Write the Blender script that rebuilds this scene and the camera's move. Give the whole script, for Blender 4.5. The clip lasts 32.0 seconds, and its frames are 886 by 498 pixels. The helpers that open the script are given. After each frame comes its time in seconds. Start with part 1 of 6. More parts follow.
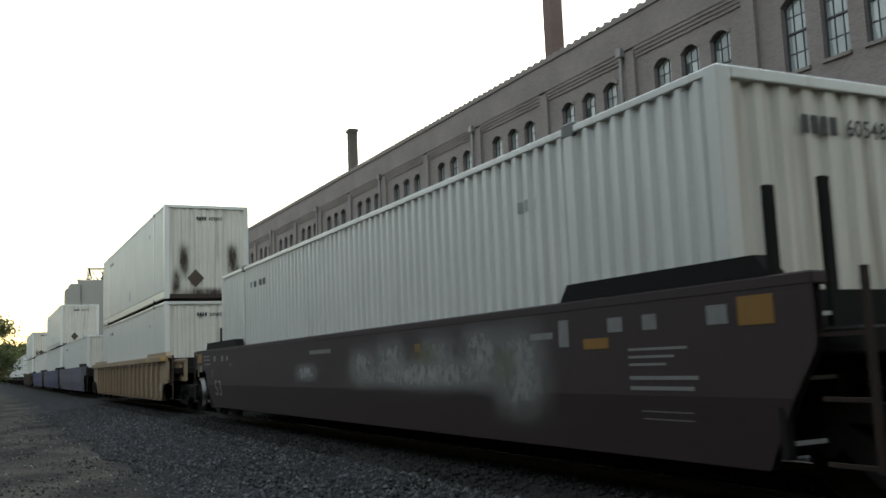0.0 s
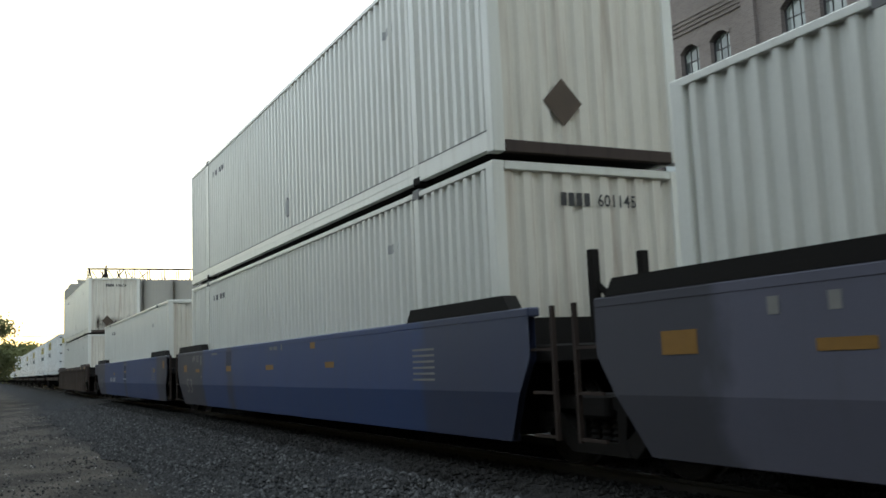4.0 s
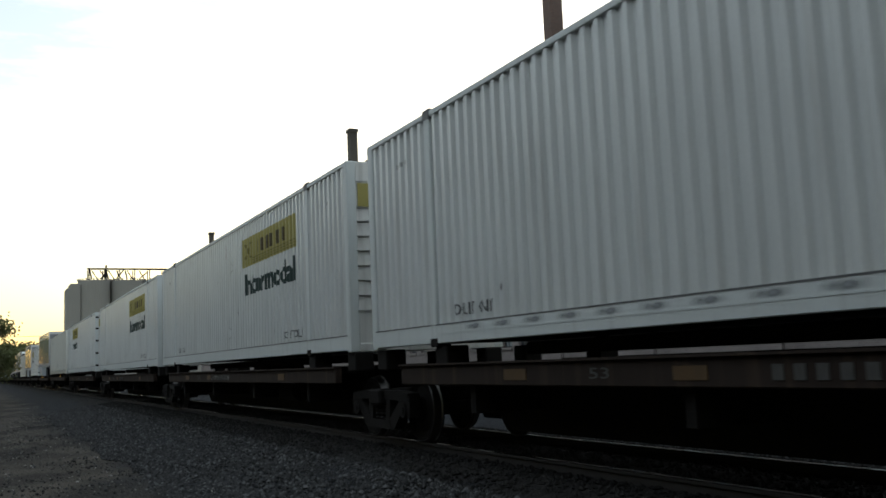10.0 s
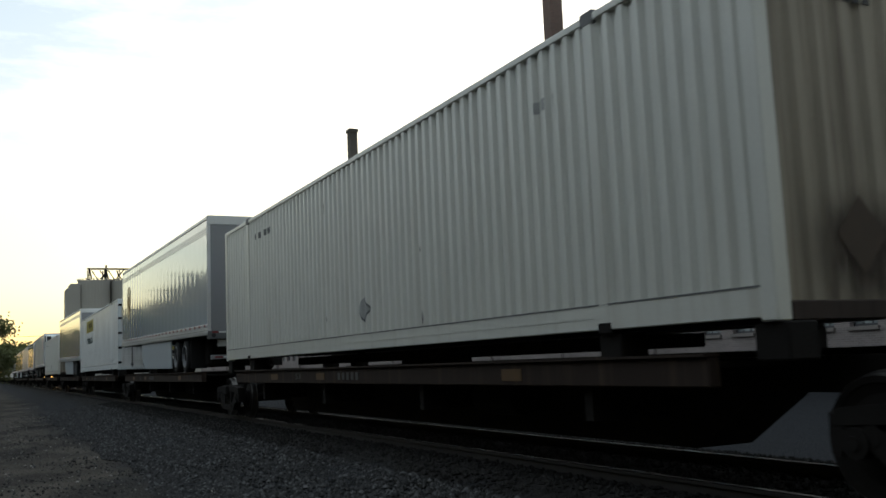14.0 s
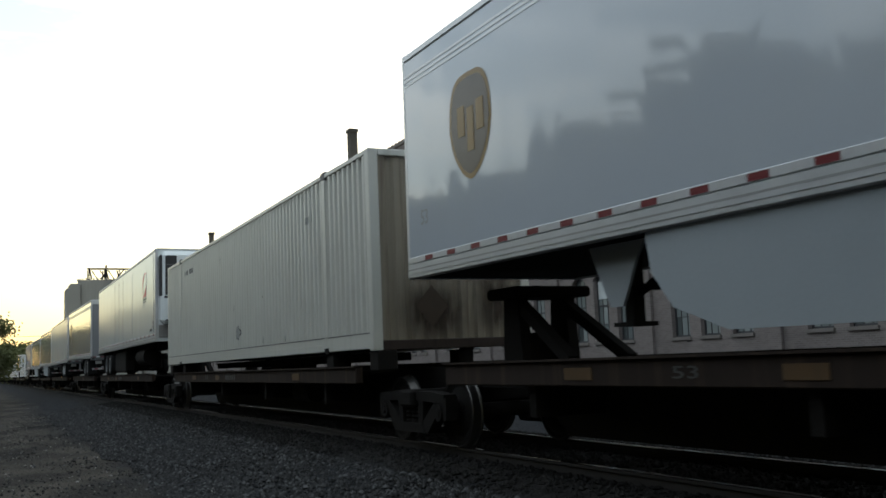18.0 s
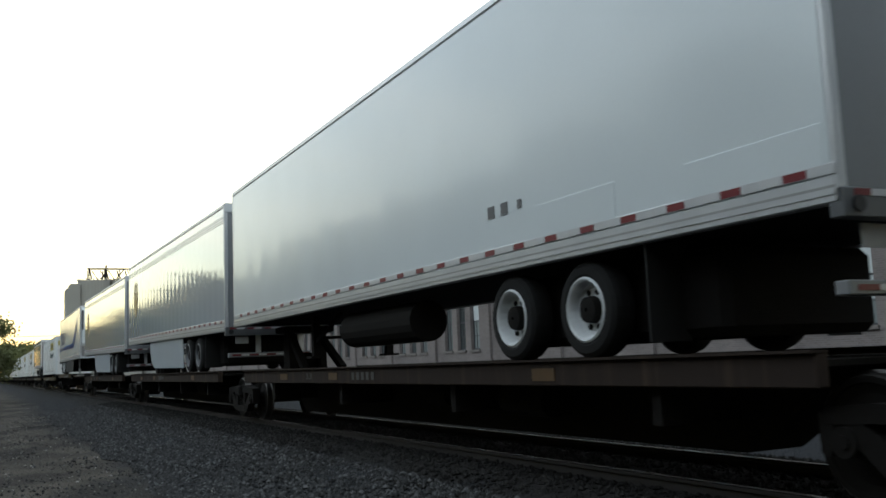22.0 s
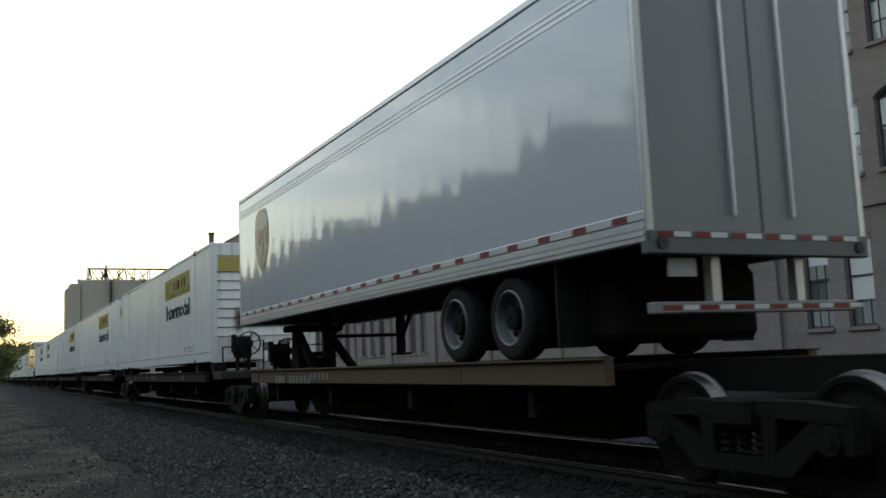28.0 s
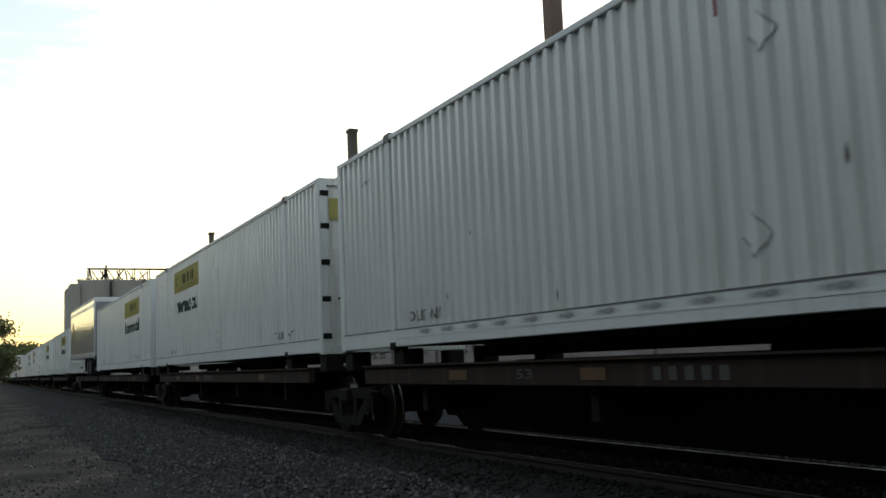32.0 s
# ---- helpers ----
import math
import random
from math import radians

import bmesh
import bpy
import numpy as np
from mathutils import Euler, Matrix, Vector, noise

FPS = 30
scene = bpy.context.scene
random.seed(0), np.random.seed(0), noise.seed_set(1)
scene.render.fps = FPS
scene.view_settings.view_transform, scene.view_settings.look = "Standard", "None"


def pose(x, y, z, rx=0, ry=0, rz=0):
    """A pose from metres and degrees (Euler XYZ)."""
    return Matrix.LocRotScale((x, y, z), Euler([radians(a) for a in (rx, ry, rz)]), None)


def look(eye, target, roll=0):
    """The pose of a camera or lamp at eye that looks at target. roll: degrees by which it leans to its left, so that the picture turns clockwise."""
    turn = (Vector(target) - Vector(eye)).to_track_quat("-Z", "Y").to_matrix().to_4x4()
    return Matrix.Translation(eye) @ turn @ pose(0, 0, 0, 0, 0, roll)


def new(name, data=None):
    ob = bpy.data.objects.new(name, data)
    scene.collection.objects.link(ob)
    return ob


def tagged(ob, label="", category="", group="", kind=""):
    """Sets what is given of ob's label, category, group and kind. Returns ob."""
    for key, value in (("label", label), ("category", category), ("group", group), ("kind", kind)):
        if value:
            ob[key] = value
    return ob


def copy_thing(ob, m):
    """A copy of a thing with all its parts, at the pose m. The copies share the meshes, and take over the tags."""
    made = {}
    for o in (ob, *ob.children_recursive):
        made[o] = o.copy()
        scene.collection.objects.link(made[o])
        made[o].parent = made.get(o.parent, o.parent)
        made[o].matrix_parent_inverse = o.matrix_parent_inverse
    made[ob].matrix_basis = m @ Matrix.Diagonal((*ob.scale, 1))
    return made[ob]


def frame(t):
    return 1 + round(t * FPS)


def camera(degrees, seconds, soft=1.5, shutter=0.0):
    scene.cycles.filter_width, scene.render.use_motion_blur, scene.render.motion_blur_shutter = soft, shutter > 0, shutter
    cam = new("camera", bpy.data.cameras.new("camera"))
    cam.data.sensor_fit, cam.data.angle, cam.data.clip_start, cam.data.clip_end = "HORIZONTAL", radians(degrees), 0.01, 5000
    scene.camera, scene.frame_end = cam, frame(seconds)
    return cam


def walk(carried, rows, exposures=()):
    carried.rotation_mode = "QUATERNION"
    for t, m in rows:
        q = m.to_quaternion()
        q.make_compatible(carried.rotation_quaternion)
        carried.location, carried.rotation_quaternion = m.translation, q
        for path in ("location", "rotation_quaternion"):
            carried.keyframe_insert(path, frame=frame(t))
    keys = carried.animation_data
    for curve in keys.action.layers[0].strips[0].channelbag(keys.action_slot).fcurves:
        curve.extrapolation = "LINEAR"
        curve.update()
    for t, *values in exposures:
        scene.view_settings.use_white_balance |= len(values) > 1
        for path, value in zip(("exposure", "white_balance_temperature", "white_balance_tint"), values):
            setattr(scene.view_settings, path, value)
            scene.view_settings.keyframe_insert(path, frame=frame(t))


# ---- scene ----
cam = camera(51.27, 32.0, soft=1.6, shutter=0.07)
EYE = pose(0, 0, 1.086, 96.892, 2.371, -26.244)
walk(cam, [(0.0, EYE), (32.0, EYE)], exposures=[(0.0, 0.7), (1.0, 0.8), (2.5, 0.95), (5.0, 0.85), (6.0, 0.55), (7.0, 1.15), (7.5, 1.05), (8.0, 0.4), (9.0, 0.1), (13.0, -0.1), (16.0, 0.15), (17.0, 0.2), (18.0, 0.2), (19.0, 0.3), (20.0, 0.35), (21.0, 0.35), (22.0, 0.65), (23.0, 0.35), (24.0, 0.5), (26.0, 0.5), (29.0, 0.2), (32.0, 0.05)])

# ---- sky and sun: low evening sun ahead of the train, thin high cloud ----
SUN_AZ, SUN_EL = -36.0, 6.0
world = bpy.data.worlds.new("evening_sky")
scene.world = world
world.use_nodes = True
nt = world.node_tree
nt.nodes.clear()
w_out = nt.nodes.new("ShaderNodeOutputWorld")
w_bg = nt.nodes.new("ShaderNodeBackground")
w_sky = nt.nodes.new("ShaderNodeTexSky")
w_sky.sky_type = "NISHITA"
w_sky.sun_disc = False
w_sky.sun_elevation = radians(SUN_EL)
w_sky.sun_rotation = radians(-SUN_AZ)
w_sky.air_density, w_sky.dust_density, w_sky.ozone_density = 1.0, 1.2, 1.6
w_tc = nt.nodes.new("ShaderNodeTexCoord")
w_map = nt.nodes.new("ShaderNodeMapping")
w_map.inputs["Scale"].default_value = (1.2, 1.2, 5.0)
w_noise = nt.nodes.new("ShaderNodeTexNoise")
w_noise.inputs["Scale"].default_value = 5.5
w_noise.inputs["Detail"].default_value = 7.0
w_noise.inputs["Roughness"].default_value = 0.62
w_ramp = nt.nodes.new("ShaderNodeValToRGB")
w_ramp.color_ramp.elements[0].position, w_ramp.color_ramp.elements[1].position = 0.42, 0.62
w_mix = nt.nodes.new("ShaderNodeMix")
w_mix.data_type = "RGBA"
w_bw = nt.nodes.new("ShaderNodeRGBToBW")
w_cloud = nt.nodes.new("ShaderNodeVectorMath")
w_cloud.operation = "MULTIPLY_ADD"
w_cloud.inputs[1].default_value = (0.22, 0.2, 0.15)
w_high = nt.nodes.new("ShaderNodeMapRange")
w_high.inputs["From Min"].default_value, w_high.inputs["From Max"].default_value = 0.04, 0.34
w_tint = nt.nodes.new("ShaderNodeMix")
w_tint.data_type = "RGBA"
w_tint.inputs["A"].default_value, w_tint.inputs["B"].default_value = (4.3, 3.75, 2.35, 1), (3.7, 4.2, 4.5, 1)
nt.links.new(w_high.outputs["Result"], w_tint.inputs["Factor"])
nt.links.new(w_tint.outputs["Result"], w_cloud.inputs[2])
nt.links.new(w_sky.outputs["Color"], w_bw.inputs["Color"])
nt.links.new(w_bw.outputs["Val"], w_cloud.inputs[0])
nt.links.new(w_cloud.outputs["Vector"], w_mix.inputs["B"])
w_sep = nt.nodes.new("ShaderNodeSeparateXYZ")
w_low = nt.nodes.new("ShaderNodeMapRange")
w_low.inputs["From Min"].default_value, w_low.inputs["From Max"].default_value = 0.0, 0.2
w_mul = nt.nodes.new("ShaderNodeMath")
w_mul.operation = "MULTIPLY"
w_fac = nt.nodes.new("ShaderNodeMath")
w_fac.operation = "MULTIPLY_ADD"
w_fac.inputs[1].default_value, w_fac.inputs[2].default_value = 0.5, 0.45
nt.links.new(w_tc.outputs["Generated"], w_map.inputs["Vector"])
nt.links.new(w_map.outputs["Vector"], w_noise.inputs["Vector"])
nt.links.new(w_noise.outputs["Fac"], w_ramp.inputs["Fac"])
nt.links.new(w_ramp.outputs["Color"], w_fac.inputs[0])
nt.links.new(w_tc.outputs["Generated"], w_sep.inputs[0])
nt.links.new(w_sep.outputs["Z"], w_low.inputs["Value"])
nt.links.new(w_sep.outputs["Z"], w_high.inputs["Value"])
nt.links.new(w_fac.outputs[0], w_mul.inputs[0])
nt.links.new(w_low.outputs["Result"], w_mul.inputs[1])
nt.links.new(w_mul.outputs[0], w_mix.inputs["Factor"])
nt.links.new(w_sky.outputs["Color"], w_mix.inputs["A"])
nt.links.new(w_mix.outputs["Result"], w_bg.inputs["Color"])
nt.links.new(w_bg.outputs["Background"], w_out.inputs["Surface"])
w_bg.inputs["Strength"].default_value = 0.27

sun = new("sun", bpy.data.lights.new("sun", "SUN"))
sun.data.energy, sun.data.angle, sun.data.color = 0.6, radians(10), (1.0, 0.82, 0.62)
sun.matrix_world = look((-math.sin(radians(SUN_AZ)) * 50, math.cos(radians(SUN_AZ)) * 50, 50 * math.tan(radians(SUN_EL)) + 2), (0, 0, 2))


# ---- materials ----
def mat(name, base, rough=0.6, metal=0.0, vary=0.12, scale=2.0, grain=0.06, grain_scale=40.0, bump=0.0,
        streak=0.0, streak_col=(0.12, 0.08, 0.05), spec=0.5, rnd=0.0, coat=0.0):
    """A painted or raw surface: patches, fine grain, optional runs of dirt down the surface, optional relief."""
    m = bpy.data.materials.new(name)
    m.use_nodes = True
    n, l = m.node_tree.nodes, m.node_tree.links
    b = n["Principled BSDF"]
    b.inputs["Roughness"].default_value = rough
    b.inputs["Metallic"].default_value = metal
    b.inputs["Specular IOR Level"].default_value = spec
    b.inputs["Coat Weight"].default_value = coat
    tc = n.new("ShaderNodeTexCoord")
    big = n.new("ShaderNodeTexNoise")
    big.inputs["Scale"].default_value, big.inputs["Detail"].default_value = scale, 5.0
    fine = n.new("ShaderNodeTexNoise")
    fine.inputs["Scale"].default_value, fine.inputs["Detail"].default_value = grain_scale, 4.0
    where = tc.outputs["Object"]
    if rnd:
        oi = n.new("ShaderNodeObjectInfo")
        sh = n.new("ShaderNodeVectorMath"); sh.operation = "MULTIPLY_ADD"
        sh.inputs[1].default_value = (0.0, 61.0, 13.0)
        l.new(oi.outputs["Random"], sh.inputs[0]); l.new(tc.outputs["Object"], sh.inputs[2])
        where = sh.outputs["Vector"]
    l.new(where, big.inputs["Vector"])
    l.new(tc.outputs["Object"], fine.inputs["Vector"])
    v1 = n.new("ShaderNodeMath"); v1.operation = "MULTIPLY_ADD"
    v1.inputs[1].default_value, v1.inputs[2].default_value = 2 * vary, 1.0 - vary
    v2 = n.new("ShaderNodeMath"); v2.operation = "MULTIPLY_ADD"
    v2.inputs[1].default_value, v2.inputs[2].default_value = 2 * grain, 1.0 - grain
    vm = n.new("ShaderNodeMath"); vm.operation = "MULTIPLY"
    l.new(big.outputs["Fac"], v1.inputs[0]); l.new(fine.outputs["Fac"], v2.inputs[0])
    l.new(v1.outputs[0], vm.inputs[0]); l.new(v2.outputs[0], vm.inputs[1])
    last = vm.outputs[0]
    if rnd:
        r = n.new("ShaderNodeMath"); r.operation = "MULTIPLY_ADD"
        r.inputs[1].default_value, r.inputs[2].default_value = 2 * rnd, 1.0 - rnd
        r2 = n.new("ShaderNodeMath"); r2.operation = "MULTIPLY"
        l.new(oi.outputs["Random"], r.inputs[0]); l.new(r.outputs[0], r2.inputs[0]); l.new(last, r2.inputs[1])
        last = r2.outputs[0]
    sc = n.new("ShaderNodeVectorMath"); sc.operation = "SCALE"
    sc.inputs[0].default_value = base
    l.new(last, sc.inputs["Scale"])
    col = sc.outputs["Vector"]
    if streak:
        mp = n.new("ShaderNodeMapping"); mp.inputs["Scale"].default_value = (7.0, 7.0, 0.45)
        sn = n.new("ShaderNodeTexNoise"); sn.inputs["Scale"].default_value, sn.inputs["Detail"].default_value = 1.0, 6.0
        rp = n.new("ShaderNodeMapRange")
        rp.inputs["From Min"].default_value, rp.inputs["From Max"].default_value = 0.52, 0.78
        rp.inputs["To Max"].default_value = streak
        mx = n.new("ShaderNodeMix"); mx.data_type = "RGBA"
        mx.inputs["B"].default_value = (*streak_col, 1)
        l.new(where, mp.inputs["Vector"]); l.new(mp.outputs["Vector"], sn.inputs["Vector"])
        l.new(sn.outputs["Fac"], rp.inputs["Value"]); l.new(rp.outputs["Result"], mx.inputs["Factor"])
        l.new(col, mx.inputs["A"])
        col = mx.outputs["Result"]
    l.new(col, b.inputs["Base Color"])
    rg = n.new("ShaderNodeMath"); rg.operation = "MULTIPLY_ADD"
    rg.inputs[1].default_value, rg.inputs[2].default_value = 0.2 * rough, 0.9 * rough
    l.new(big.outputs["Fac"], rg.inputs[0]); l.new(rg.outputs[0], b.inputs["Roughness"])
    if bump:
        bp = n.new("ShaderNodeBump"); bp.inputs["Strength"].default_value, bp.inputs["Distance"].default_value = 1.0, bump
        l.new(fine.outputs["Fac"], bp.inputs["Height"]); l.new(bp.outputs["Normal"], b.inputs["Normal"])
    return m


M_WHITE = mat("white_container_paint", (0.69, 0.705, 0.69), 0.24, vary=0.09, scale=0.8, streak=0.32, streak_col=(0.36, 0.34, 0.31), rnd=0.05)
M_END_W = mat("dirty_white_end", (0.7, 0.695, 0.67), 0.45, vary=0.12, scale=1.3, streak=0.45, streak_col=(0.22, 0.19, 0.16))
M_RAIL_W = mat("white_sill_paint", (0.62, 0.65, 0.64), 0.5, vary=0.1, scale=1.5, streak=0.3, streak_col=(0.3, 0.28, 0.26))
M_CREAM = mat("cream_container_paint", (0.61, 0.61, 0.56), 0.32, vary=0.08, scale=0.8, streak=0.28, streak_col=(0.33, 0.29, 0.22), rnd=0.06)
M_CREAM_END = mat("weathered_cream_end", (0.57, 0.54, 0.465), 0.6, vary=0.12, scale=1.2, streak=0.55, streak_col=(0.24, 0.16, 0.105))
M_SOOT = mat("rust_soot_stain", (0.07, 0.05, 0.035), 0.85, vary=0.3, scale=4)
# Rust streaks over a base darkened for the shade between two loads.
M_END_RUST_SHADE = mat("rust_streaked_shaded_end", (0.30, 0.26, 0.2), 0.65, vary=0.2, scale=1.0, streak=0.8, streak_col=(0.09, 0.06, 0.04))


def stain_mat(name="rust_run", col=(0.055, 0.038, 0.028), axes="XZ", top=1.0, stretch=0.25):
    """Soft-edged rust and soot that fades out towards its rim and lets the paint below show."""
    m = bpy.data.materials.new(name)
    m.use_nodes = True
    n, l = m.node_tree.nodes, m.node_tree.links
    b = n["Principled BSDF"]
    b.inputs["Base Color"].default_value = (*col, 1)
    b.inputs["Roughness"].default_value = 0.85
    tc = n.new("ShaderNodeTexCoord")
    sp = n.new("ShaderNodeSeparateXYZ")
    l.new(tc.outputs["Generated"], sp.inputs[0])
    fades = []
    for axis, soft in ((axes[0], 0.95), (axes[1], 0.9)):
        d = n.new("ShaderNodeMath"); d.operation = "SUBTRACT"; d.inputs[1].default_value = 0.5
        a = n.new("ShaderNodeMath"); a.operation = "ABSOLUTE"
        r = n.new("ShaderNodeMapRange")
        r.interpolation_type = "SMOOTHSTEP"
        r.inputs["From Min"].default_value, r.inputs["From Max"].default_value = 0.5 - 0.5 * soft, 0.5
        r.inputs["To Min"].default_value, r.inputs["To Max"].default_value = 1.0, 0.0
        l.new(sp.outputs[axis], d.inputs[0]); l.new(d.outputs[0], a.inputs[0]); l.new(a.outputs[0], r.inputs["Value"])
        fades.append(r.outputs["Result"])
    no = n.new("ShaderNodeTexNoise"); no.inputs["Scale"].default_value, no.inputs["Detail"].default_value = 9.0, 5.0
    mp = n.new("ShaderNodeMapping"); mp.inputs["Scale"].default_value = (1.0, 1.0, stretch)
    l.new(tc.outputs["Object"], mp.inputs["Vector"]); l.new(mp.outputs["Vector"], no.inputs["Vector"])
    nr = n.new("ShaderNodeMapRange")
    nr.inputs["From Min"].default_value, nr.inputs["From Max"].default_value = 0.3, 0.6
    nr.inputs["To Min"].default_value, nr.inputs["To Max"].default_value = 0.35 * top, top
    l.new(no.outputs["Fac"], nr.inputs["Value"])
    m1 = n.new("ShaderNodeMath"); m1.operation = "MULTIPLY"
    m2 = n.new("ShaderNodeMath"); m2.operation = "MULTIPLY"
    l.new(fades[0], m1.inputs[0]); l.new(fades[1], m1.inputs[1])
    l.new(m1.outputs[0], m2.inputs[0]); l.new(nr.outputs["Result"], m2.inputs[1])
    l.new(m2.outputs[0], b.inputs["Alpha"])
    return m


M_STAIN = stain_mat()
M_SPOT = stain_mat("rust_spot", (0.07, 0.045, 0.04), "YZ", 0.9, 0.5)
M_RAIL_PATCH = stain_mat("rail_scuff", (0.27, 0.28, 0.29), "YZ", 0.85, 0.6)
M_HAZE = stain_mat("pale_spray_haze", (0.25, 0.25, 0.24), "YZ", 0.95, 0.8)
M_HAZE_G = stain_mat("olive_spray_haze", (0.13, 0.13, 0.06), "YZ", 0.75, 0.8)
M_SPRAY_LINE = mat("white_reporting_paint", (0.36, 0.37, 0.38), 0.6, vary=0.2, scale=7)
M_YELLOW = mat("yellow_logo_panel", (0.36, 0.31, 0.085), 0.5, vary=0.12, scale=3, streak=0.3, streak_col=(0.25, 0.2, 0.05))
M_OLIVE = mat("olive_emblem", (0.2, 0.17, 0.03), 0.5)
M_GREEN = mat("dark_green_lettering", (0.012, 0.035, 0.032), 0.6)
M_BRONZE = mat("dark_bronze_marks", (0.075, 0.055, 0.015), 0.55, vary=0.2, scale=5)
M_HOLDER = mat("dull_placard_frame", (0.34, 0.34, 0.33), 0.6, vary=0.2, scale=9)
M_BLACK = mat("black_lettering", (0.02, 0.02, 0.022), 0.6)
M_GREY_MARK = mat("grey_stencil", (0.12, 0.12, 0.12), 0.6)
M_WHITE_MARK = mat("white_stencil", (0.17, 0.165, 0.155), 0.6, vary=0.25, scale=6)
M_ORANGE = mat("orange_reflector", (0.2, 0.1, 0.015), 0.5, vary=0.2, scale=6)
M_AMBER = mat("amber_reflector_tape", (0.44, 0.25, 0.03), 0.5, vary=0.15, scale=5)
M_ORANGE_D = mat("faded_orange_reflector", (0.085, 0.045, 0.014), 0.7, vary=0.3, scale=6)
M_STENCIL = mat("worn_white_stencil", (0.16, 0.158, 0.15), 0.75, vary=0.4, scale=9)
M_FADED = mat("faded_white_stencil", (0.06, 0.058, 0.055), 0.75, vary=0.4, scale=9)
M_RED = mat("red_tape", (0.17, 0.012, 0.016), 0.4)
M_TAPE_W = mat("white_tape", (0.6, 0.6, 0.6), 0.4)
M_BROWN = mat("dark_brown_car_paint", (0.038, 0.027, 0.0265), 0.7, spec=0.25, vary=0.2, scale=1.2, streak=0.35, streak_col=(0.03, 0.025, 0.022))
M_TAN = mat("tan_car_paint", (0.235, 0.168, 0.103), 0.6, vary=0.16, scale=1.0, streak=0.5, streak_col=(0.1, 0.065, 0.04))
M_BLUE = mat("blue_car_paint", (0.021, 0.043, 0.125), 0.5, vary=0.15, scale=0.9, streak=0.3, streak_col=(0.04, 0.045, 0.06))
M_BLUE_D = mat("sooty_blue_car_paint", (0.025, 0.03, 0.055), 0.65, vary=0.3, scale=1.5)
M_RUST = mat("red_brown_car_paint", (0.05, 0.037, 0.032), 0.8, spec=0.2, vary=0.45, scale=1.5, streak=0.7, streak_col=(0.022, 0.017, 0.015))
M_DECK = mat("rusty_deck_steel", (0.03, 0.0215, 0.018), 0.8, vary=0.25, scale=2.5, streak=0.3, spec=0.15)
M_SILL = mat("brown_sill_paint", (0.045, 0.032, 0.025), 0.75, spec=0.2, vary=0.3, scale=1.3, streak=0.4)
# Rib paint, a paler tone of the red-brown side.
M_RIB = mat("paler_rib_paint", (0.085, 0.067, 0.056), 0.75, spec=0.2, vary=0.35, scale=2.0, streak=0.5, streak_col=(0.04, 0.03, 0.024))
M_DECK_Y = mat("faded_yellow_car_paint", (0.1, 0.08, 0.052), 0.75, spec=0.2, vary=0.2, scale=2.0, streak=0.4)
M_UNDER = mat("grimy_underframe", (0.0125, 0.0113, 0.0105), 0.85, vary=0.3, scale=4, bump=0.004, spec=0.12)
M_STEEL = mat("worn_wheel_tread", (0.13, 0.125, 0.12), 0.4, metal=1.0, vary=0.1)
M_TRAILER = mat("glossy_silver_trailer", (0.565, 0.61, 0.665), 0.09, vary=0.04, scale=0.5, grain=0.02, spec=0.7, coat=0.7)
M_TRAILER_W = mat("glossy_white_trailer", (0.75, 0.80, 0.81), 0.2, vary=0.05, scale=0.6, grain=0.02, spec=0.5, coat=0.25)
M_REEFER = mat("white_fibreglass_trailer", (0.75, 0.79, 0.79), 0.2, vary=0.05, scale=0.7, spec=0.5, coat=0.25)

M_DUSTY = mat("dusty_blue_car_paint", (0.075, 0.075, 0.105), 0.75, vary=0.25, scale=0.8, streak=0.35, streak_col=(0.06, 0.06, 0.07))


def sooted(m, soot, spans):
    """Adds patches of soot and grime along a car, each a stretch of its length with a ragged edge."""
    n, l = m.node_tree.nodes, m.node_tree.links
    b = n["Principled BSDF"]
    src = b.inputs["Base Color"].links[0].from_socket
    tc = n.new("ShaderNodeTexCoord")
    sp = n.new("ShaderNodeSeparateXYZ")
    no = n.new("ShaderNodeTexNoise")
    no.inputs["Scale"].default_value, no.inputs["Detail"].default_value = 2.2, 6.0
    l.new(tc.outputs["Object"], sp.inputs[0])
    l.new(tc.outputs["Object"], no.inputs["Vector"])
    wob = n.new("ShaderNodeMath"); wob.operation = "MULTIPLY_ADD"; wob.inputs[1].default_value = 0.7
    l.new(no.outputs["Fac"], wob.inputs[0]); l.new(sp.outputs["Y"], wob.inputs[2])
    last = None
    for c, h, strength in spans:
        d = n.new("ShaderNodeMath"); d.operation = "SUBTRACT"; d.inputs[1].default_value = c + 0.35
        a = n.new("ShaderNodeMath"); a.operation = "ABSOLUTE"
        r = n.new("ShaderNodeMapRange")
        r.inputs["From Min"].default_value, r.inputs["From Max"].default_value = h - 0.12, h + 0.12
        r.inputs["To Min"].default_value, r.inputs["To Max"].default_value = strength, 0.0
        l.new(wob.outputs[0], d.inputs[0]); l.new(d.outputs[0], a.inputs[0]); l.new(a.outputs[0], r.inputs["Value"])
        if last is None:
            last = r.outputs["Result"]
        else:
            mx = n.new("ShaderNodeMath"); mx.operation = "MAXIMUM"
            l.new(last, mx.inputs[0]); l.new(r.outputs["Result"], mx.inputs[1])
            last = mx.outputs[0]
    mix = n.new("ShaderNodeMix"); mix.data_type = "RGBA"
    mix.inputs["B"].default_value = (*soot, 1)
    l.new(last, mix.inputs["Factor"]); l.new(src, mix.inputs["A"]); l.new(mix.outputs["Result"], b.inputs["Base Color"])
    return m


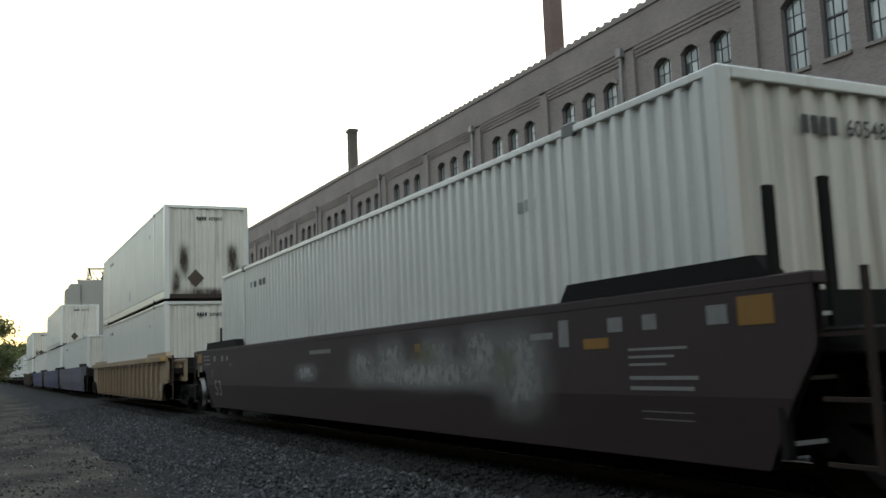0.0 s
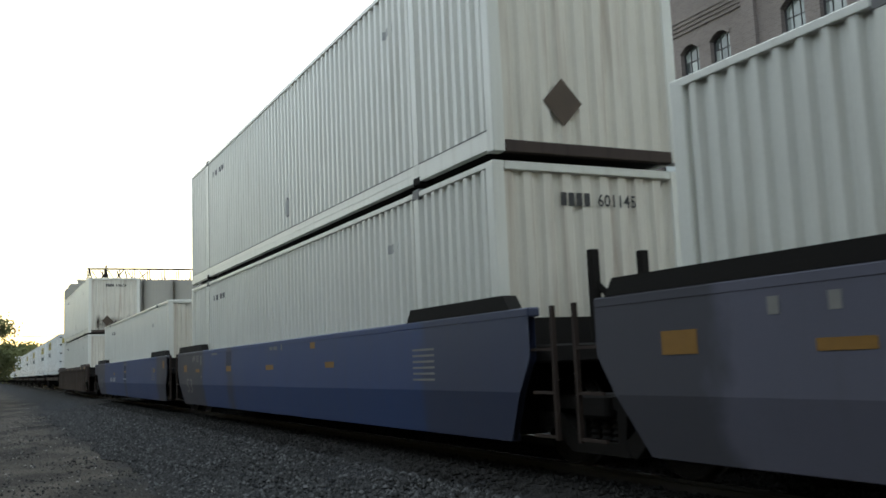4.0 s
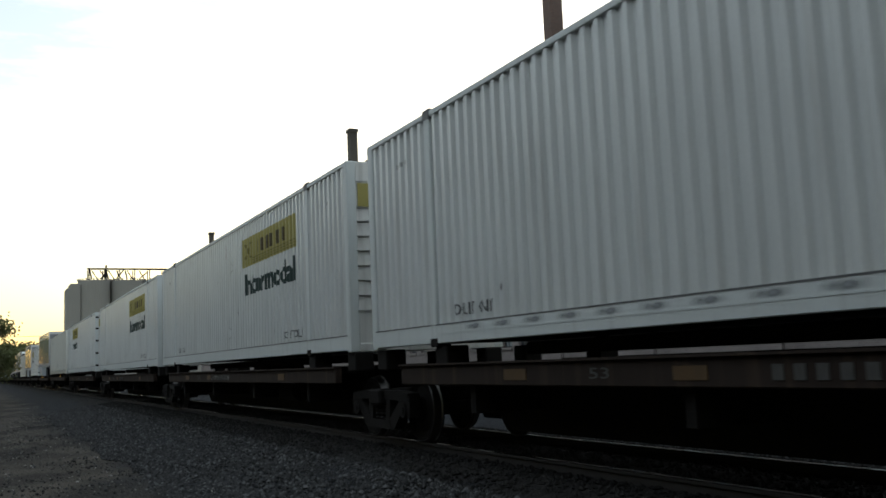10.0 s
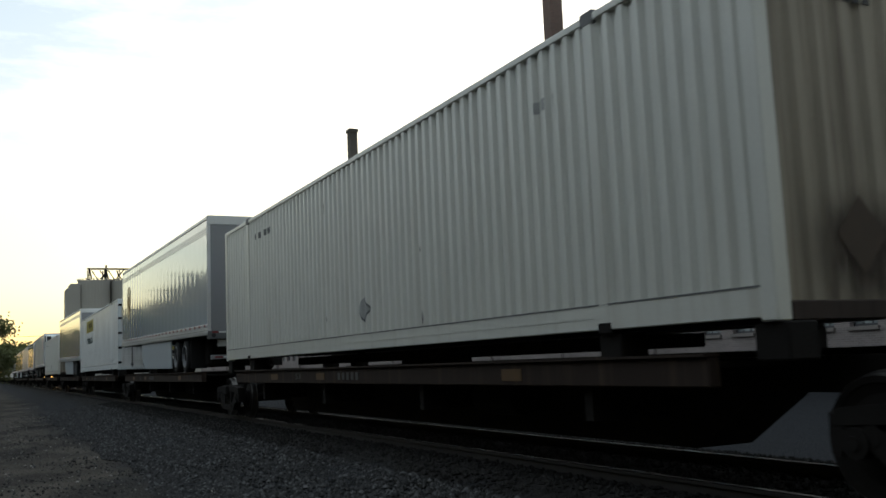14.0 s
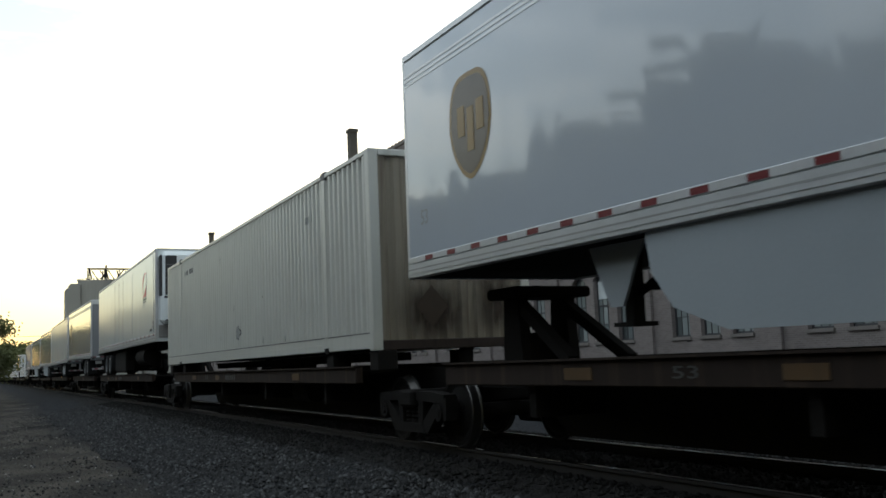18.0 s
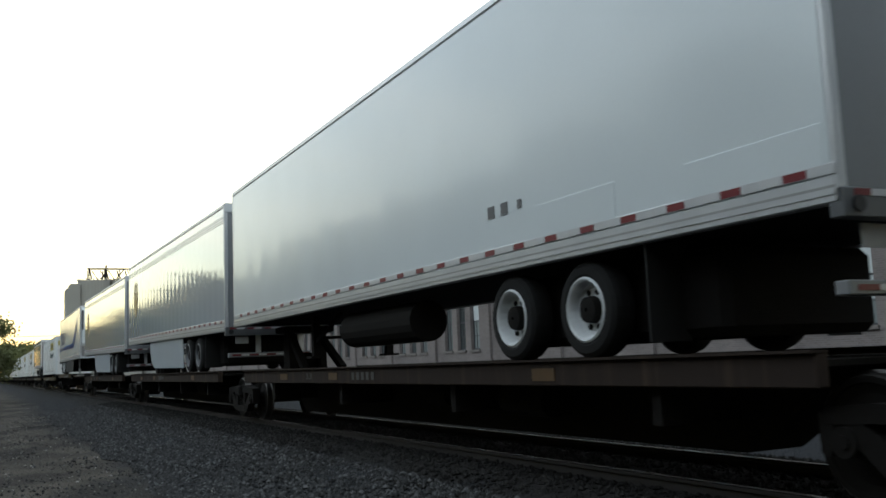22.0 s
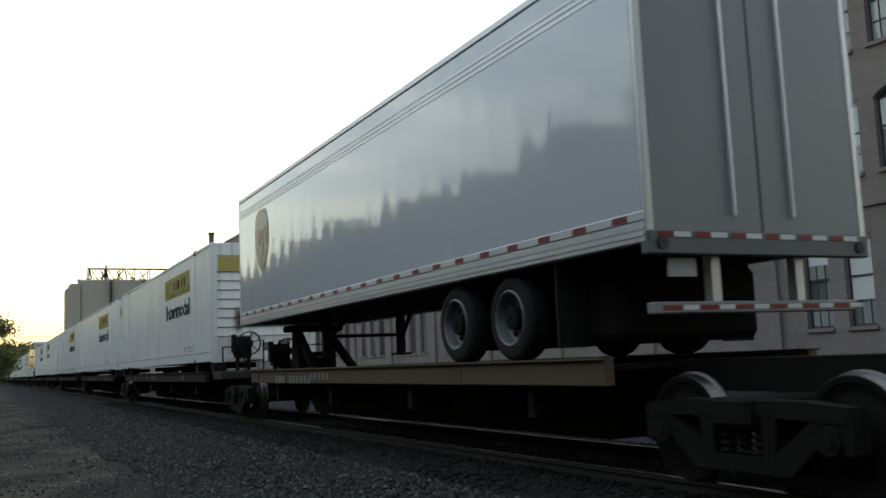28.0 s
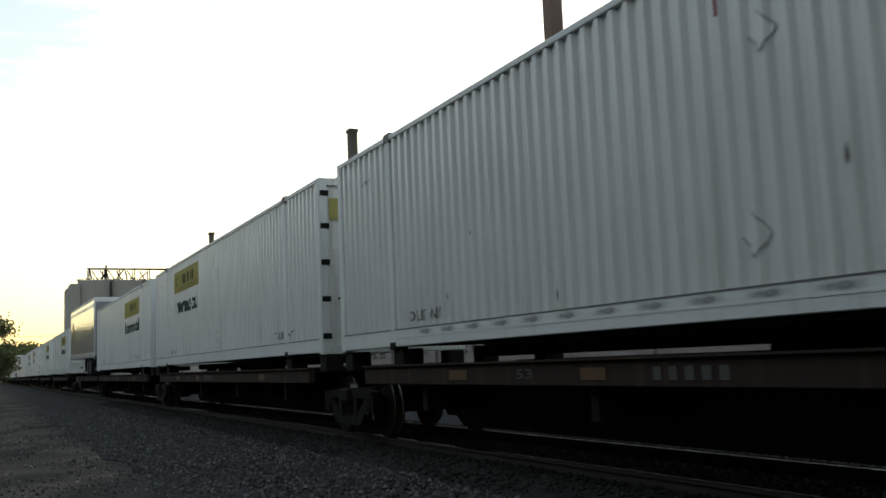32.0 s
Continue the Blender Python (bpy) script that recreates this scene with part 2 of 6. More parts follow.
SOOT = (0.032, 0.032, 0.042)
M_BLUE_A = sooted(M_DUSTY, SOOT, ((16.6, 1.0, 0.9), (-0.4, 1.2, 0.8), (7.0, 0.5, 0.35)))
M_BLUE_B = sooted(mat("blue_car_paint_sooty_end", (0.021, 0.043, 0.125), 0.5, vary=0.15, scale=0.9, streak=0.3, streak_col=(0.04, 0.045, 0.06)), SOOT, ((15.8, 1.95, 0.95), (11.25, 0.24, 0.8), (-0.6, 2.2, 0.6)))
M_BLUE_C = sooted(M_BLUE, SOOT, ((16.2, 2.0, 0.9), (7.85, 0.3, 0.8), (-0.6, 1.5, 0.9)))


def panelled(m, period=0.61, depth=0.0009):
    """Gives a sheet-metal side the slight bulge between its rivet lines."""
    n, l = m.node_tree.nodes, m.node_tree.links
    tc = n.new("ShaderNodeTexCoord")
    sp = n.new("ShaderNodeSeparateXYZ")
    mu = n.new("ShaderNodeMath"); mu.operation = "MULTIPLY"; mu.inputs[1].default_value = 2 * math.pi / period
    si = n.new("ShaderNodeMath"); si.operation = "SINE"
    no = n.new("ShaderNodeTexNoise"); no.inputs["Scale"].default_value = 1.3
    ad = n.new("ShaderNodeMath"); ad.operation = "MULTIPLY_ADD"; ad.inputs[1].default_value = 2.0
    bp = n.new("ShaderNodeBump"); bp.inputs["Distance"].default_value = depth
    l.new(tc.outputs["Object"], sp.inputs[0]); l.new(sp.outputs["Y"], mu.inputs[0]); l.new(mu.outputs[0], si.inputs[0])
    l.new(tc.outputs["Object"], no.inputs["Vector"]); l.new(no.outputs["Fac"], ad.inputs[0]); l.new(si.outputs[0], ad.inputs[2])
    l.new(ad.outputs[0], bp.inputs["Height"]); l.new(bp.outputs["Normal"], n["Principled BSDF"].inputs["Normal"])
    l.new(bp.outputs["Normal"], n["Principled BSDF"].inputs["Coat Normal"])


panelled(M_TRAILER, 0.61, 0.0007)
panelled(M_TRAILER_W, 1.22, 0.001)
panelled(M_REEFER, 1.22, 0.0008)
M_ALU = mat("aluminium_rail", (0.62, 0.63, 0.64), 0.38, metal=0.6, vary=0.1, scale=3)
M_TDOOR = mat("grey_trailer_door", (0.22, 0.225, 0.235), 0.4, vary=0.12, scale=1)
M_TYRE = mat("tyre_rubber", (0.016, 0.016, 0.016), 0.85, vary=0.2, scale=6, spec=0.2)
M_DUST = mat("dusty_grey_steel", (0.04, 0.036, 0.033), 0.8, vary=0.3, scale=3, spec=0.2)
M_NOSE = mat("soiled_nose_wall", (0.30, 0.29, 0.28), 0.6, vary=0.25, scale=1.6, streak=0.7, streak_col=(0.1, 0.085, 0.07))
M_RIM = mat("white_wheel_rim", (0.55, 0.57, 0.58), 0.4, vary=0.15, scale=6)
M_RIM_D = mat("dull_steel_rim", (0.12, 0.125, 0.13), 0.5, metal=0.3, vary=0.2, scale=6)
M_SKIRT = mat("grey_skirt", (0.36, 0.40, 0.43), 0.45, vary=0.08, scale=1.2)
M_SKIRT_D = mat("black_skirt", (0.02, 0.021, 0.024), 0.6, vary=0.2)
M_SLATE = mat("slate_blue_lettering", (0.09, 0.12, 0.19), 0.35)
M_NAVY_D = mat("dark_blue_label", (0.012, 0.016, 0.03), 0.5)
M_NAVY = mat("navy_stripe", (0.02, 0.04, 0.16), 0.3)
M_SKYBLUE = mat("blue_stripe", (0.03, 0.12, 0.30), 0.3)
M_LOGO_BROWN = mat("brown_shield", (0.1, 0.075, 0.05), 0.25, vary=0.2, scale=3)
M_GOLD = mat("gold_shield", (0.32, 0.2, 0.06), 0.35)
M_LOGO_RED = mat("red_emblem", (0.5, 0.06, 0.08), 0.4)
M_TIE = mat("creosoted_tie", (0.02, 0.016, 0.013), 0.9, spec=0.1, vary=0.35, scale=4, bump=0.01, rnd=0.3)
M_RAILSIDE = mat("rusty_rail", (0.013, 0.010, 0.009), 0.8, vary=0.25, scale=5)
M_RAILTOP = mat("polished_rail_head", (0.55, 0.54, 0.52), 0.13, metal=1.0, vary=0.05)
M_TRIMSTONE = mat("stone_sill", (0.15, 0.135, 0.125), 0.85, vary=0.2, scale=3)
M_SASH = mat("dark_window_sash", (0.035, 0.035, 0.04), 0.6)
M_BLIND = mat("white_window_blind", (0.5, 0.54, 0.55), 0.7, vary=0.06)
M_PIPE = mat("galvanised_downspout", (0.17, 0.165, 0.16), 0.5, metal=0.3, vary=0.15)
M_CONCRETE = mat("silo_concrete", (0.23, 0.225, 0.21), 0.9, vary=0.12, scale=0.15, streak=0.3, streak_col=(0.16, 0.15, 0.13))
M_LEAF_G = mat("green_tree_leaves", (0.10, 0.115, 0.055), 0.7, vary=0.4, scale=1.2, rnd=0.15)
M_LEAF = mat("tree_leaves", (0.13, 0.115, 0.065), 0.75, vary=0.4, scale=0.7, rnd=0.15)


def let_light_through(m, col, share):
    """Leaves pass on part of the light that falls on their other side."""
    n, l = m.node_tree.nodes, m.node_tree.links
    t = n.new("ShaderNodeBsdfTranslucent")
    t.inputs["Color"].default_value = (*col, 1)
    x = n.new("ShaderNodeMixShader")
    x.inputs["Fac"].default_value = share
    l.new(n["Principled BSDF"].outputs["BSDF"], x.inputs[1])
    l.new(t.outputs["BSDF"], x.inputs[2])
    l.new(x.outputs["Shader"], n["Material Output"].inputs["Surface"])


let_light_through(M_LEAF, (0.3, 0.27, 0.11), 0.4)
let_light_through(M_LEAF_G, (0.24, 0.26, 0.1), 0.4)
M_BARK = mat("tree_bark", (0.07, 0.055, 0.04), 0.9, vary=0.3, scale=5, bump=0.02)
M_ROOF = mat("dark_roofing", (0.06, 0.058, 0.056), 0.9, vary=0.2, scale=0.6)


def brick_mat(name, c1, c2, mortar):
    m = bpy.data.materials.new(name)
    m.use_nodes = True
    n, l = m.node_tree.nodes, m.node_tree.links
    b = n["Principled BSDF"]
    b.inputs["Roughness"].default_value = 0.9
    tc = n.new("ShaderNodeTexCoord")
    sp = n.new("ShaderNodeSeparateXYZ"); cb = n.new("ShaderNodeCombineXYZ")
    ad = n.new("ShaderNodeMath"); ad.operation = "ADD"
    l.new(tc.outputs["Object"], sp.inputs[0])
    l.new(sp.outputs["X"], ad.inputs[0]); l.new(sp.outputs["Y"], ad.inputs[1])
    l.new(ad.outputs[0], cb.inputs["X"]); l.new(sp.outputs["Z"], cb.inputs["Y"])
    br = n.new("ShaderNodeTexBrick")
    br.inputs["Color1"].default_value, br.inputs["Color2"].default_value = (*c1, 1), (*c2, 1)
    br.inputs["Mortar"].default_value = (*mortar, 1)
    br.inputs["Scale"].default_value = 1.0
    br.inputs["Brick Width"].default_value, br.inputs["Row Height"].default_value = 0.215, 0.075
    br.inputs["Mortar Size"].default_value = 0.008
    l.new(cb.outputs[0], br.inputs["Vector"])
    no = n.new("ShaderNodeTexNoise"); no.inputs["Scale"].default_value, no.inputs["Detail"].default_value = 0.35, 6.0
    l.new(tc.outputs["Object"], no.inputs["Vector"])
    ma = n.new("ShaderNodeMath"); ma.operation = "MULTIPLY_ADD"
    ma.inputs[1].default_value, ma.inputs[2].default_value = 0.7, 0.65
    l.new(no.outputs["Fac"], ma.inputs[0])
    sc = n.new("ShaderNodeVectorMath"); sc.operation = "SCALE"
    l.new(br.outputs["Color"], sc.inputs[0]); l.new(ma.outputs[0], sc.inputs["Scale"])
    l.new(sc.outputs["Vector"], b.inputs["Base Color"])
    bp = n.new("ShaderNodeBump"); bp.inputs["Distance"].default_value = 0.006; bp.invert = True
    l.new(br.outputs["Fac"], bp.inputs["Height"]); l.new(bp.outputs["Normal"], b.inputs["Normal"])
    return m


M_BRICK = brick_mat("grey_brown_brick", (0.18, 0.153, 0.146), (0.14, 0.12, 0.115), (0.2, 0.182, 0.175))
M_CHIM = brick_mat("red_chimney_brick", (0.135, 0.085, 0.072), (0.105, 0.068, 0.06), (0.12, 0.1, 0.092))
M_CHIM_G = brick_mat("sooty_chimney_brick", (0.085, 0.075, 0.062), (0.065, 0.058, 0.05), (0.09, 0.082, 0.075))


def glass_mat():
    """Old wavy panes, each a little different; reflected sky is partly put into their base colour."""
    m = bpy.data.materials.new("old_window_glass")
    m.use_nodes = True
    n, l = m.node_tree.nodes, m.node_tree.links
    b = n["Principled BSDF"]
    oi = n.new("ShaderNodeObjectInfo")
    r = n.new("ShaderNodeValToRGB")
    r.color_ramp.elements[0].color, r.color_ramp.elements[1].color = (0.05, 0.06, 0.062, 1), (0.27, 0.30, 0.295, 1)
    e = r.color_ramp.elements.new(0.3)
    e.color = (0.17, 0.195, 0.195, 1)
    l.new(oi.outputs["Random"], r.inputs["Fac"])
    l.new(r.outputs["Color"], b.inputs["Base Color"])
    b.inputs["Roughness"].default_value = 0.06
    b.inputs["IOR"].default_value = 1.6
    b.inputs["Specular IOR Level"].default_value = 0.75
    tc = n.new("ShaderNodeTexCoord")
    no = n.new("ShaderNodeTexNoise")
    no.inputs["Scale"].default_value = 2.2
    bp = n.new("ShaderNodeBump")
    bp.inputs["Distance"].default_value = 0.012
    l.new(tc.outputs["Object"], no.inputs["Vector"])
    l.new(no.outputs["Fac"], bp.inputs["Height"]); l.new(bp.outputs["Normal"], b.inputs["Normal"])
    return m


M_GLASS = glass_mat()


# ---- mesh helpers ----
def part(name, bm, material, parent=None, label=""):
    me = bpy.data.meshes.new(name)
    bm.to_mesh(me)
    bm.free()
    me.materials.append(material)
    ob = new(name, me)
    if parent is not None:
        ob.parent = parent
    return tagged(ob, label) if label else ob


def same(name, src, parent, m=None, material=None):
    """Another object on the mesh of src."""
    ob = new(name, src.data)
    ob.parent = parent
    if m is not None:
        ob.matrix_basis = m
    return ob


def box(bm, x0, x1, y0, y1, z0, z1, bevel=0.0):
    r = bmesh.ops.create_cube(bm, size=1.0)
    vs = r["verts"]
    for v in vs:
        v.co = Vector((x0 + (v.co.x + 0.5) * (x1 - x0), y0 + (v.co.y + 0.5) * (y1 - y0), z0 + (v.co.z + 0.5) * (z1 - z0)))
    if bevel:
        es = list({e for v in vs for e in v.link_edges})
        bmesh.ops.bevel(bm, geom=es, offset=bevel, segments=1, affect="EDGES")
    return bm


def B(x0, x1, y0, y1, z0, z1, bevel=0.0):
    return box(bmesh.new(), x0, x1, y0, y1, z0, z1, bevel)


def cyl(bm, c, axis, r, h, seg=20, r2=None):
    """A cylinder about its centre c, along axis 'x', 'y' or 'z'."""
    turn = {"z": Matrix(), "x": Matrix.Rotation(radians(90), 4, "Y"), "y": Matrix.Rotation(radians(-90), 4, "X")}[axis]
    bmesh.ops.create_cone(bm, cap_ends=True, segments=seg, radius1=r, radius2=r if r2 is None else r2, depth=h, matrix=Matrix.Translation(c) @ turn)
    return bm


def beam(bm, a, b, w, h=None):
    """A square bar from a to b."""
    a, b = Vector(a), Vector(b)
    d = b - a
    m = Matrix.Translation((a + b) / 2) @ d.to_track_quat("Z", "Y").to_matrix().to_4x4() @ Matrix.Diagonal((w, h or w, d.length, 1))
    bmesh.ops.create_cube(bm, size=1.0, matrix=m)
    return bm


def prism(bm, pts, x0, x1):
    """An outline in (y, z) drawn out from x0 to x1."""
    a = [bm.verts.new((x0, y, z)) for y, z in pts]
    b = [bm.verts.new((x1, y, z)) for y, z in pts]
    k = len(pts)
    bm.faces.new(a), bm.faces.new(b[::-1])
    for i in range(k):
        bm.faces.new((a[i], b[i], b[(i + 1) % k], a[(i + 1) % k]))
    bmesh.ops.recalc_face_normals(bm, faces=bm.faces[:])
    return bm


def text_mesh(words, y0, z0, width, height, bold=0.014):
    """Flat lettering as a bmesh in the plane x = 0, read from the -x side: it starts at y1 = y0 and runs to y0 - width."""
    cu = bpy.data.curves.new("lettering", "FONT")
    cu.body = words
    cu.resolution_u = 2
    cu.offset = bold
    ob = bpy.data.objects.new("lettering", cu)
    me = bpy.data.meshes.new_from_object(ob)
    bm = bmesh.new()
    bm.from_mesh(me)
    bpy.data.objects.remove(ob)
    bpy.data.meshes.remove(me)
    xs = [v.co.x for v in bm.verts]
    ys = [v.co.y for v in bm.verts]
    sx, sy = width / (max(xs) - min(xs)), height / (max(ys) - min(ys))
    lx, ly = min(xs), min(ys)
    for v in bm.verts:
        v.co = Vector((0, y0 - (v.co.x - lx) * sx, z0 + (v.co.y - ly) * sy))
    return bm


def empty(name, m=None):
    ob = new(name)
    ob.empty_display_size = 0.3
    if m is not None:
        ob.matrix_basis = m
    return ob


# ---- the train's way: it slows a little while it passes ----
TRACK_X = 6.16


def run(t):
    return 15.82 * t - 0.0128 * t * t


MOVERS = []   # (thing, place along the train)


def two_tone(ob, second, test):
    """Gives the faces for which test(centre) holds the second material."""
    ob.data.materials.append(second)
    for p in ob.data.polygons:
        if test(p.center):
            p.material_index = 1
    return ob



# ---- ground: one sheet, dirt path, ballast shoulder, yard, to the horizon ----
G_Z = -0.45
PROFILE = [(-1500, G_Z), (-60, G_Z), (-8, G_Z), (-2, G_Z), (0.5, G_Z), (1.8, G_Z), (2.4, -0.40), (3.2, -0.30), (4.2, -0.16), (4.75, -0.10), (5.4, -0.12), (6.9, -0.12),
           (7.6, -0.10), (8.3, -0.2), (9.6, -0.42), (12, G_Z), (18, G_Z), (30, G_Z), (90, G_Z), (1500, G_Z)]
G_Y = [-400, -60, -10, 0] + [2 + 0.8 * i for i in range(50)] + [45, 52, 62, 80, 110, 160, 240, 400, 700, 1200, 2500]


def ground():
    xs = []
    for (x0, z0), (x1, z1) in zip(PROFILE, PROFILE[1:]):
        n = max(1, int((x1 - x0) / 0.3)) if -3 < x0 < 10 else 1
        xs += [(x0 + (x1 - x0) * i / n, z0 + (z1 - z0) * i / n) for i in range(n)]
    xs.append(PROFILE[-1])
    verts, faces = [], []
    for y in G_Y:
        for x, z in xs:
            k = 0.035 if -6 < x < 4.6 else 0.0
            verts.append((x, y, z + k * noise.noise((x * 1.1, y * 0.7, 0)) + k * 0.5 * noise.noise((x * 4, y * 4, 3))))
    w = len(xs)
    for j in range(len(G_Y) - 1):
        for i in range(w - 1):
            faces.append((j * w + i, j * w + i + 1, (j + 1) * w + i + 1, (j + 1) * w + i))
    me = bpy.data.meshes.new("ground")
    me.from_pydata(verts, [], faces)
    me.materials.append(ground_mat())
    for p in me.polygons:
        p.use_smooth = True
    return tagged(new("ground", me), "dark gravel and dirt ground beside the railway", "ground", kind="structure")


def ground_mat():
    """Dirt beside the line, grey crushed stone on the shoulder, oily stone between the rails."""
    m = bpy.data.materials.new("dirt_and_gravel")
    m.use_nodes = True
    n, l = m.node_tree.nodes, m.node_tree.links
    b = n["Principled BSDF"]
    b.inputs["Roughness"].default_value = 0.95
    b.inputs["Specular IOR Level"].default_value = 0.12
    tc = n.new("ShaderNodeTexCoord")
    sp = n.new("ShaderNodeSeparateXYZ")
    l.new(tc.outputs["Object"], sp.inputs[0])
    wob = n.new("ShaderNodeTexNoise"); wob.inputs["Scale"].default_value, wob.inputs["Detail"].default_value = 0.8, 5.0
    l.new(tc.outputs["Object"], wob.inputs["Vector"])
    ad = n.new("ShaderNodeMath"); ad.operation = "MULTIPLY_ADD"
    ad.inputs[1].default_value = 2.4
    l.new(wob.outputs["Fac"], ad.inputs[0]); l.new(sp.outputs["X"], ad.inputs[2])
    mr = n.new("ShaderNodeMapRange")
    mr.inputs["From Min"].default_value, mr.inputs["From Max"].default_value = 2.7, 3.9
    l.new(ad.outputs[0], mr.inputs["Value"])
    big = n.new("ShaderNodeTexNoise"); big.inputs["Scale"].default_value, big.inputs["Detail"].default_value = 0.55, 9.0
    fine = n.new("ShaderNodeTexVoronoi"); fine.inputs["Scale"].default_value = 26.0
    pale = n.new("ShaderNodeTexNoise"); pale.inputs["Scale"].default_value, pale.inputs["Detail"].default_value = 6.5, 4.0
    for t in (big, fine, pale):
        l.new(tc.outputs["Object"], t.inputs["Vector"])
    dr = n.new("ShaderNodeValToRGB")
    dr.color_ramp.elements[0].position, dr.color_ramp.elements[0].color = 0.32, (0.007, 0.007, 0.0065, 1)
    dr.color_ramp.elements[1].position, dr.color_ramp.elements[1].color = 0.72, (0.088, 0.077, 0.065, 1)
    l.new(big.outputs["Fac"], dr.inputs["Fac"])
    pr = n.new("ShaderNodeMapRange"); pr.inputs["From Min"].default_value, pr.inputs["From Max"].default_value = 0.66, 0.74
    pr.inputs["To Max"].default_value = 0.5
    l.new(pale.outputs["Fac"], pr.inputs["Value"])
    dm = n.new("ShaderNodeMix"); dm.data_type = "RGBA"; dm.inputs["B"].default_value = (0.2, 0.2, 0.19, 1)
    l.new(pr.outputs["Result"], dm.inputs["Factor"]); l.new(dr.outputs["Color"], dm.inputs["A"])
    gr = n.new("ShaderNodeValToRGB")
    gr.color_ramp.elements[0].color, gr.color_ramp.elements[1].color = (0.009, 0.010, 0.012, 1), (0.028, 0.031, 0.036, 1)
    l.new(fine.outputs["Color"], gr.inputs["Fac"])
    mx = n.new("ShaderNodeMix"); mx.data_type = "RGBA"
    l.new(mr.outputs["Result"], mx.inputs["Factor"]); l.new(dm.outputs["Result"], mx.inputs["A"]); l.new(gr.outputs["Color"], mx.inputs["B"])
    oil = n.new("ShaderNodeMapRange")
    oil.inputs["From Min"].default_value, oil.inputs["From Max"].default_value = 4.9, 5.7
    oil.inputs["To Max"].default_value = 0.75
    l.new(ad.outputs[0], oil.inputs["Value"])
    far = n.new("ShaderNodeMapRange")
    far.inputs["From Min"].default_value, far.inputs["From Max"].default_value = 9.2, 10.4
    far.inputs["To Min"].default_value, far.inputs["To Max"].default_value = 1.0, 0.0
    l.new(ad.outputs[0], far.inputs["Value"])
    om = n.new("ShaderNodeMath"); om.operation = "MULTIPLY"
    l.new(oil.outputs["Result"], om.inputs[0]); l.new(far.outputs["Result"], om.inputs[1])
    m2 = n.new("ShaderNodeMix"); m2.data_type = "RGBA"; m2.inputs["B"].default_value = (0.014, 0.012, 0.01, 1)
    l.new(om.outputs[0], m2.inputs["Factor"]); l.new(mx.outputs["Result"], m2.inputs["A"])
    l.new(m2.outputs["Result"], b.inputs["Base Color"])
    bp = n.new("ShaderNodeBump"); bp.inputs["Distance"].default_value = 0.03
    l.new(fine.outputs["Distance"], bp.inputs["Height"]); l.new(bp.outputs["Normal"], b.inputs["Normal"])
    return m


ground()


def scatter(name, n, seed, xr, yr, size, zfun, material, label, category, ragged=0.0):
    """Many small broken stones in one mesh."""
    rng = np.random.default_rng(seed)
    base = np.array([(1, 0, 0), (-1, 0, 0), (0, 1, 0), (0, -1, 0), (0, 0, 0.75), (0, 0, -0.75)], float)
    tri = np.array([(0, 2, 4), (2, 1, 4), (1, 3, 4), (3, 0, 4), (2, 0, 5), (1, 2, 5), (3, 1, 5), (0, 3, 5)])
    x = rng.uniform(*xr, n)
    y = yr[0] + (yr[1] - yr[0]) * rng.uniform(0, 1, n) ** 1.5
    x = np.where(x < xr[0] + ragged, np.maximum(x, xr[0] + ragged * (0.5 + 0.3 * np.sin(0.9 * y) + 0.2 * np.sin(2.3 * y + 1.0)) * rng.uniform(0.3, 1.0, n)), x)
    s = rng.uniform(*size, n)
    ang = rng.uniform(0, 6.283, n)
    pts = base[None] * s[:, None, None] * rng.uniform(0.65, 1.25, (n, 6, 1))
    ca, sa = np.cos(ang)[:, None], np.sin(ang)[:, None]
    px, py = pts[:, :, 0] * ca - pts[:, :, 1] * sa, pts[:, :, 0] * sa + pts[:, :, 1] * ca
    z = np.interp(x, [p[0] for p in PROFILE], [p[1] for p in PROFILE]) if zfun is None else zfun(x)
    v = np.stack([px + x[:, None], py + y[:, None], pts[:, :, 2] + (z + 0.3 * s)[:, None]], -1).reshape(-1, 3)
    f = (tri[None] + 6 * np.arange(n)[:, None, None]).reshape(-1, 3)
    me = bpy.data.meshes.new(name)
    me.from_pydata(v.tolist(), [], f.tolist())
    me.materials.append(material)
    return tagged(new(name, me), label, category, kind="stuff")


def stone_mat(name, lo, hi):
    m = bpy.data.materials.new(name)
    m.use_nodes = True
    n, l = m.node_tree.nodes, m.node_tree.links
    g = n.new("ShaderNodeNewGeometry")
    r = n.new("ShaderNodeValToRGB")
    r.color_ramp.elements[0].color, r.color_ramp.elements[1].color = (*lo, 1), (*hi, 1)
    e = r.color_ramp.elements.new(0.82)
    e.color = (*[a + 0.4 * (b - a) for a, b in zip(lo, hi)], 1)
    l.new(g.outputs["Random Per Island"], r.inputs["Fac"])
    l.new(r.outputs["Color"], n["Principled BSDF"].inputs["Base Color"])
    n["Principled BSDF"].inputs["Roughness"].default_value = 0.85
    n["Principled BSDF"].inputs["Specular IOR Level"].default_value = 0.2
    return m


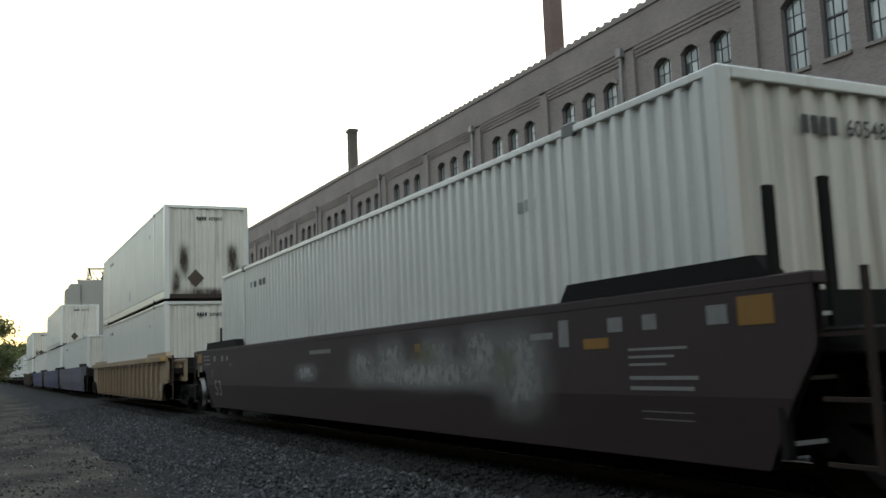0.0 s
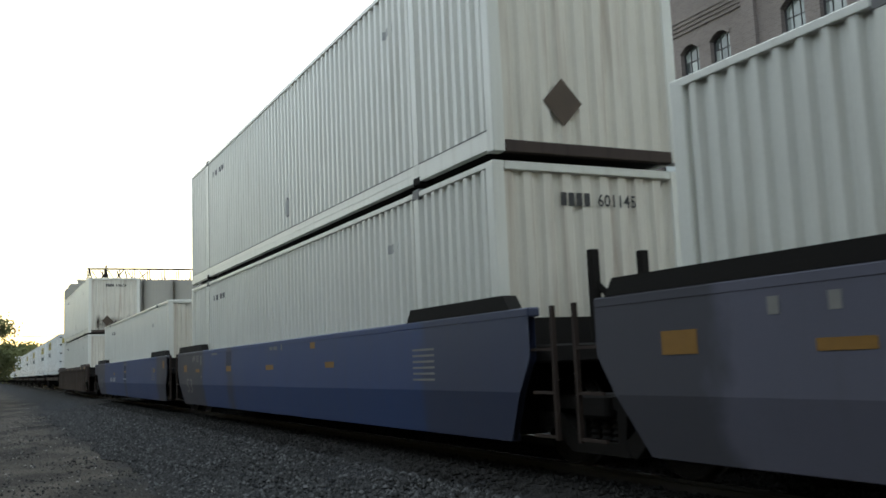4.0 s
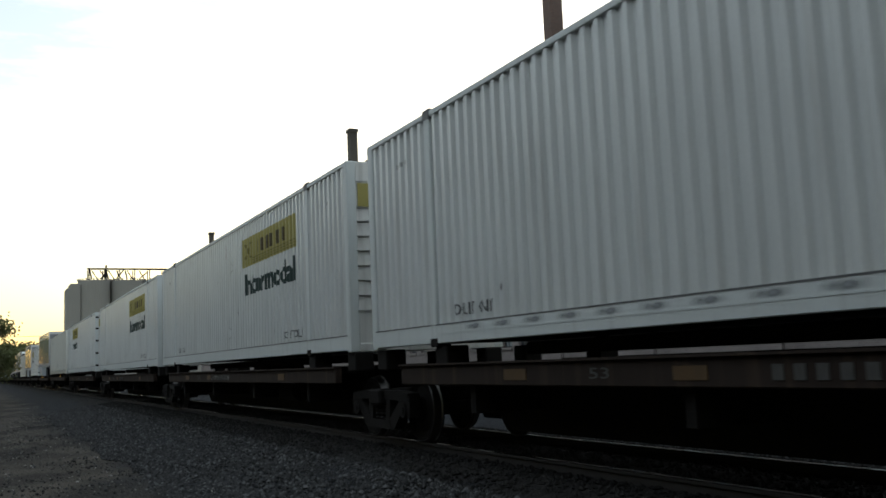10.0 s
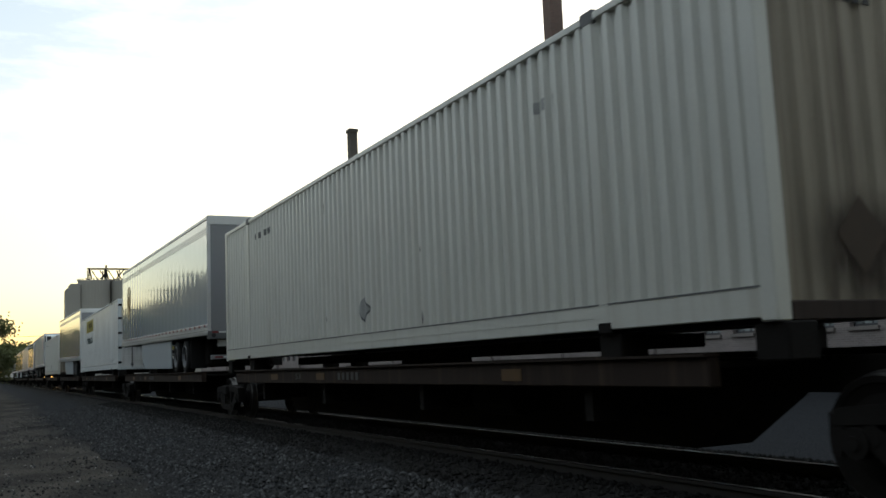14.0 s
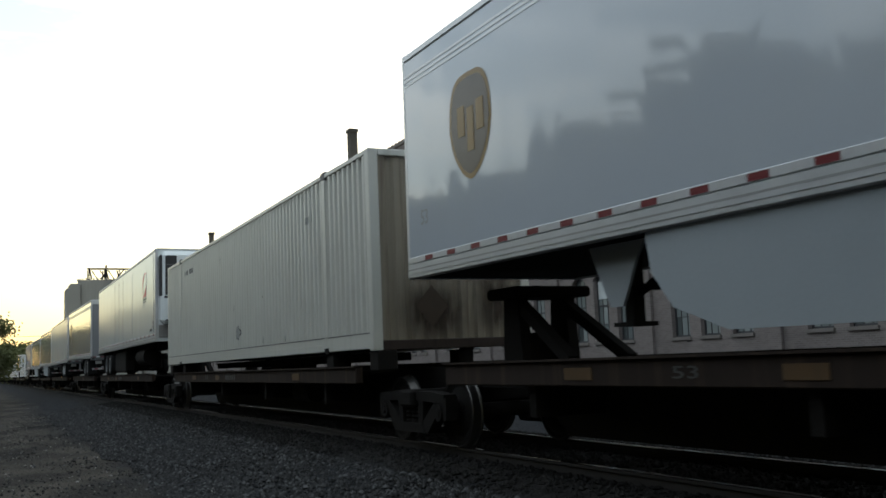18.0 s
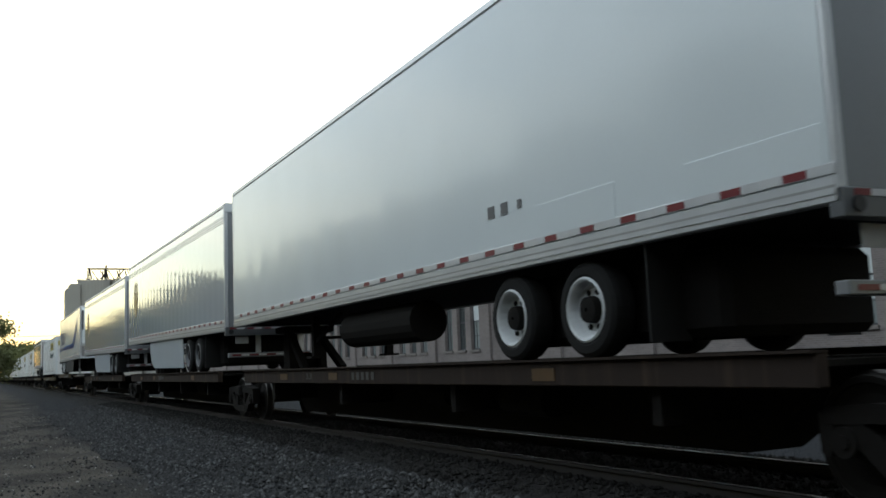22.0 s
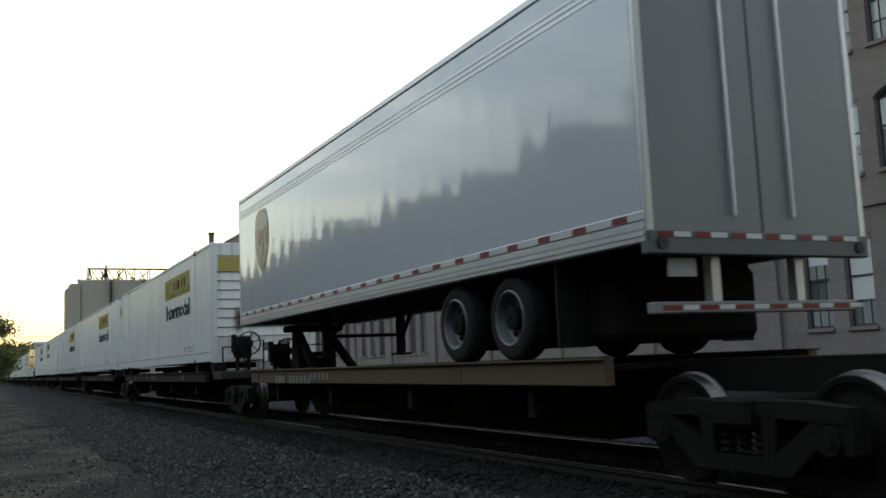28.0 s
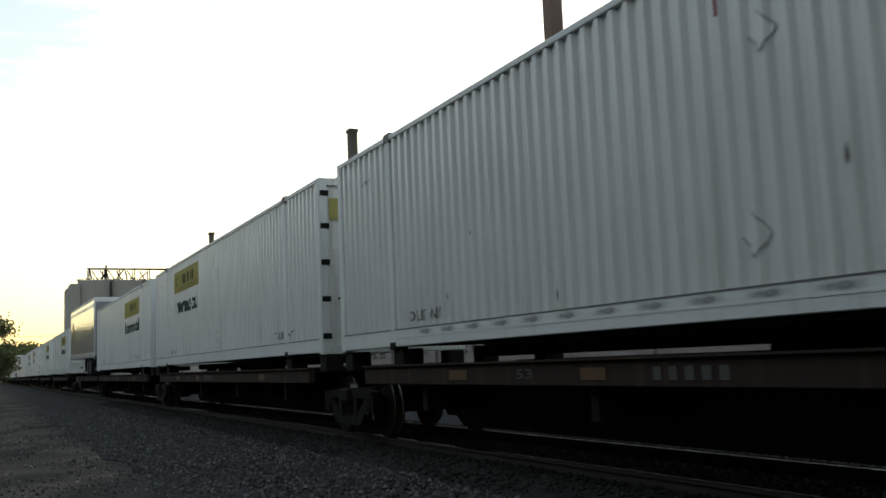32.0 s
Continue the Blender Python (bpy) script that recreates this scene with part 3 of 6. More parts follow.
M_STONES = stone_mat("crushed_stone", (0.012, 0.012, 0.0122), (0.105, 0.106, 0.109))
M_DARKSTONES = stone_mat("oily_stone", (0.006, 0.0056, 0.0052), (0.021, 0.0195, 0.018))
M_PALESTONES = stone_mat("pale_stones", (0.06, 0.055, 0.048), (0.34, 0.33, 0.31))
scatter("ballast", 30000, 1, (1.9, 4.25), (6, 42), (0.016, 0.042), None, M_STONES, "loose grey crushed stone on the ballast shoulder", "ballast", 1.1)
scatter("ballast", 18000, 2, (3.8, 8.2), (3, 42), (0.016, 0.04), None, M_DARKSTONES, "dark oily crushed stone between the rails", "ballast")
scatter("stray_stones", 5000, 4, (-0.6, 2.8), (7, 50), (0.008, 0.03), None, M_STONES, "stray grey stones strewn over the dirt path", "stones")
scatter("pebbles", 1900, 3, (-1.5, 2.6), (8, 60), (0.008, 0.03), None, M_PALESTONES, "pale pebbles and litter scattered over the dirt path", "stones")


# ---- track ----
track = empty("railway_track", pose(TRACK_X, 0, 0))
tagged(track, "steel rails on dark timber ties in ballast", "railway track", kind="structure")


def rail_mesh():
    bm = bmesh.new()
    pr = [(-0.07, -0.17), (0.07, -0.17), (0.07, -0.155), (0.012, -0.13), (0.01, -0.045), (0.035, -0.035), (0.035, -0.006), (0.028, 0.0), (-0.028, 0.0), (-0.035, -0.006), (-0.035, -0.035), (-0.01, -0.045), (-0.012, -0.13), (-0.07, -0.155)]
    ys = [-60, 700]
    a = [bm.verts.new((x, ys[0], z)) for x, z in pr]
    b = [bm.verts.new((x, ys[1], z)) for x, z in pr]
    for i in range(len(pr)):
        bm.faces.new((a[i], b[i], b[(i + 1) % len(pr)], a[(i + 1) % len(pr)]))
    bmesh.ops.recalc_face_normals(bm, faces=bm.faces[:])
    return bm


for s in (-1, 1):
    r = part("rail", rail_mesh(), M_RAILSIDE, track)
    r.location.x = s * 0.753
    two_tone(r, M_RAILTOP, lambda c: c.z > -0.004)


# ---- factory building ----
BX, BAY0, BAY, NB = 26.0, 10.6, 7.2, 16
B_END = BAY0 + BAY * NB
B_TOP = 16.35
ROWS = [(1.65, 4.82), (6.7, 9.32), (10.9, 13.65)]
OPEN = [(1.15, 2.25), (2.9, 4.0), (4.65, 5.75)]
factory = empty("factory_building", pose(BX, 0, 0))
tagged(factory, "long grey-brown brick factory with arched windows, downspouts and brick chimneys", "building")


def arch(y0, y1, ztop, rise=0.28, n=6):
    """Points of a segmental arch from y0 to y1 whose crown is at ztop."""
    return [(y0 + (y1 - y0) * i / n, ztop - rise * (1 - math.sin(math.pi * i / n))) for i in range(n + 1)]


def bay_wall():
    """One bay of wall, with its openings; local y from 0 to BAY, outer face at x = 0."""
    bm = bmesh.new()
    th = 0.45
    zs = [G_Z - 0.3]
    for z0, z1 in ROWS:
        zs += [z0, z1]
    zs.append(B_TOP)
    for i in range(0, len(zs) - 1, 2):
        box(bm, 0, th, 0, BAY, zs[i], zs[i + 1])
    for z0, z1 in ROWS:
        ys = [0] + [v for o in OPEN for v in o] + [BAY]
        for i in range(0, len(ys), 2):
            box(bm, 0, th, ys[i], ys[i + 1], z0, z1)
        for a, b in OPEN:
            pts = arch(a, b, z1)
            for (p, q), (r, s) in zip(pts, pts[1:]):
                vs = [(p, q), (r, s), (r, z1), (p, z1)]
                f = [bm.verts.new((0, y, z)) for y, z in vs]
                g = [bm.verts.new((th, y, z)) for y, z in vs]
                bm.faces.new(f[::-1])
                bm.faces.new((f[0], f[1], g[1], g[0]))
    return bm


def bay_trim():
    """Pilasters, corbelled cornice and belt course standing proud of the bay."""
    bm = bmesh.new()
    for a, b in ((-0.32, 0.32),):
        box(bm, -0.16, 0.002, a, b, G_Z, 14.6)
    for k in range(3):
        box(bm, -0.06 - 0.05 * k, 0.002, 0.32, BAY - 0.32, 14.2 + 0.16 * k, 14.36 + 0.16 * k)
    box(bm, -0.2, 0.002, -0.32, BAY - 0.32, 14.68, B_TOP - 0.25)
    box(bm, -0.12, 0.002, 0.32, BAY - 0.32, 5.55, 5.85)
    return bm


def window_frame(z0, z1):
    """Sash frame and glazing bars of an arched window, 1.1 m wide, in local y 0..1.1."""
    bm = bmesh.new()
    w, h = 1.1, z1 - z0
    x0, x1 = 0.2, 0.27
    for y in (0.0, w - 0.06):
        box(bm, x0, x1, y, y + 0.06, z0, z1 - 0.2)
    box(bm, x0, x1, 0, w, z0, z0 + 0.08)
    box(bm, x0 - 0.02, x1, 0, w, z0 + 0.52 * h, z0 + 0.52 * h + 0.07)
    for i in (1, 2):
        box(bm, x0 + 0.02, x1 - 0.01, w * i / 3 - 0.018, w * i / 3 + 0.018, z0, z1 - 0.05)
    for f in (0.26, 0.76):
        box(bm, x0 + 0.02, x1 - 0.01, 0, w, z0 + f * h - 0.018, z0 + f * h + 0.018)
    pts = arch(0, w, z1)
    for (p, q), (r, s) in zip(pts, pts[1:]):
        beam(bm, (x0 + 0.03, p, q - 0.03), (x0 + 0.03, r, s - 0.03), 0.07)
    return bm


def pane_mesh(z0, z1):
    bm = bmesh.new()
    pts = [(0, z0), (1.1, z0)] + arch(0, 1.1, z1)[::-1]
    bm.faces.new([bm.verts.new((0.25, y, z)) for y, z in pts][::-1])
    return bm


def pane_pieces(z0, z1):
    """The panes of a window one by one, between its glazing bars."""
    h, out = z1 - z0, []
    zs = [z0, z0 + 0.26 * h, z0 + 0.52 * h, z0 + 0.76 * h, z1]
    for a, b in zip(zs, zs[1:]):
        for i in range(3):
            y0, y1 = 1.1 * i / 3, 1.1 * (i + 1) / 3
            bm = bmesh.new()
            if b < z1:
                pts = [(y0, a), (y1, a), (y1, b), (y0, b)]
            else:
                top = [(y, z) for y, z in arch(0, 1.1, z1) if y0 - 1e-6 <= y <= y1 + 1e-6]
                top.sort()
                za = max(a + 0.02, top[0][1]) if top else b
                zb = max(a + 0.02, top[-1][1]) if top else b
                pts = [(y0, a), (y1, a), (y1, zb)] + [p for p in top[::-1] if y0 + 0.01 < p[0] < y1 - 0.01] + [(y0, za)]
            x = 0.25 + 0.004 * ((i * 7 + len(out) * 5) % 3 - 1)
            bm.faces.new([bm.verts.new((x, y, z)) for y, z in pts][::-1])
            out.append(bm)
    return out


def hood(z1):
    """The arch ring over a window: one curved strip standing a little proud."""
    bm = bmesh.new()
    lo, hi = arch(-0.02, 1.12, z1 + 0.01), arch(-0.06, 1.16, z1 + 0.2)
    rows = [[bm.verts.new((x, y, z)) for y, z in pts] for x, pts in ((-0.035, lo), (-0.035, hi), (0.0, hi), (0.0, lo))]
    for a, b in zip(rows, rows[1:] + rows[:1]):
        for k in range(len(lo) - 1):
            bm.faces.new((a[k], b[k], b[k + 1], a[k + 1]))
    bmesh.ops.recalc_face_normals(bm, faces=bm.faces[:])
    return bm


bay_src = trim_src = None
win_src = {}
pane_src = {}
rngb = random.Random(11)
blinds = {(2, 2, 1): 0.5, (1, 1, 1): 0.5, (1, 1, 0): 0.62, (2, 2, 0): 0.4, (4, 1, 0): 0.5, (3, 0, 0): 0.3}
for bi in range(NB):
    y = BAY0 + bi * BAY
    if bay_src is None:
        bay_src = part("wall", bay_wall(), M_BRICK, factory)
        trim_src = part("brick_trim", bay_trim(), M_BRICK, factory)
        bay_src.location.y = trim_src.location.y = y
    else:
        same("wall", bay_src, factory, pose(0, y, 0))
        same("brick_trim", trim_src, factory, pose(0, y, 0))
    for ri, (z0, z1) in enumerate(ROWS):
        for wi, (a, b) in enumerate(OPEN):
            w = new("window")
            w.parent = factory
            w.matrix_basis = pose(0, y + a, 0)
            if ri not in win_src:
                win_src[ri] = (part("window_frame", window_frame(z0, z1), M_SASH, w), part("pane", pane_mesh(z0, z1), M_GLASS, w),
                               part("window_sill", B(-0.1, 0.22, -0.06, 1.16, z0 - 0.14, z0, 0.01), M_TRIMSTONE, w), part("arch_hood", hood(z1), M_BRICK, w))
            else:
                for nm, src in zip(("window_frame", "pane", "window_sill", "arch_hood"), win_src[ri]):
                    if nm == "pane" and bi < 4:
                        if ri not in pane_src:
                            pane_src[ri] = [part("pane", bm, M_GLASS, w) for bm in pane_pieces(z0, z1)]
                        else:
                            for p in pane_src[ri]:
                                same("pane", p, w)
                        continue
                    if bi < 9 or nm in ("window_frame", "pane"):
                        same(nm, src, w)
            if (bi, wi, ri) == (4, 1, 1):
                part("louvre", B(-0.04, 0.2, 0.05, 1.05, z0 + 0.06, z0 + 1.35, 0.02), M_ROOF, w, "louvred vent in the lower sash")
                for k in range(8):
                    part("louvre_slat", B(-0.1, -0.03, 0.07, 1.03, z0 + 0.1 + 0.155 * k, z0 + 0.17 + 0.155 * k, 0.006), M_BLIND, w)
            f = blinds.get((bi, wi, ri)) or (rngb.uniform(0.1, 0.45) if rngb.random() < 0.1 and ri < 2 else 0)
            if f:
                h = z1 - z0
                part("blind", B(0.215, 0.235, 0.08, 1.02, z1 - 0.32 - f * h, z1 - 0.32), M_BLIND, w, "white board behind the sash")
    if bi % 2 == 1:
        d = part("downspout", cyl(bmesh.new(), (-0.26, y + 0.5, 9.4), "z", 0.09, 10.4, 10), M_PIPE, factory)
        part("hopper", B(-0.42, -0.1, y + 0.32, y + 0.68, 14.4, 14.85, 0.04), M_PIPE, d)
part("coping", B(-0.28, 0.5, BAY0 - 0.3, B_END, B_TOP - 0.25, B_TOP, 0.02), M_TRIMSTONE, factory)
part("roof", B(0.4, 22, BAY0, B_END, B_TOP - 0.9, B_TOP - 0.6), M_ROOF, factory)
part("back_wall", B(21.6, 22, BAY0, B_END, G_Z - 0.3, B_TOP - 0.6), M_BRICK, factory)
for y in (BAY0, B_END - 0.4):
    part("end_wall", B(0.45, 21.6, y, y + 0.4, G_Z - 0.3, B_TOP), M_BRICK, factory)
# Dark sheet standing in for the unlit rooms behind the panes.
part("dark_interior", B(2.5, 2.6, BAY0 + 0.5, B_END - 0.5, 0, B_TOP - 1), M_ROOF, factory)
bm = bmesh.new()
yy = BAY0
while yy < B_END:
    box(bm, -0.26, -0.05, yy, yy + 0.26, B_TOP, B_TOP + 0.09)
    yy += 0.62
tagged(part("coping_teeth", bm, M_TRIMSTONE, factory), kind="stuff")
for x, y, w, z1, brick in ((3.0, 42.7, 0.82, 25.0, M_CHIM), (3.0, 75.2, 0.72, 21.8, M_CHIM_G), (1.42, 125.2, 0.6, 19.65, M_CHIM_G)):
    ch = part("chimney", B(x - w / 2, x + w / 2, y - w / 2, y + w / 2, B_TOP - 1.2, z1 - 0.3, 0.02), brick, factory, "tall square brick chimney")
    part("chimney_cap", B(x - w / 2 - 0.08, x + w / 2 + 0.08, y - w / 2 - 0.08, y + w / 2 + 0.08, z1 - 0.3, z1, 0.03), brick, ch)


# ---- grain elevator ----
def silos():
    g = empty("grain_elevator", pose(0, 0, G_Z))
    for x, y, r, h in [(19.9 + 6.3 * i, 200, 3.15, 20.6) for i in range(4)]:
        bm = bmesh.new()
        cyl(bm, (x, y, h / 2), "z", r, h, 32)
        s = part("silo", bm, M_CONCRETE, g)
        bm = bmesh.new()
        for i in range(26):
            a = 2 * math.pi * i / 26
            box(bm, x + r * math.cos(a) - 0.12, x + r * math.cos(a) + 0.12, y + r * math.sin(a) - 0.12, y + r * math.sin(a) + 0.12, h, h + 0.35)
        part("parapet_stub", bm, M_CONCRETE, s)
    part("annex", B(15.2, 17.2, 198, 204, 0, 19.9, 0.1), M_CONCRETE, g)
    part("annex", B(14.5, 15.4, 198, 204, 0, 19.0, 0.1), M_CONCRETE, g)
    bm = bmesh.new()
    for x in range(19, 48, 3):
        beam(bm, (x, 201, 20.6), (x, 201, 23.2), 0.2)
        beam(bm, (x, 204, 20.6), (x, 204, 23.2), 0.2)
    part("gallery_frame", bm, M_UNDER, g)
    for z, w in ((20.75, 0.2), (23.05, 0.34)):
        part("gallery_rail", B(18.6, 49, 200.85, 201.15, z, z + w), M_UNDER, g)
    bm = bmesh.new()
    for i, x in enumerate((19.6, 21.2, 22.9, 24.4, 26.6, 29.0)):
        beam(bm, (x, 202, 21.2), (x + (1.6 if i % 2 else -0.4), 202, 23.3 - 0.3 * (i % 3)), 0.26)
        beam(bm, (x + 1.4, 202, 20.7), (x, 202, 23.0), 0.2)
    beam(bm, (22.4, 202, 20.7), (22.4, 202, 24.1), 0.36)
    part("spout", bm, M_UNDER, g)
    return tagged(g, "concrete grain elevator silos with a steel gallery on top", "grain elevator")


silos()


# ---- trees ----
def tree(name, x, y, h, r, seed, n=900, leaf=0.22, low=0.25, label="leafy green tree beside the railway", leaves=None):
    """A tapered trunk with limbs and a crown of many small leaf clumps."""
    rng = random.Random(seed)
    t = empty(name, pose(x, y, G_Z))
    bm = bmesh.new()
    bmesh.ops.create_cone(bm, cap_ends=True, segments=9, radius1=0.035 * h, radius2=0.012 * h, depth=h * 0.7, matrix=Matrix.Translation((0, 0, h * 0.35)))
    tips = []
    for i in range(11):
        a, z0 = rng.uniform(0, 6.28), h * rng.uniform(low, 0.65)
        tip = Vector((math.cos(a) * r * rng.uniform(0.5, 0.95), math.sin(a) * r * rng.uniform(0.5, 0.95), z0 + h * rng.uniform(0.1, 0.3)))
        beam(bm, (0, 0, z0), tip, 0.018 * h)
        tips.append(tip)
    part("trunk", bm, M_BARK, t)
    tips += [Vector((rng.uniform(-0.4, 0.4) * r, rng.uniform(-0.4, 0.4) * r, h * rng.uniform(0.65, 0.9))) for i in range(6)]
    verts, faces = [], []
    for i in range(n):
        c = rng.choice(tips)
        d = Vector((rng.gauss(0, 1), rng.gauss(0, 1), rng.gauss(0, 0.8)))
        p = c + d * r * 0.2
        if p.z < low * h * 0.8:
            continue
        k = len(verts)
        for j in range(2):
            u = Vector((rng.uniform(-1, 1), rng.uniform(-1, 1), rng.uniform(-1, 1))).normalized() * leaf * rng.uniform(0.6, 1.4)
            v = u.cross(Vector((rng.uniform(-1, 1), rng.uniform(-1, 1), rng.uniform(-1, 1)))).normalized() * leaf * rng.uniform(0.5, 1.0)
            k = len(verts)
            verts += [tuple(p + u), tuple(p + v), tuple(p - u), tuple(p - v)]
            faces.append((k, k + 1, k + 2, k + 3))
    me = bpy.data.meshes.new("crown")
    me.from_pydata(verts, [], faces)
    me.materials.append(leaves or M_LEAF)
    cr = new("crown", me)
    cr.parent = t
    return tagged(t, label, "tree", "trees")


tree("tree", 0.05, 66, 5.8, 1.8, 5, 4200, 0.085, low=0.2, leaves=M_LEAF_G)
tree("tree", -3.4, 70, 7.0, 2.6, 6, 2400, 0.14, low=0.1, leaves=M_LEAF_G)
for i, (x, y, h) in enumerate(((4.5, 330, 12), (10, 345, 14), (16, 360, 13), (-6, 350, 16), (-14, 330, 17), (24, 380, 13))):
    tree("tree", x, y, h, h * 0.45, 20 + i, 900, 0.55, low=0.1, leaves=M_LEAF_G, label="distant leafy tree at the end of the line")
# the trees across the path, seen as a reflection in the glossy trailers
first = []
rngt = random.Random(3)
spots = [(-14.5 + rngt.uniform(-1.5, 1.5), -22 + i * 3.2 + rngt.uniform(-1, 1)) for i in range(36)]
# Unseen trees added behind the eye, to darken faces turned that way.
spots += [(x + rngt.uniform(-1, 1), y + rngt.uniform(-1.5, 1.5)) for x, y in ((-18, -12), (-12, -17), (-6, -20), (-13, -27), (-6, -31), (16, -12), (20, -18), (16.5, -25), (22, -29), (15.5, -37))]
for i, (x, y) in enumerate(spots):
    if i < 3:
        first.append(tree("tree", x, y, 9.8 + 1.0 * i, 3.6, 40 + i, 4200, 0.32, low=0.08, label="leafy tree of the unseen rows across the path and behind the eye"))
    else:
        copy_thing(first[i % 3], pose(x, y, G_Z, 0, 0, rngt.uniform(0, 360)) @ Matrix.Scale(rngt.uniform(0.94, 1.08) if i < 36 else 1.85, 4))

# Row carried on out of view, to block horizon glow in the far trailers.
for i in range(30):
    copy_thing(first[i % 3], pose(-14.5 + rngt.uniform(-1.5, 1.5), 97 + 7 * i, G_Z, 0, 0, rngt.uniform(0, 360)) @ Matrix.Scale(1.1, 4))
for i in range(9):
    copy_thing(first[i % 3], pose(-16 - 2.5 * i, 320 + 42 * i, G_Z, 0, 0, rngt.uniform(0, 360)) @ Matrix.Scale(1.6, 4))

# wire across the far end and a pale post beside it
wire = empty("overhead_wire", pose(0, 150, G_Z))
bm = bmesh.new()
pts = [(-20 + 4 * i, 0, 8.0 - 0.4 * math.sin(math.pi * i / 12)) for i in range(13)]
for a, b in zip(pts, pts[1:]):
    beam(bm, a, b, 0.05)
part("cable", bm, M_BLACK, wire)
for x in (-20, 28):
    part("pole", cyl(bmesh.new(), (x, 0, 4.4), "z", 0.14, 8.8, 10), M_BARK, wire)
tagged(wire, "thin overhead cable between two timber poles", "cable")
post = empty("marker_post", pose(-0.1, 62, G_Z))
part("post", B(-0.25, 0.2, -0.1, 0.1, 0, 1.0, 0.03), M_TAPE_W, post)
part("cap", B(-0.3, 0.25, -0.14, 0.14, 1.0, 1.08, 0.02), M_TAPE_W, post)
tagged(post, "short white marker post beside the dirt path", "post")

# ---- the train: rolling parts ----
def wheelset_mesh():
    """Two wheels and their axle as one turned body: tread, flange, dished plate, hub and journal."""
    half = [(1.04, 0.0), (1.04, 0.085), (0.93, 0.09), (0.92, 0.11), (0.84, 0.115), (0.835, 0.165), (0.80, 0.175), (0.775, 0.31), (0.80, 0.375), (0.815, 0.385), (0.82, 0.43),
            (0.81, 0.438), (0.715, 0.446), (0.70, 0.468), (0.68, 0.468), (0.672, 0.44), (0.672, 0.385), (0.70, 0.37), (0.71, 0.31), (0.69, 0.175), (0.66, 0.165), (0.65, 0.095)]
    prof = half + [(-x, r) for x, r in half[::-1]]
    bm = bmesh.new()
    n = 32
    rows = [[bm.verts.new((x, r * math.cos(2 * math.pi * i / n), r * math.sin(2 * math.pi * i / n))) for i in range(n)] if r else [bm.verts.new((x, 0, 0))] for x, r in prof]
    for p, q in zip(rows, rows[1:]):
        for i in range(n):
            j = (i + 1) % n
            if len(p) == 1:
                bm.faces.new((p[0], q[j], q[i]))
            elif len(q) == 1:
                bm.faces.new((p[i], p[j], q[0]))
            else:
                bm.faces.new((p[i], p[j], q[j], q[i]))
    bmesh.ops.recalc_face_normals(bm, faces=bm.faces[:])
    return bm


def side_frame(bm, x):
    """A cast side frame: top member, two slanted tension members, columns beside the springs, pedestal jaws and bearing caps."""
    for k in (-1, 1):
        for pts, w in (([(0.0, 0.70), (0.62, 0.70), (1.02, 0.665), (1.02, 0.55), (0.62, 0.57), (0.0, 0.585)], 0.085),
                       ([(0.98, 0.60), (0.76, 0.60), (0.34, 0.30), (0.34, 0.17), (0.5, 0.17)], 0.075),
                       ([(0.0, 0.29), (0.36, 0.29), (0.42, 0.17), (0.0, 0.17)], 0.085),
                       ([(0.25, 0.28), (0.36, 0.28), (0.40, 0.59), (0.25, 0.59)], 0.08),
                       ([(0.70, 0.57), (0.78, 0.57), (0.745, 0.40), (0.68, 0.45)], 0.08),
                       ([(0.94, 0.57), (1.06, 0.64), (1.06, 0.36), (0.98, 0.34)], 0.08)):
            prism(bm, [(k * y, z) for y, z in pts], x - w, x + w)
        box(bm, x - 0.07, x + 0.07, k * 0.86 - 0.11, k * 0.86 + 0.11, 0.47, 0.58, 0.015)
        cyl(bm, (x, k * 0.86, 0.44), "x", 0.105, 0.2, 14)
        cyl(bm, (x, k * 0.86, 0.44), "x", 0.05, 0.23, 10)
    return bm


def coil_spring(bm, x, y):
    """One spring of the nest: a wound coil, waisted between its turns."""
    rows = []
    for k in range(9):
        q = 0.07 if k % 2 == 0 else 0.045
        rows.append([bm.verts.new((x + q * math.cos(i * math.pi / 5), y + q * math.sin(i * math.pi / 5), 0.31 + 0.028 * k)) for i in range(10)])
    for p, q in zip(rows, rows[1:]):
        for i in range(10):
            bm.faces.new((p[i], p[(i + 1) % 10], q[(i + 1) % 10], q[i]))
    return bm


TRUCK = empty("truck")
WHEEL_MESH = None
for s in (-1, 1):
    part("side_frame", side_frame(bmesh.new(), s * 0.99), M_UNDER, TRUCK)
    for y in (-0.17, 0.0, 0.17):
        part("spring", coil_spring(bmesh.new(), s * 0.99, y), M_UNDER, TRUCK)
part("bolster", B(-1.15, 1.15, -0.2, 0.2, 0.5, 0.72, 0.03), M_UNDER, TRUCK)
for y in (-0.86, 0.86):
    if WHEEL_MESH is None:
        WHEEL_MESH = part("wheelset", wheelset_mesh(), M_UNDER, TRUCK, "dark rail wheels on an axle with bright worn treads")
        two_tone(WHEEL_MESH, M_STEEL, lambda c: 0.43 < math.hypot(c.y, c.z) < 0.46 and abs(c.x) > 0.5)
        ws = WHEEL_MESH
    else:
        ws = same("wheelset", WHEEL_MESH, TRUCK)
    ws.matrix_basis = pose(0, y, 0.44)
bpy.context.view_layer.update()


def add_truck(car, y):
    """A truck as a part of a car, with its frames, springs and wheelsets as sub-parts."""
    t = new("truck")
    t.empty_display_size = 0.2
    t.parent = car
    t.matrix_basis = pose(0, y, 0)
    for o in TRUCK.children:
        c = o.copy()
        scene.collection.objects.link(c)
        c.parent = t
    return t


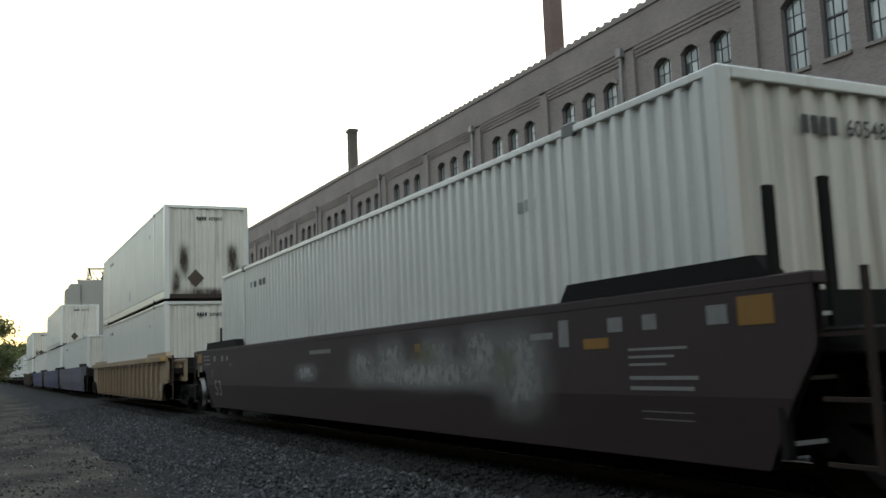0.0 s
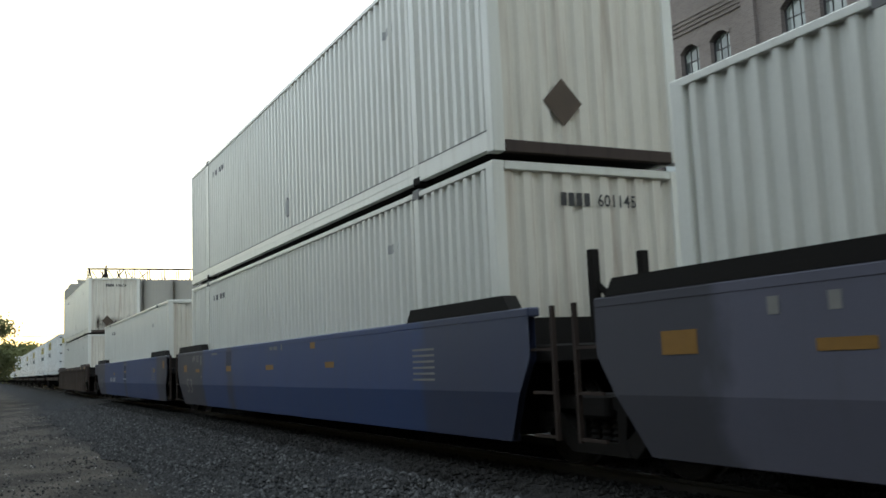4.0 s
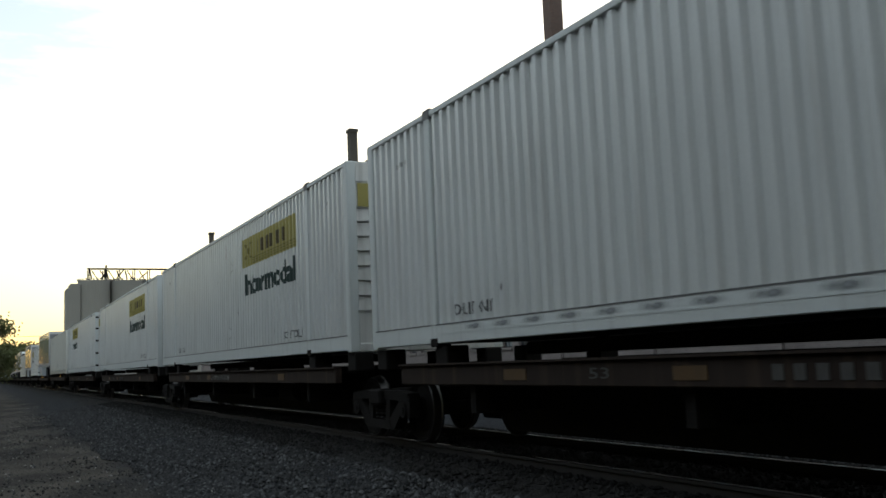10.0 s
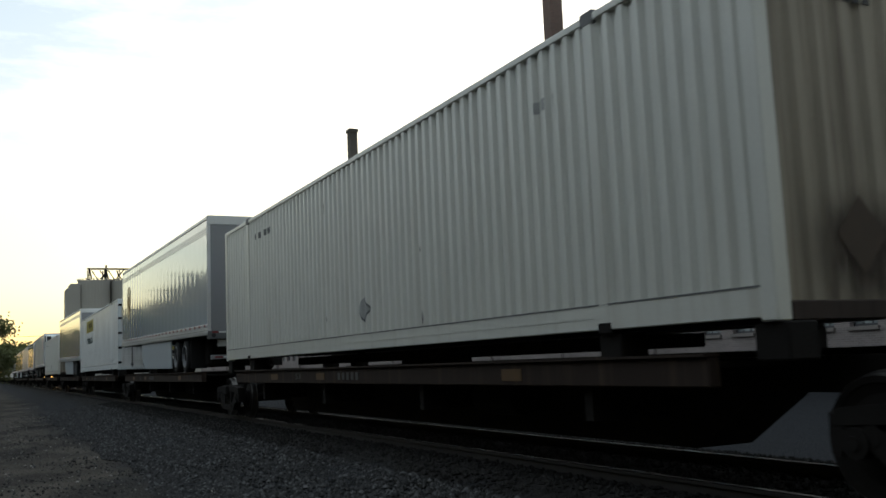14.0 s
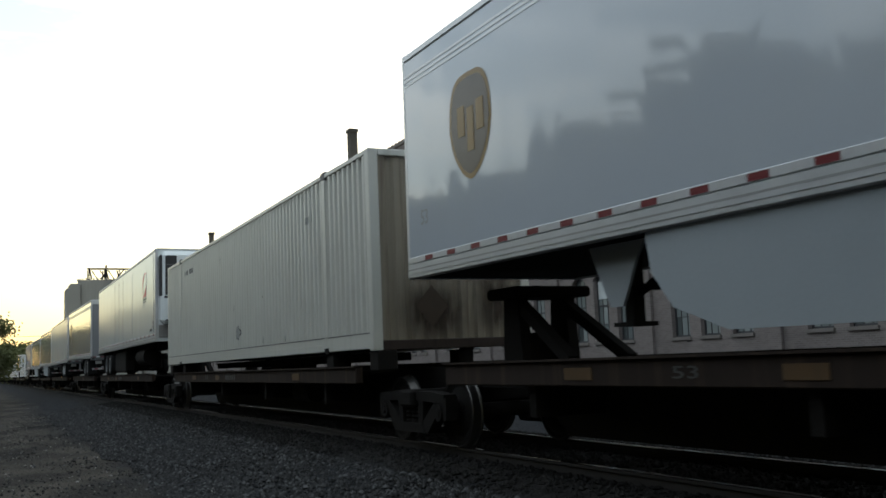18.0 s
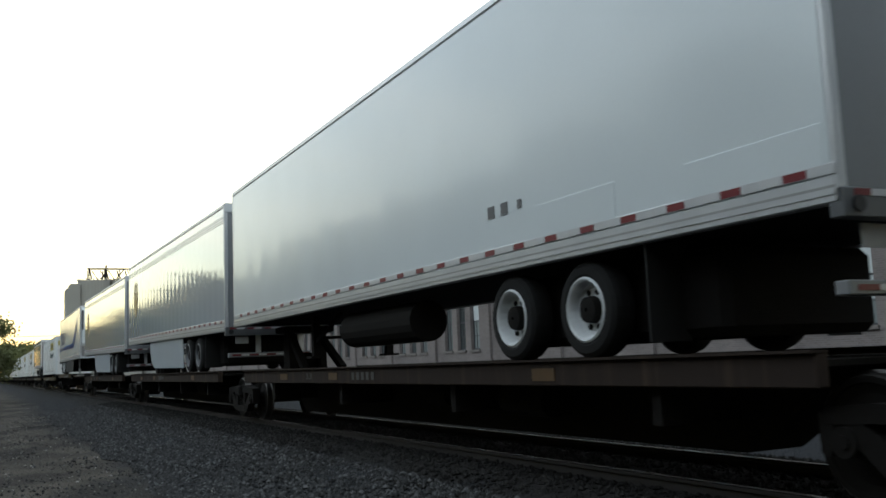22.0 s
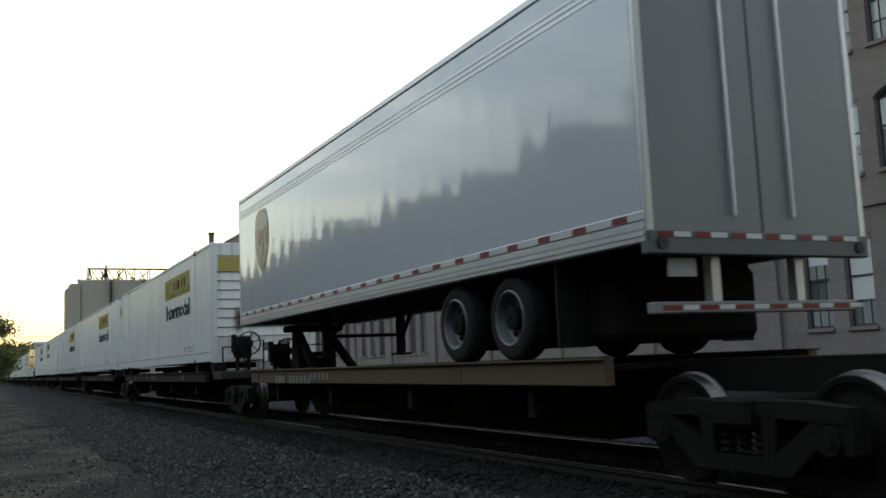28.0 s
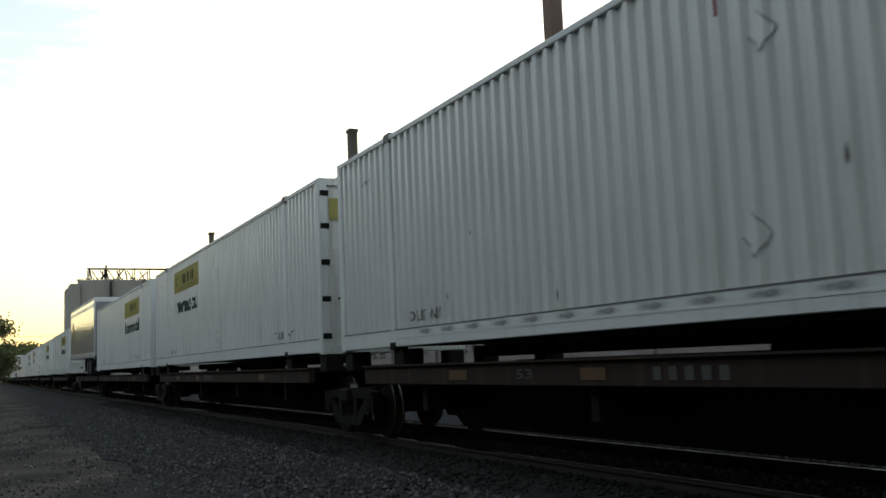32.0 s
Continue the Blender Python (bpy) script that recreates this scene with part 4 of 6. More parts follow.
def set_down(thing, u, z, tilt=0.0):
    """Puts a thing of the train on its place at the start and notes it for the motion."""
    thing.matrix_basis = pose(TRACK_X, u, z, tilt)
    MOVERS.append((thing, u, z, tilt))
    return thing


# ---- containers ----
CL, CH, CW = 16.15, 2.896, 2.591
HX = CW / 2
PERIOD, DEPTH = 0.2115, 0.043
FLAT, FLANK = 0.31, 0.19   # shares of the period: raised flat, each sloping flank


def ripple(y):
    """The recess of the corrugated side at y."""
    p = (y / PERIOD) % 1.0
    if p < FLAT:
        return 0.0
    if p < FLAT + FLANK:
        return DEPTH * (p - FLAT) / FLANK
    if p < 1.0 - FLANK:
        return DEPTH
    return DEPTH * (1.0 - p) / FLANK


def breaks(y0, y1):
    out = [y0]
    k = math.floor(y0 / PERIOD)
    while k * PERIOD < y1:
        for f in (0.0, FLAT, FLAT + FLANK, 1.0 - FLANK):
            y = (k + f) * PERIOD
            if y0 + 1e-4 < y < y1 - 1e-4:
                out.append(y)
        k += 1
    return out + [y1]


def corrugated(side, y0, y1, z0, z1, off=0.0):
    """A corrugated sheet; side -1 looks to -x. off lifts it off the sheet below."""
    bm = bmesh.new()
    ys = breaks(y0, y1)
    lo = [bm.verts.new((side * (HX - 0.012 - ripple(y) + off), y, z0)) for y in ys]
    hi = [bm.verts.new((side * (HX - 0.012 - ripple(y) + off), y, z1)) for y in ys]
    for i in range(len(ys) - 1):
        q = (lo[i], lo[i + 1], hi[i + 1], hi[i])
        bm.faces.new(q if side > 0 else q[::-1])
    return bm


def painted_on(bm, off=0.004):
    """Lays flat lettering on the corrugation of the -x side."""
    bm.normal_update()
    hidden = [f for f in bm.faces if f.normal.x > -0.5]
    if hidden and len(hidden) < len(bm.faces):
        bmesh.ops.delete(bm, geom=hidden, context="FACES")
    ys = [v.co.y for v in bm.verts]
    for y in breaks(min(ys), max(ys))[1:-1]:
        bmesh.ops.bisect_plane(bm, geom=bm.verts[:] + bm.edges[:] + bm.faces[:], plane_co=(0, y, 0), plane_no=(0, 1, 0))
    for v in bm.verts:
        v.co.x = -(HX - 0.012 - ripple(v.co.y) + off)
    return bm


def end_text(words, x0, z0, width, height, y=-0.006):
    bm = text_mesh(words, 0, z0, width, height)
    for v in bm.verts:
        v.co = Vector((x0 - v.co.y, y, v.co.z))
    return bm


def bars(rows, plane="side"):
    """Illegible marks: plain bars (a, b, low, high)."""
    bm = bmesh.new()
    for a, b, z0, z1 in rows:
        if plane == "side":
            box(bm, -0.003, 0.003, a, b, z0, z1)
        else:
            box(bm, a, b, -0.008, -0.003, z0, z1)
    return bm


def shell(name, skin, end_skin, sill):
    c = empty(name)
    bottom = 0.255
    for s in (-1, 1):
        part("side_panel", corrugated(s, 0.14, CL - 0.14, bottom, CH - 0.075), skin, c)
        part("bottom_rail", B(min(s * HX, s * (HX - 0.09)), max(s * HX, s * (HX - 0.09)), 0.14, CL - 0.14, 0.03, bottom, 0.008), sill, c)
        if s < 0:
            part("rail_seam", B(-HX - 0.003, -HX + 0.07, 0.14, CL - 0.14, bottom - 0.012, bottom + 0.004), M_GREY_MARK, c)
        part("rail_lip", B(min(s * (HX + 0.004), s * (HX - 0.03)), max(s * (HX + 0.004), s * (HX - 0.03)), 2.15, CL - 2.15, 0.135, 0.155), sill, c)
        part("top_rail", B(min(s * HX, s * (HX - 0.07)), max(s * HX, s * (HX - 0.07)), 0.14, CL - 0.14, CH - 0.075, CH - 0.004, 0.008), sill, c)
        for y in (1.98, CL - 1.98):
            part("lifting_post", B(min(s * (HX + 0.003), s * (HX - 0.1)), max(s * (HX + 0.003), s * (HX - 0.1)), y - 0.075, y + 0.075, 0.02, CH - 0.03, 0.01), sill, c)
            part("lifting_casting", B(min(s * (HX + 0.008), s * (HX - 0.18)), max(s * (HX + 0.008), s * (HX - 0.18)), y - 0.1, y + 0.1, CH - 0.11, CH + 0.03, 0.015), M_GREY_MARK, c)
            part("lifting_casting", B(min(s * (HX + 0.008), s * (HX - 0.18)), max(s * (HX + 0.008), s * (HX - 0.18)), y - 0.1, y + 0.1, -0.01, 0.1, 0.015), M_UNDER, c)
        for y in (0.0, CL - 0.16):
            part("corner_post", B(min(s * HX, s * (HX - 0.15)), max(s * HX, s * (HX - 0.15)), y, y + 0.16, 0.0, CH, 0.012), sill, c)
    part("roof", B(-HX + 0.05, HX - 0.05, 0.1, CL - 0.1, CH - 0.05, CH - 0.02), sill, c)
    part("floor", B(-HX + 0.06, HX - 0.06, 0.08, CL - 0.08, 0.06, 0.16), M_UNDER, c)
    part("back_wall", B(-HX + 0.14, HX - 0.14, CL - 0.08, CL - 0.04, 0.1, CH - 0.08), end_skin, c)
    return c


def end_wall_ribbed(c, skin):
    """A closed end of seven wide horizontal boards, each leaning over the next."""
    for i in range(7):
        z0 = 0.62 + i * 0.225
        bm = bmesh.new()
        prism(bm, [(0.07, z0), (0.025, z0 + 0.01), (0.06, z0 + 0.215), (0.08, z0 + 0.215)], -HX + 0.15, HX - 0.15)
        part("end_board", bm, skin, c)
    part("end_plate", B(-HX + 0.15, HX - 0.15, 0.05, 0.09, 0.12, 0.62), skin, c)
    part("end_sill", B(-HX + 0.15, HX - 0.15, 0.0, 0.1, 0.0, 0.13, 0.01), skin, c)
    part("end_mark", bars([(0.05, 0.3, 1.98, 2.03), (0.02, 0.34, 1.86, 1.91), (0.12, 0.26, 1.66, 1.71), (-0.35, -0.05, 1.8, 1.83)], "end"), M_GREY_MARK, c).location.y = 0.04
    part("end_header", B(-HX + 0.15, HX - 0.15, 0.01, 0.09, 2.58, CH, 0.01), skin, c)
    part("end_backing", B(-HX + 0.15, HX - 0.15, 0.03, 0.09, 2.19, 2.58), skin, c)
    for row in ((-0.55, -0.42, 0.28, 0.4), (-0.05, 0.15, 0.25, 0.45), (0.35, 0.62, 0.2, 0.5)):
        part("placard", bars([row], "end"), M_GREY_MARK, c).location.y = 0.05
    return c


def end_doors(c, skin):
    for s in (-1, 1):
        d = part("door", B(min(s * 0.015, s * (HX - 0.15)), max(s * 0.015, s * (HX - 0.15)), 0.035, 0.08, 0.14, CH - 0.13, 0.006), skin, c)
        for i in range(5):
            z = 0.35 + i * 0.45
            part("pressing", B(min(s * 0.08, s * (HX - 0.22)), max(s * 0.08, s * (HX - 0.22)), 0.026, 0.04, z, z + 0.22, 0.006), skin, d)
        for x in (0.25, 0.72):
            bm = cyl(bmesh.new(), (s * x, 0.005, CH / 2), "z", 0.02, CH - 0.2, 8)
            for z in (0.2, 0.95, 1.75, CH - 0.25):
                box(bm, s * x - 0.05, s * x + 0.05, 0.0, 0.035, z - 0.04, z + 0.04)
            part("lock_rod", bm, M_GREY_MARK, d)
            part("lock_handle", beam(bmesh.new(), (s * x, -0.01, 0.95), (s * (x + 0.28), -0.01, 0.9), 0.03), M_UNDER, d)
        for z in (0.25, 0.85, 1.45, 2.05, CH - 0.3):
            part("hinge", B(min(s * (HX - 0.17), s * (HX - 0.02)), max(s * (HX - 0.17), s * (HX - 0.02)), -0.012, 0.03, z, z + 0.09, 0.006), M_UNDER, d)
    part("door_gasket", B(-0.014, 0.014, 0.03, 0.06, 0.14, CH - 0.13), M_BLACK, c)
    part("door_header", B(-HX + 0.15, HX - 0.15, 0.0, 0.1, CH - 0.13, CH, 0.01), skin, c)
    part("door_sill", B(-HX + 0.15, HX - 0.15, 0.0, 0.1, 0.0, 0.14, 0.01), M_RAIL_W, c)
    part("warning_plate", B(0.8, 1.08, -0.004, 0.03, 0.75, 1.2), M_YELLOW, c)
    part("data_plate", B(0.3, 0.5, 0.012, 0.03, 0.8, 1.05), M_GREY_MARK, c)
    return c


def end_corrugated(c, skin, number=""):
    """A closed end with vertical corrugation, streaked with rust and soot."""
    bm = bmesh.new()
    n = 9
    xs, w = [], (2 * HX - 0.3) / n
    for i in range(n):
        x = -HX + 0.15 + i * w
        xs += [(x, 0.03), (x + 0.42 * w, 0.03), (x + 0.58 * w, 0.068), (x + 0.84 * w, 0.068)]
    xs.append((HX - 0.15, 0.03))
    lo = [bm.verts.new((x, y, 0.12)) for x, y in xs]
    hi = [bm.verts.new((x, y, CH - 0.1)) for x, y in xs]
    for i in range(len(xs) - 1):
        bm.faces.new((lo[i], lo[i + 1], hi[i + 1], hi[i]))
    part("end_panel", bm, skin, c)
    part("end_header", B(-HX + 0.15, HX - 0.15, 0.0, 0.08, CH - 0.1, CH, 0.01), M_CREAM, c)
    part("end_sill", B(-HX + 0.15, HX - 0.15, 0.0, 0.1, 0.0, 0.14, 0.01), M_RUST, c)
    k = 0.76 if number in ("601803", "603803") else 1.0
    part("owner_mark", bars([((-0.42 + 0.105 * i) * k, (-0.345 + 0.105 * i) * k, 2.43, 2.43 + 0.15 * k) for i in range(4)], "end"), M_BLACK, c).location.y = 0.03
    if number:
        part("number", end_text(number, 0.08 * k, 2.43, 0.54 * k, 0.15 * k, 0.024), M_BLACK, c)
    return c


def soot(c, spots):
    """Rust and soot stains with a shape of their own, on an end panel."""
    for x, z0, z1, w in spots:
        bm = bmesh.new()
        bm.faces.new([bm.verts.new((p, 0, q)) for p, q in ((x - 1.5 * w, z0 - 0.1), (x + 1.5 * w, z0 - 0.1), (x + 1.5 * w, z1 + 0.15), (x - 1.5 * w, z1 + 0.15))])
        part("stain", bm, M_STAIN, c).location.y = 0.022
    return c


def intermodal_marks(c, doors):
    """The yellow panel with its plain marks, the dark green word below it and the black handling note."""
    a, b, z = (9.7, 13.0, 2.03) if doors else (2.65, 6.4, 1.93)
    part("logo_panel", corrugated(-1, a, b, z, z + 0.6, 0.003), M_YELLOW, c, "yellow logo panel with dark marks")
    w = (b - a) / 9.0
    for i, (f, g) in enumerate(((0.55, 0.9), (1.25, 1.75), (2.05, 2.55), (2.85, 3.35), (3.95, 4.45), (4.75, 5.1))):
        part("logo_mark", painted_on(bars([(b - w * (2.2 + g), b - w * (2.2 + f), z + 0.2, z + 0.46)]), 0.007), M_BRONZE, c)
    bm = bmesh.new()
    for q in ((0.0, 1.0), (1.0, 0.0)):
        bm.faces.new([bm.verts.new((0, b - w * (0.55 + 1.1 * k) + d, z + 0.16 + 0.32 * e)) for k, e, d in ((0, q[0], 0.06), (1, q[1], 0.06), (1, q[1], -0.06), (0, q[0], -0.06))])
        part("logo_emblem", painted_on(bm, 0.007 + 0.002 * q[0]), M_OLIVE, c)
        bm = bmesh.new()
    bm.free()
    for i in range(3):
        part("logo_line", painted_on(bars([(a + 0.05, b - 1.9 * w, z + 0.03 + 0.05 * i, z + 0.05 + 0.05 * i)]), 0.006), M_OLIVE, c)
    part("lettering", painted_on(text_mesh("Intermodal", b - 0.17, z - 0.60, b - a - 0.25, 0.45, 0.034), 0.006), M_GREEN, c, "dark green word Intermodal")
    for y, wide in ((2.75 if doors else 3.5, 1.1), (CL - 2.45, 1.0)):
        part("handling_note", painted_on(text_mesh("TOP LIFT ONLY", y, 0.33, wide, 0.14, 0.012)), M_GREY_MARK, c)
    for y in (1.3, CL - 1.0):
        for k in range(3):
            part("serial_mark", painted_on(bars([(y - 0.16 * k, y - 0.16 * k + 0.05, 2.38, 2.44)])), M_HOLDER, c)
    return c


def diamond(c, y, z, r=0.16, skin=None):
    """A tipped square plate holder: a dull plate with a darker folded rim."""
    ring = ((r, 0), (0, r * 1.15), (-r, 0), (0, -r * 1.15))
    bm = bmesh.new()
    bm.faces.new([bm.verts.new((0, y + dy, z + dz)) for dy, dz in ring])
    plate = part("placard_holder", painted_on(bm, 0.006), skin or M_HOLDER, c)
    bm = bmesh.new()
    for (a, b), (d, e) in zip(ring[1:], ring[2:] + ring[:1]):
        bm.faces.new([bm.verts.new((0, y + p, z + q)) for p, q in ((a, b), (d, e), (d * 0.86, e * 0.86), (a * 0.86, b * 0.86))])
    part("holder_rim", painted_on(bm, 0.009), M_HOLDER if skin else M_GREY_MARK, plate)


def white_container(doors):
    c = shell("intermodal_container", M_WHITE, M_WHITE, M_RAIL_W)
    (end_doors if doors else end_wall_ribbed)(c, M_END_W)
    intermodal_marks(c, doors)
    part("end_panel_logo", B(-HX + 0.18, HX - 0.18, 0.012, 0.02, 2.2, 2.56), M_YELLOW, c, "yellow name panel")
    for i in range(6):
        part("end_panel_mark", bars([(-0.42 + 0.17 * i, -0.32 + 0.17 * i, 2.31, 2.46)], "end"), M_BLACK, c).location.y = 0.012
    diamond(c, 7.65, 0.62, 0.15, M_WHITE)
    diamond(c, 7.45, 2.05, 0.14, M_WHITE)
    part("red_mark", painted_on(bars([(7.83, 7.87, 2.3, 2.6)])), M_RED, c)
    return tagged(c, "long white corrugated container with yellow panel and green lettering", "container", "containers on the train")


def cream_container(number, end=None):
    c = shell("intermodal_container", M_CREAM, M_CREAM_END, M_CREAM)
    end_corrugated(c, end or M_CREAM_END, number)
    part("serial_mark", painted_on(bars([(CL - 2.62 - 0.13 * k - 0.14 * (k > 3), CL - 2.54 - 0.13 * k - 0.14 * (k > 3), 2.4, 2.52) for k in range(8)])), M_GREY_MARK, c)
    part("serial_mark", painted_on(bars([(2.9 - 0.15 * k, 2.96 - 0.15 * k, 2.22, 2.34) for k in range(3)])), M_HOLDER, c)
    return tagged(c, "long cream-white corrugated intermodal container with rust-streaked ends", "container", "containers on the train")


# ---- well cars ----
def well_side(s, length, k0, k1, lean=True):
    """A side of the well: upright above, leaning in below, cut up to the trucks at its ends."""
    bm = bmesh.new()
    lo_x, mid_x = (1.42, 1.50) if lean else (1.47, 1.49)

    def xs(z):
        return mid_x if z > 0.74 else lo_x + (mid_x - lo_x) * (z - 0.26) / 0.48
    pts = [(-0.35, 0.26), (length + 0.35, 0.26), (length + 0.68, 0.75), (-0.68, 0.75)]
    up = [(-0.68, 0.75), (length + 0.68, 0.75), (length + 0.9, 1.08), (length + k1, 1.12), (length + k1, 1.55), (-k0, 1.55), (-k0, 1.12), (-0.9, 1.08)]
    if not lean:
        pts = [(-0.52, 0.26), (length + 0.52, 0.26), (length + 0.66, 0.5), (length + 0.83, 0.69), (length + 1.0, 0.75), (-1.0, 0.75), (-0.83, 0.69), (-0.66, 0.5)]
        up = [(-1.0, 0.75), (length + 1.0, 0.75), (length + k1, 0.8), (length + k1, 1.55), (-k0, 1.55), (-k0, 0.8)]
    for poly in (pts, up):
        bm.faces.new([bm.verts.new((s * xs(z), y, z)) for y, z in (poly if s > 0 else poly[::-1])])
        bm.faces.new([bm.verts.new((s * (xs(z) - 0.07), y, z)) for y, z in (poly[::-1] if s > 0 else poly)])
    return bm


def well_car(skin, length=CL, ribs=None, rib_skin=None, k0=0.9, k1=0.9, trucks=(), posts=0):
    """A well car unit with its two sides, top chords, guide plates, end platforms, posts and trucks. y = 0 is the front of its load."""
    c = empty("well_car")
    for s in (-1, 1):
        part("side_sill", well_side(s, length, k0, k1, ribs is None), skin, c)
        part("top_chord", B(min(s * (1.53 if ribs else 1.504), s * 1.36), max(s * (1.53 if ribs else 1.504), s * 1.36), -k0, length + k1, 1.47, 1.56, 0.012), skin, c)
        part("bottom_chord", B(min(s * 1.415, s * 1.28), max(s * 1.415, s * 1.28), -0.3, length + 0.3, 0.25, 0.33, 0.01), skin, c)
        for a, b in (((-1.45, 2.05), (length - 2.05, length + 1.45)) if ribs else ((-0.55, 1.95), (length - 2.2, length + 0.75))):
            bm = bmesh.new()
            prism(bm, [(a, 1.56), (b, 1.56), (b - 0.12, 1.66 if ribs else 1.71), (a + 0.12, 1.66 if ribs else 1.71)], min(s * 1.5, s * 1.34), max(s * 1.5, s * 1.34))
            part("guide_plate", bm, skin if ribs else M_UNDER, c)
        if ribs:
            n = 18
            part("end_stiffener", B(min(s * 1.48, s * 1.56), max(s * 1.48, s * 1.56), -1.88, -1.6, 0.86, 1.4, 0.012), skin, c)
            for i in range(n):
                y = ribs[0] + ribs[1] * i
                bm = bmesh.new()
                prism(bm, [(y - 0.045, 0.3), (y + 0.045, 0.3), (y + 0.06, 1.47), (y - 0.06, 1.47)], min(s * 1.42, s * 1.57), max(s * 1.42, s * 1.57))
                rib = part("side_rib", bm, rib_skin or skin, c)
                if s < 0:
                    part("rust_stain", B(-1.576, -1.565, y - 0.09, y + 0.02, 0.3, 0.345), M_SOOT, rib)
                    if i < n - 1:
                        y2 = y + ribs[1]
                        # Dark strip in place of a recess, its shade put into the colour.
                        part("pocket", B(-1.508, -1.49, y + 0.06, y2 - 0.06, 1.30, 1.392), M_UNDER, c)
                        part("pocket_bar", B(-1.53, -1.505, y + 0.06, y2 - 0.06, 1.335, 1.365), skin, c)
            if s < 0:
                part("chord_face", B(-1.578, -1.53, -k0, length + k1, 1.392, 1.56, 0.012), skin, c)
    part("well_floor", B(-1.28, 1.28, 0.1, length - 0.1, 0.27, 0.31), M_UNDER, c)
    for y, k in ((0, -1), (length, 1)):
        kk = k0 if k < 0 else k1
        ys = sorted((y + k * 0.05, y + k * (kk + 0.2)))
        part("end_platform", B(-1.36, 1.36, ys[0], ys[1], 1.02, 1.2, 0.02), M_UNDER, c)
        part("bulkhead", B(-1.3, 1.3, y + k * 0.08 - 0.03, y + k * 0.08 + 0.03, 0.3, 1.5), M_UNDER, c)
        ys = sorted((y + k * 0.2, y + k * (kk + 0.45)))
        part("draft_sill", B(-0.28, 0.28, ys[0], ys[1], 0.72, 1.02, 0.02), M_UNDER, c)
        if posts == k:
            for x, top in ((-1.45, 2.17), (-0.92, 2.26)):
                part("end_post", B(x - 0.04, x + 0.04, y + k * 0.55 - 0.03, y + k * 0.55 + 0.03, 0.35, top, 0.008), M_UNDER, c)
            for z in (0.45, 0.87, 1.3):
                part("rung", beam(bmesh.new(), (-1.45, y + k * 0.55, z), (-0.92, y + k * 0.55, z), 0.028), M_HOLDER, c)
        for x in (() if ribs and k < 0 or posts == k else (-0.45, 0.2)):
            part("end_post", B(x - 0.05, x + 0.05, y + k * (0.55) - 0.05, y + k * (0.55) + 0.05, 1.2, 2.18, 0.01), M_UNDER, c)
            part("post_brace", beam(bmesh.new(), (x, y + k * 0.55, 1.85), (x + 0.35, y + k * (kk + 0.1), 1.22), 0.06), M_UNDER, c)
        for s in (-1, 1):
            bm = bmesh.new()
            for z in (0.35, 0.75, 1.15):
                beam(bm, (s * 1.46, y + k * (kk - 0.02), z), (s * 1.46, y + k * (kk + 0.36), z), 0.028)
            beam(bm, (s * 1.46, y + k * (kk + 0.36), 0.32), (s * 1.46, y + k * (kk + 0.36), 1.55), 0.04)
            part("ladder", bm, M_DECK, c)
    for y in trucks:
        add_truck(c, y)
    if k0 > 1.3:
        part("coupler", B(-0.13, 0.13, -k0 - 1.35, -k0 - 0.3, 0.74, 0.98, 0.04), M_UNDER, c)
    return c


def brake_stand(c, y, z=1.2, x=-0.75):
    """A hand brake: two legs, a cast gear housing with its chain rod, and a spoked wheel on the side that leads."""
    for dx in (-0.14, 0.12):
        part("brake_leg", B(x + dx - 0.035, x + dx + 0.035, y + 0.1, y + 0.24, z, z + 0.36, 0.01), M_UNDER, c)
    bm = bmesh.new()
    prism(bm, [(y + 0.06, z + 0.3), (y + 0.32, z + 0.34), (y + 0.34, z + 0.62), (y + 0.26, z + 0.8), (y + 0.1, z + 0.8), (y + 0.04, z + 0.62)], x - 0.2, x + 0.17)
    box(bm, x - 0.26, x - 0.18, y + 0.08, y + 0.3, z + 0.42, z + 0.86, 0.015)
    cyl(bm, (x + 0.1, y + 0.02, z + 0.64), "y", 0.1, 0.1, 14)
    part("brake_housing", bm, M_UNDER, c)
    part("chain_rod", beam(bmesh.new(), (x + 0.1, y + 0.2, z + 0.3), (x + 0.1, y + 0.2, z - 0.3), 0.035), M_UNDER, c)
    bm = bmesh.new()
    n = 20
    for i in range(n):
        a, b = 2 * math.pi * i / n, 2 * math.pi * (i + 1) / n
        beam(bm, (x + 0.1 + 0.27 * math.cos(a), y - 0.04, z + 0.64 + 0.27 * math.sin(a)), (x + 0.1 + 0.27 * math.cos(b), y - 0.04, z + 0.64 + 0.27 * math.sin(b)), 0.032)
    for i in range(3):
        a = math.pi * i / 3 + 0.3
        beam(bm, (x + 0.1 - 0.26 * math.cos(a), y - 0.04, z + 0.64 - 0.26 * math.sin(a)), (x + 0.1 + 0.26 * math.cos(a), y - 0.04, z + 0.64 + 0.26 * math.sin(a)), 0.022)
    part("brake_wheel", bm, M_UNDER, c)


def flush(bm, lift):
    """Lays marks on the side of a well car, which leans in below its fold at 0.74 m."""
    bmesh.ops.bisect_plane(bm, geom=bm.verts[:] + bm.edges[:] + bm.faces[:], plane_co=(0, 0, 0.74), plane_no=(0, 0, 1))
    for v in bm.verts:
        v.co.x = -(1.50 if v.co.z > 0.74 else 1.42 + 0.08 * (v.co.z - 0.26) / 0.48) - lift + min(v.co.x, 0.0) * 0.3
    return bm


def side_bars(c, name, rows, material, x=None, lift=0.003):
    """Plain bars on a side, each a part of its own; flush with a leaning side, or in the plane x."""
    for r in rows:
        if x is None:
            part(name, flush(bars([r]), lift), material, c)
        else:
            part(name, bars([r]), material, c).location.x = x


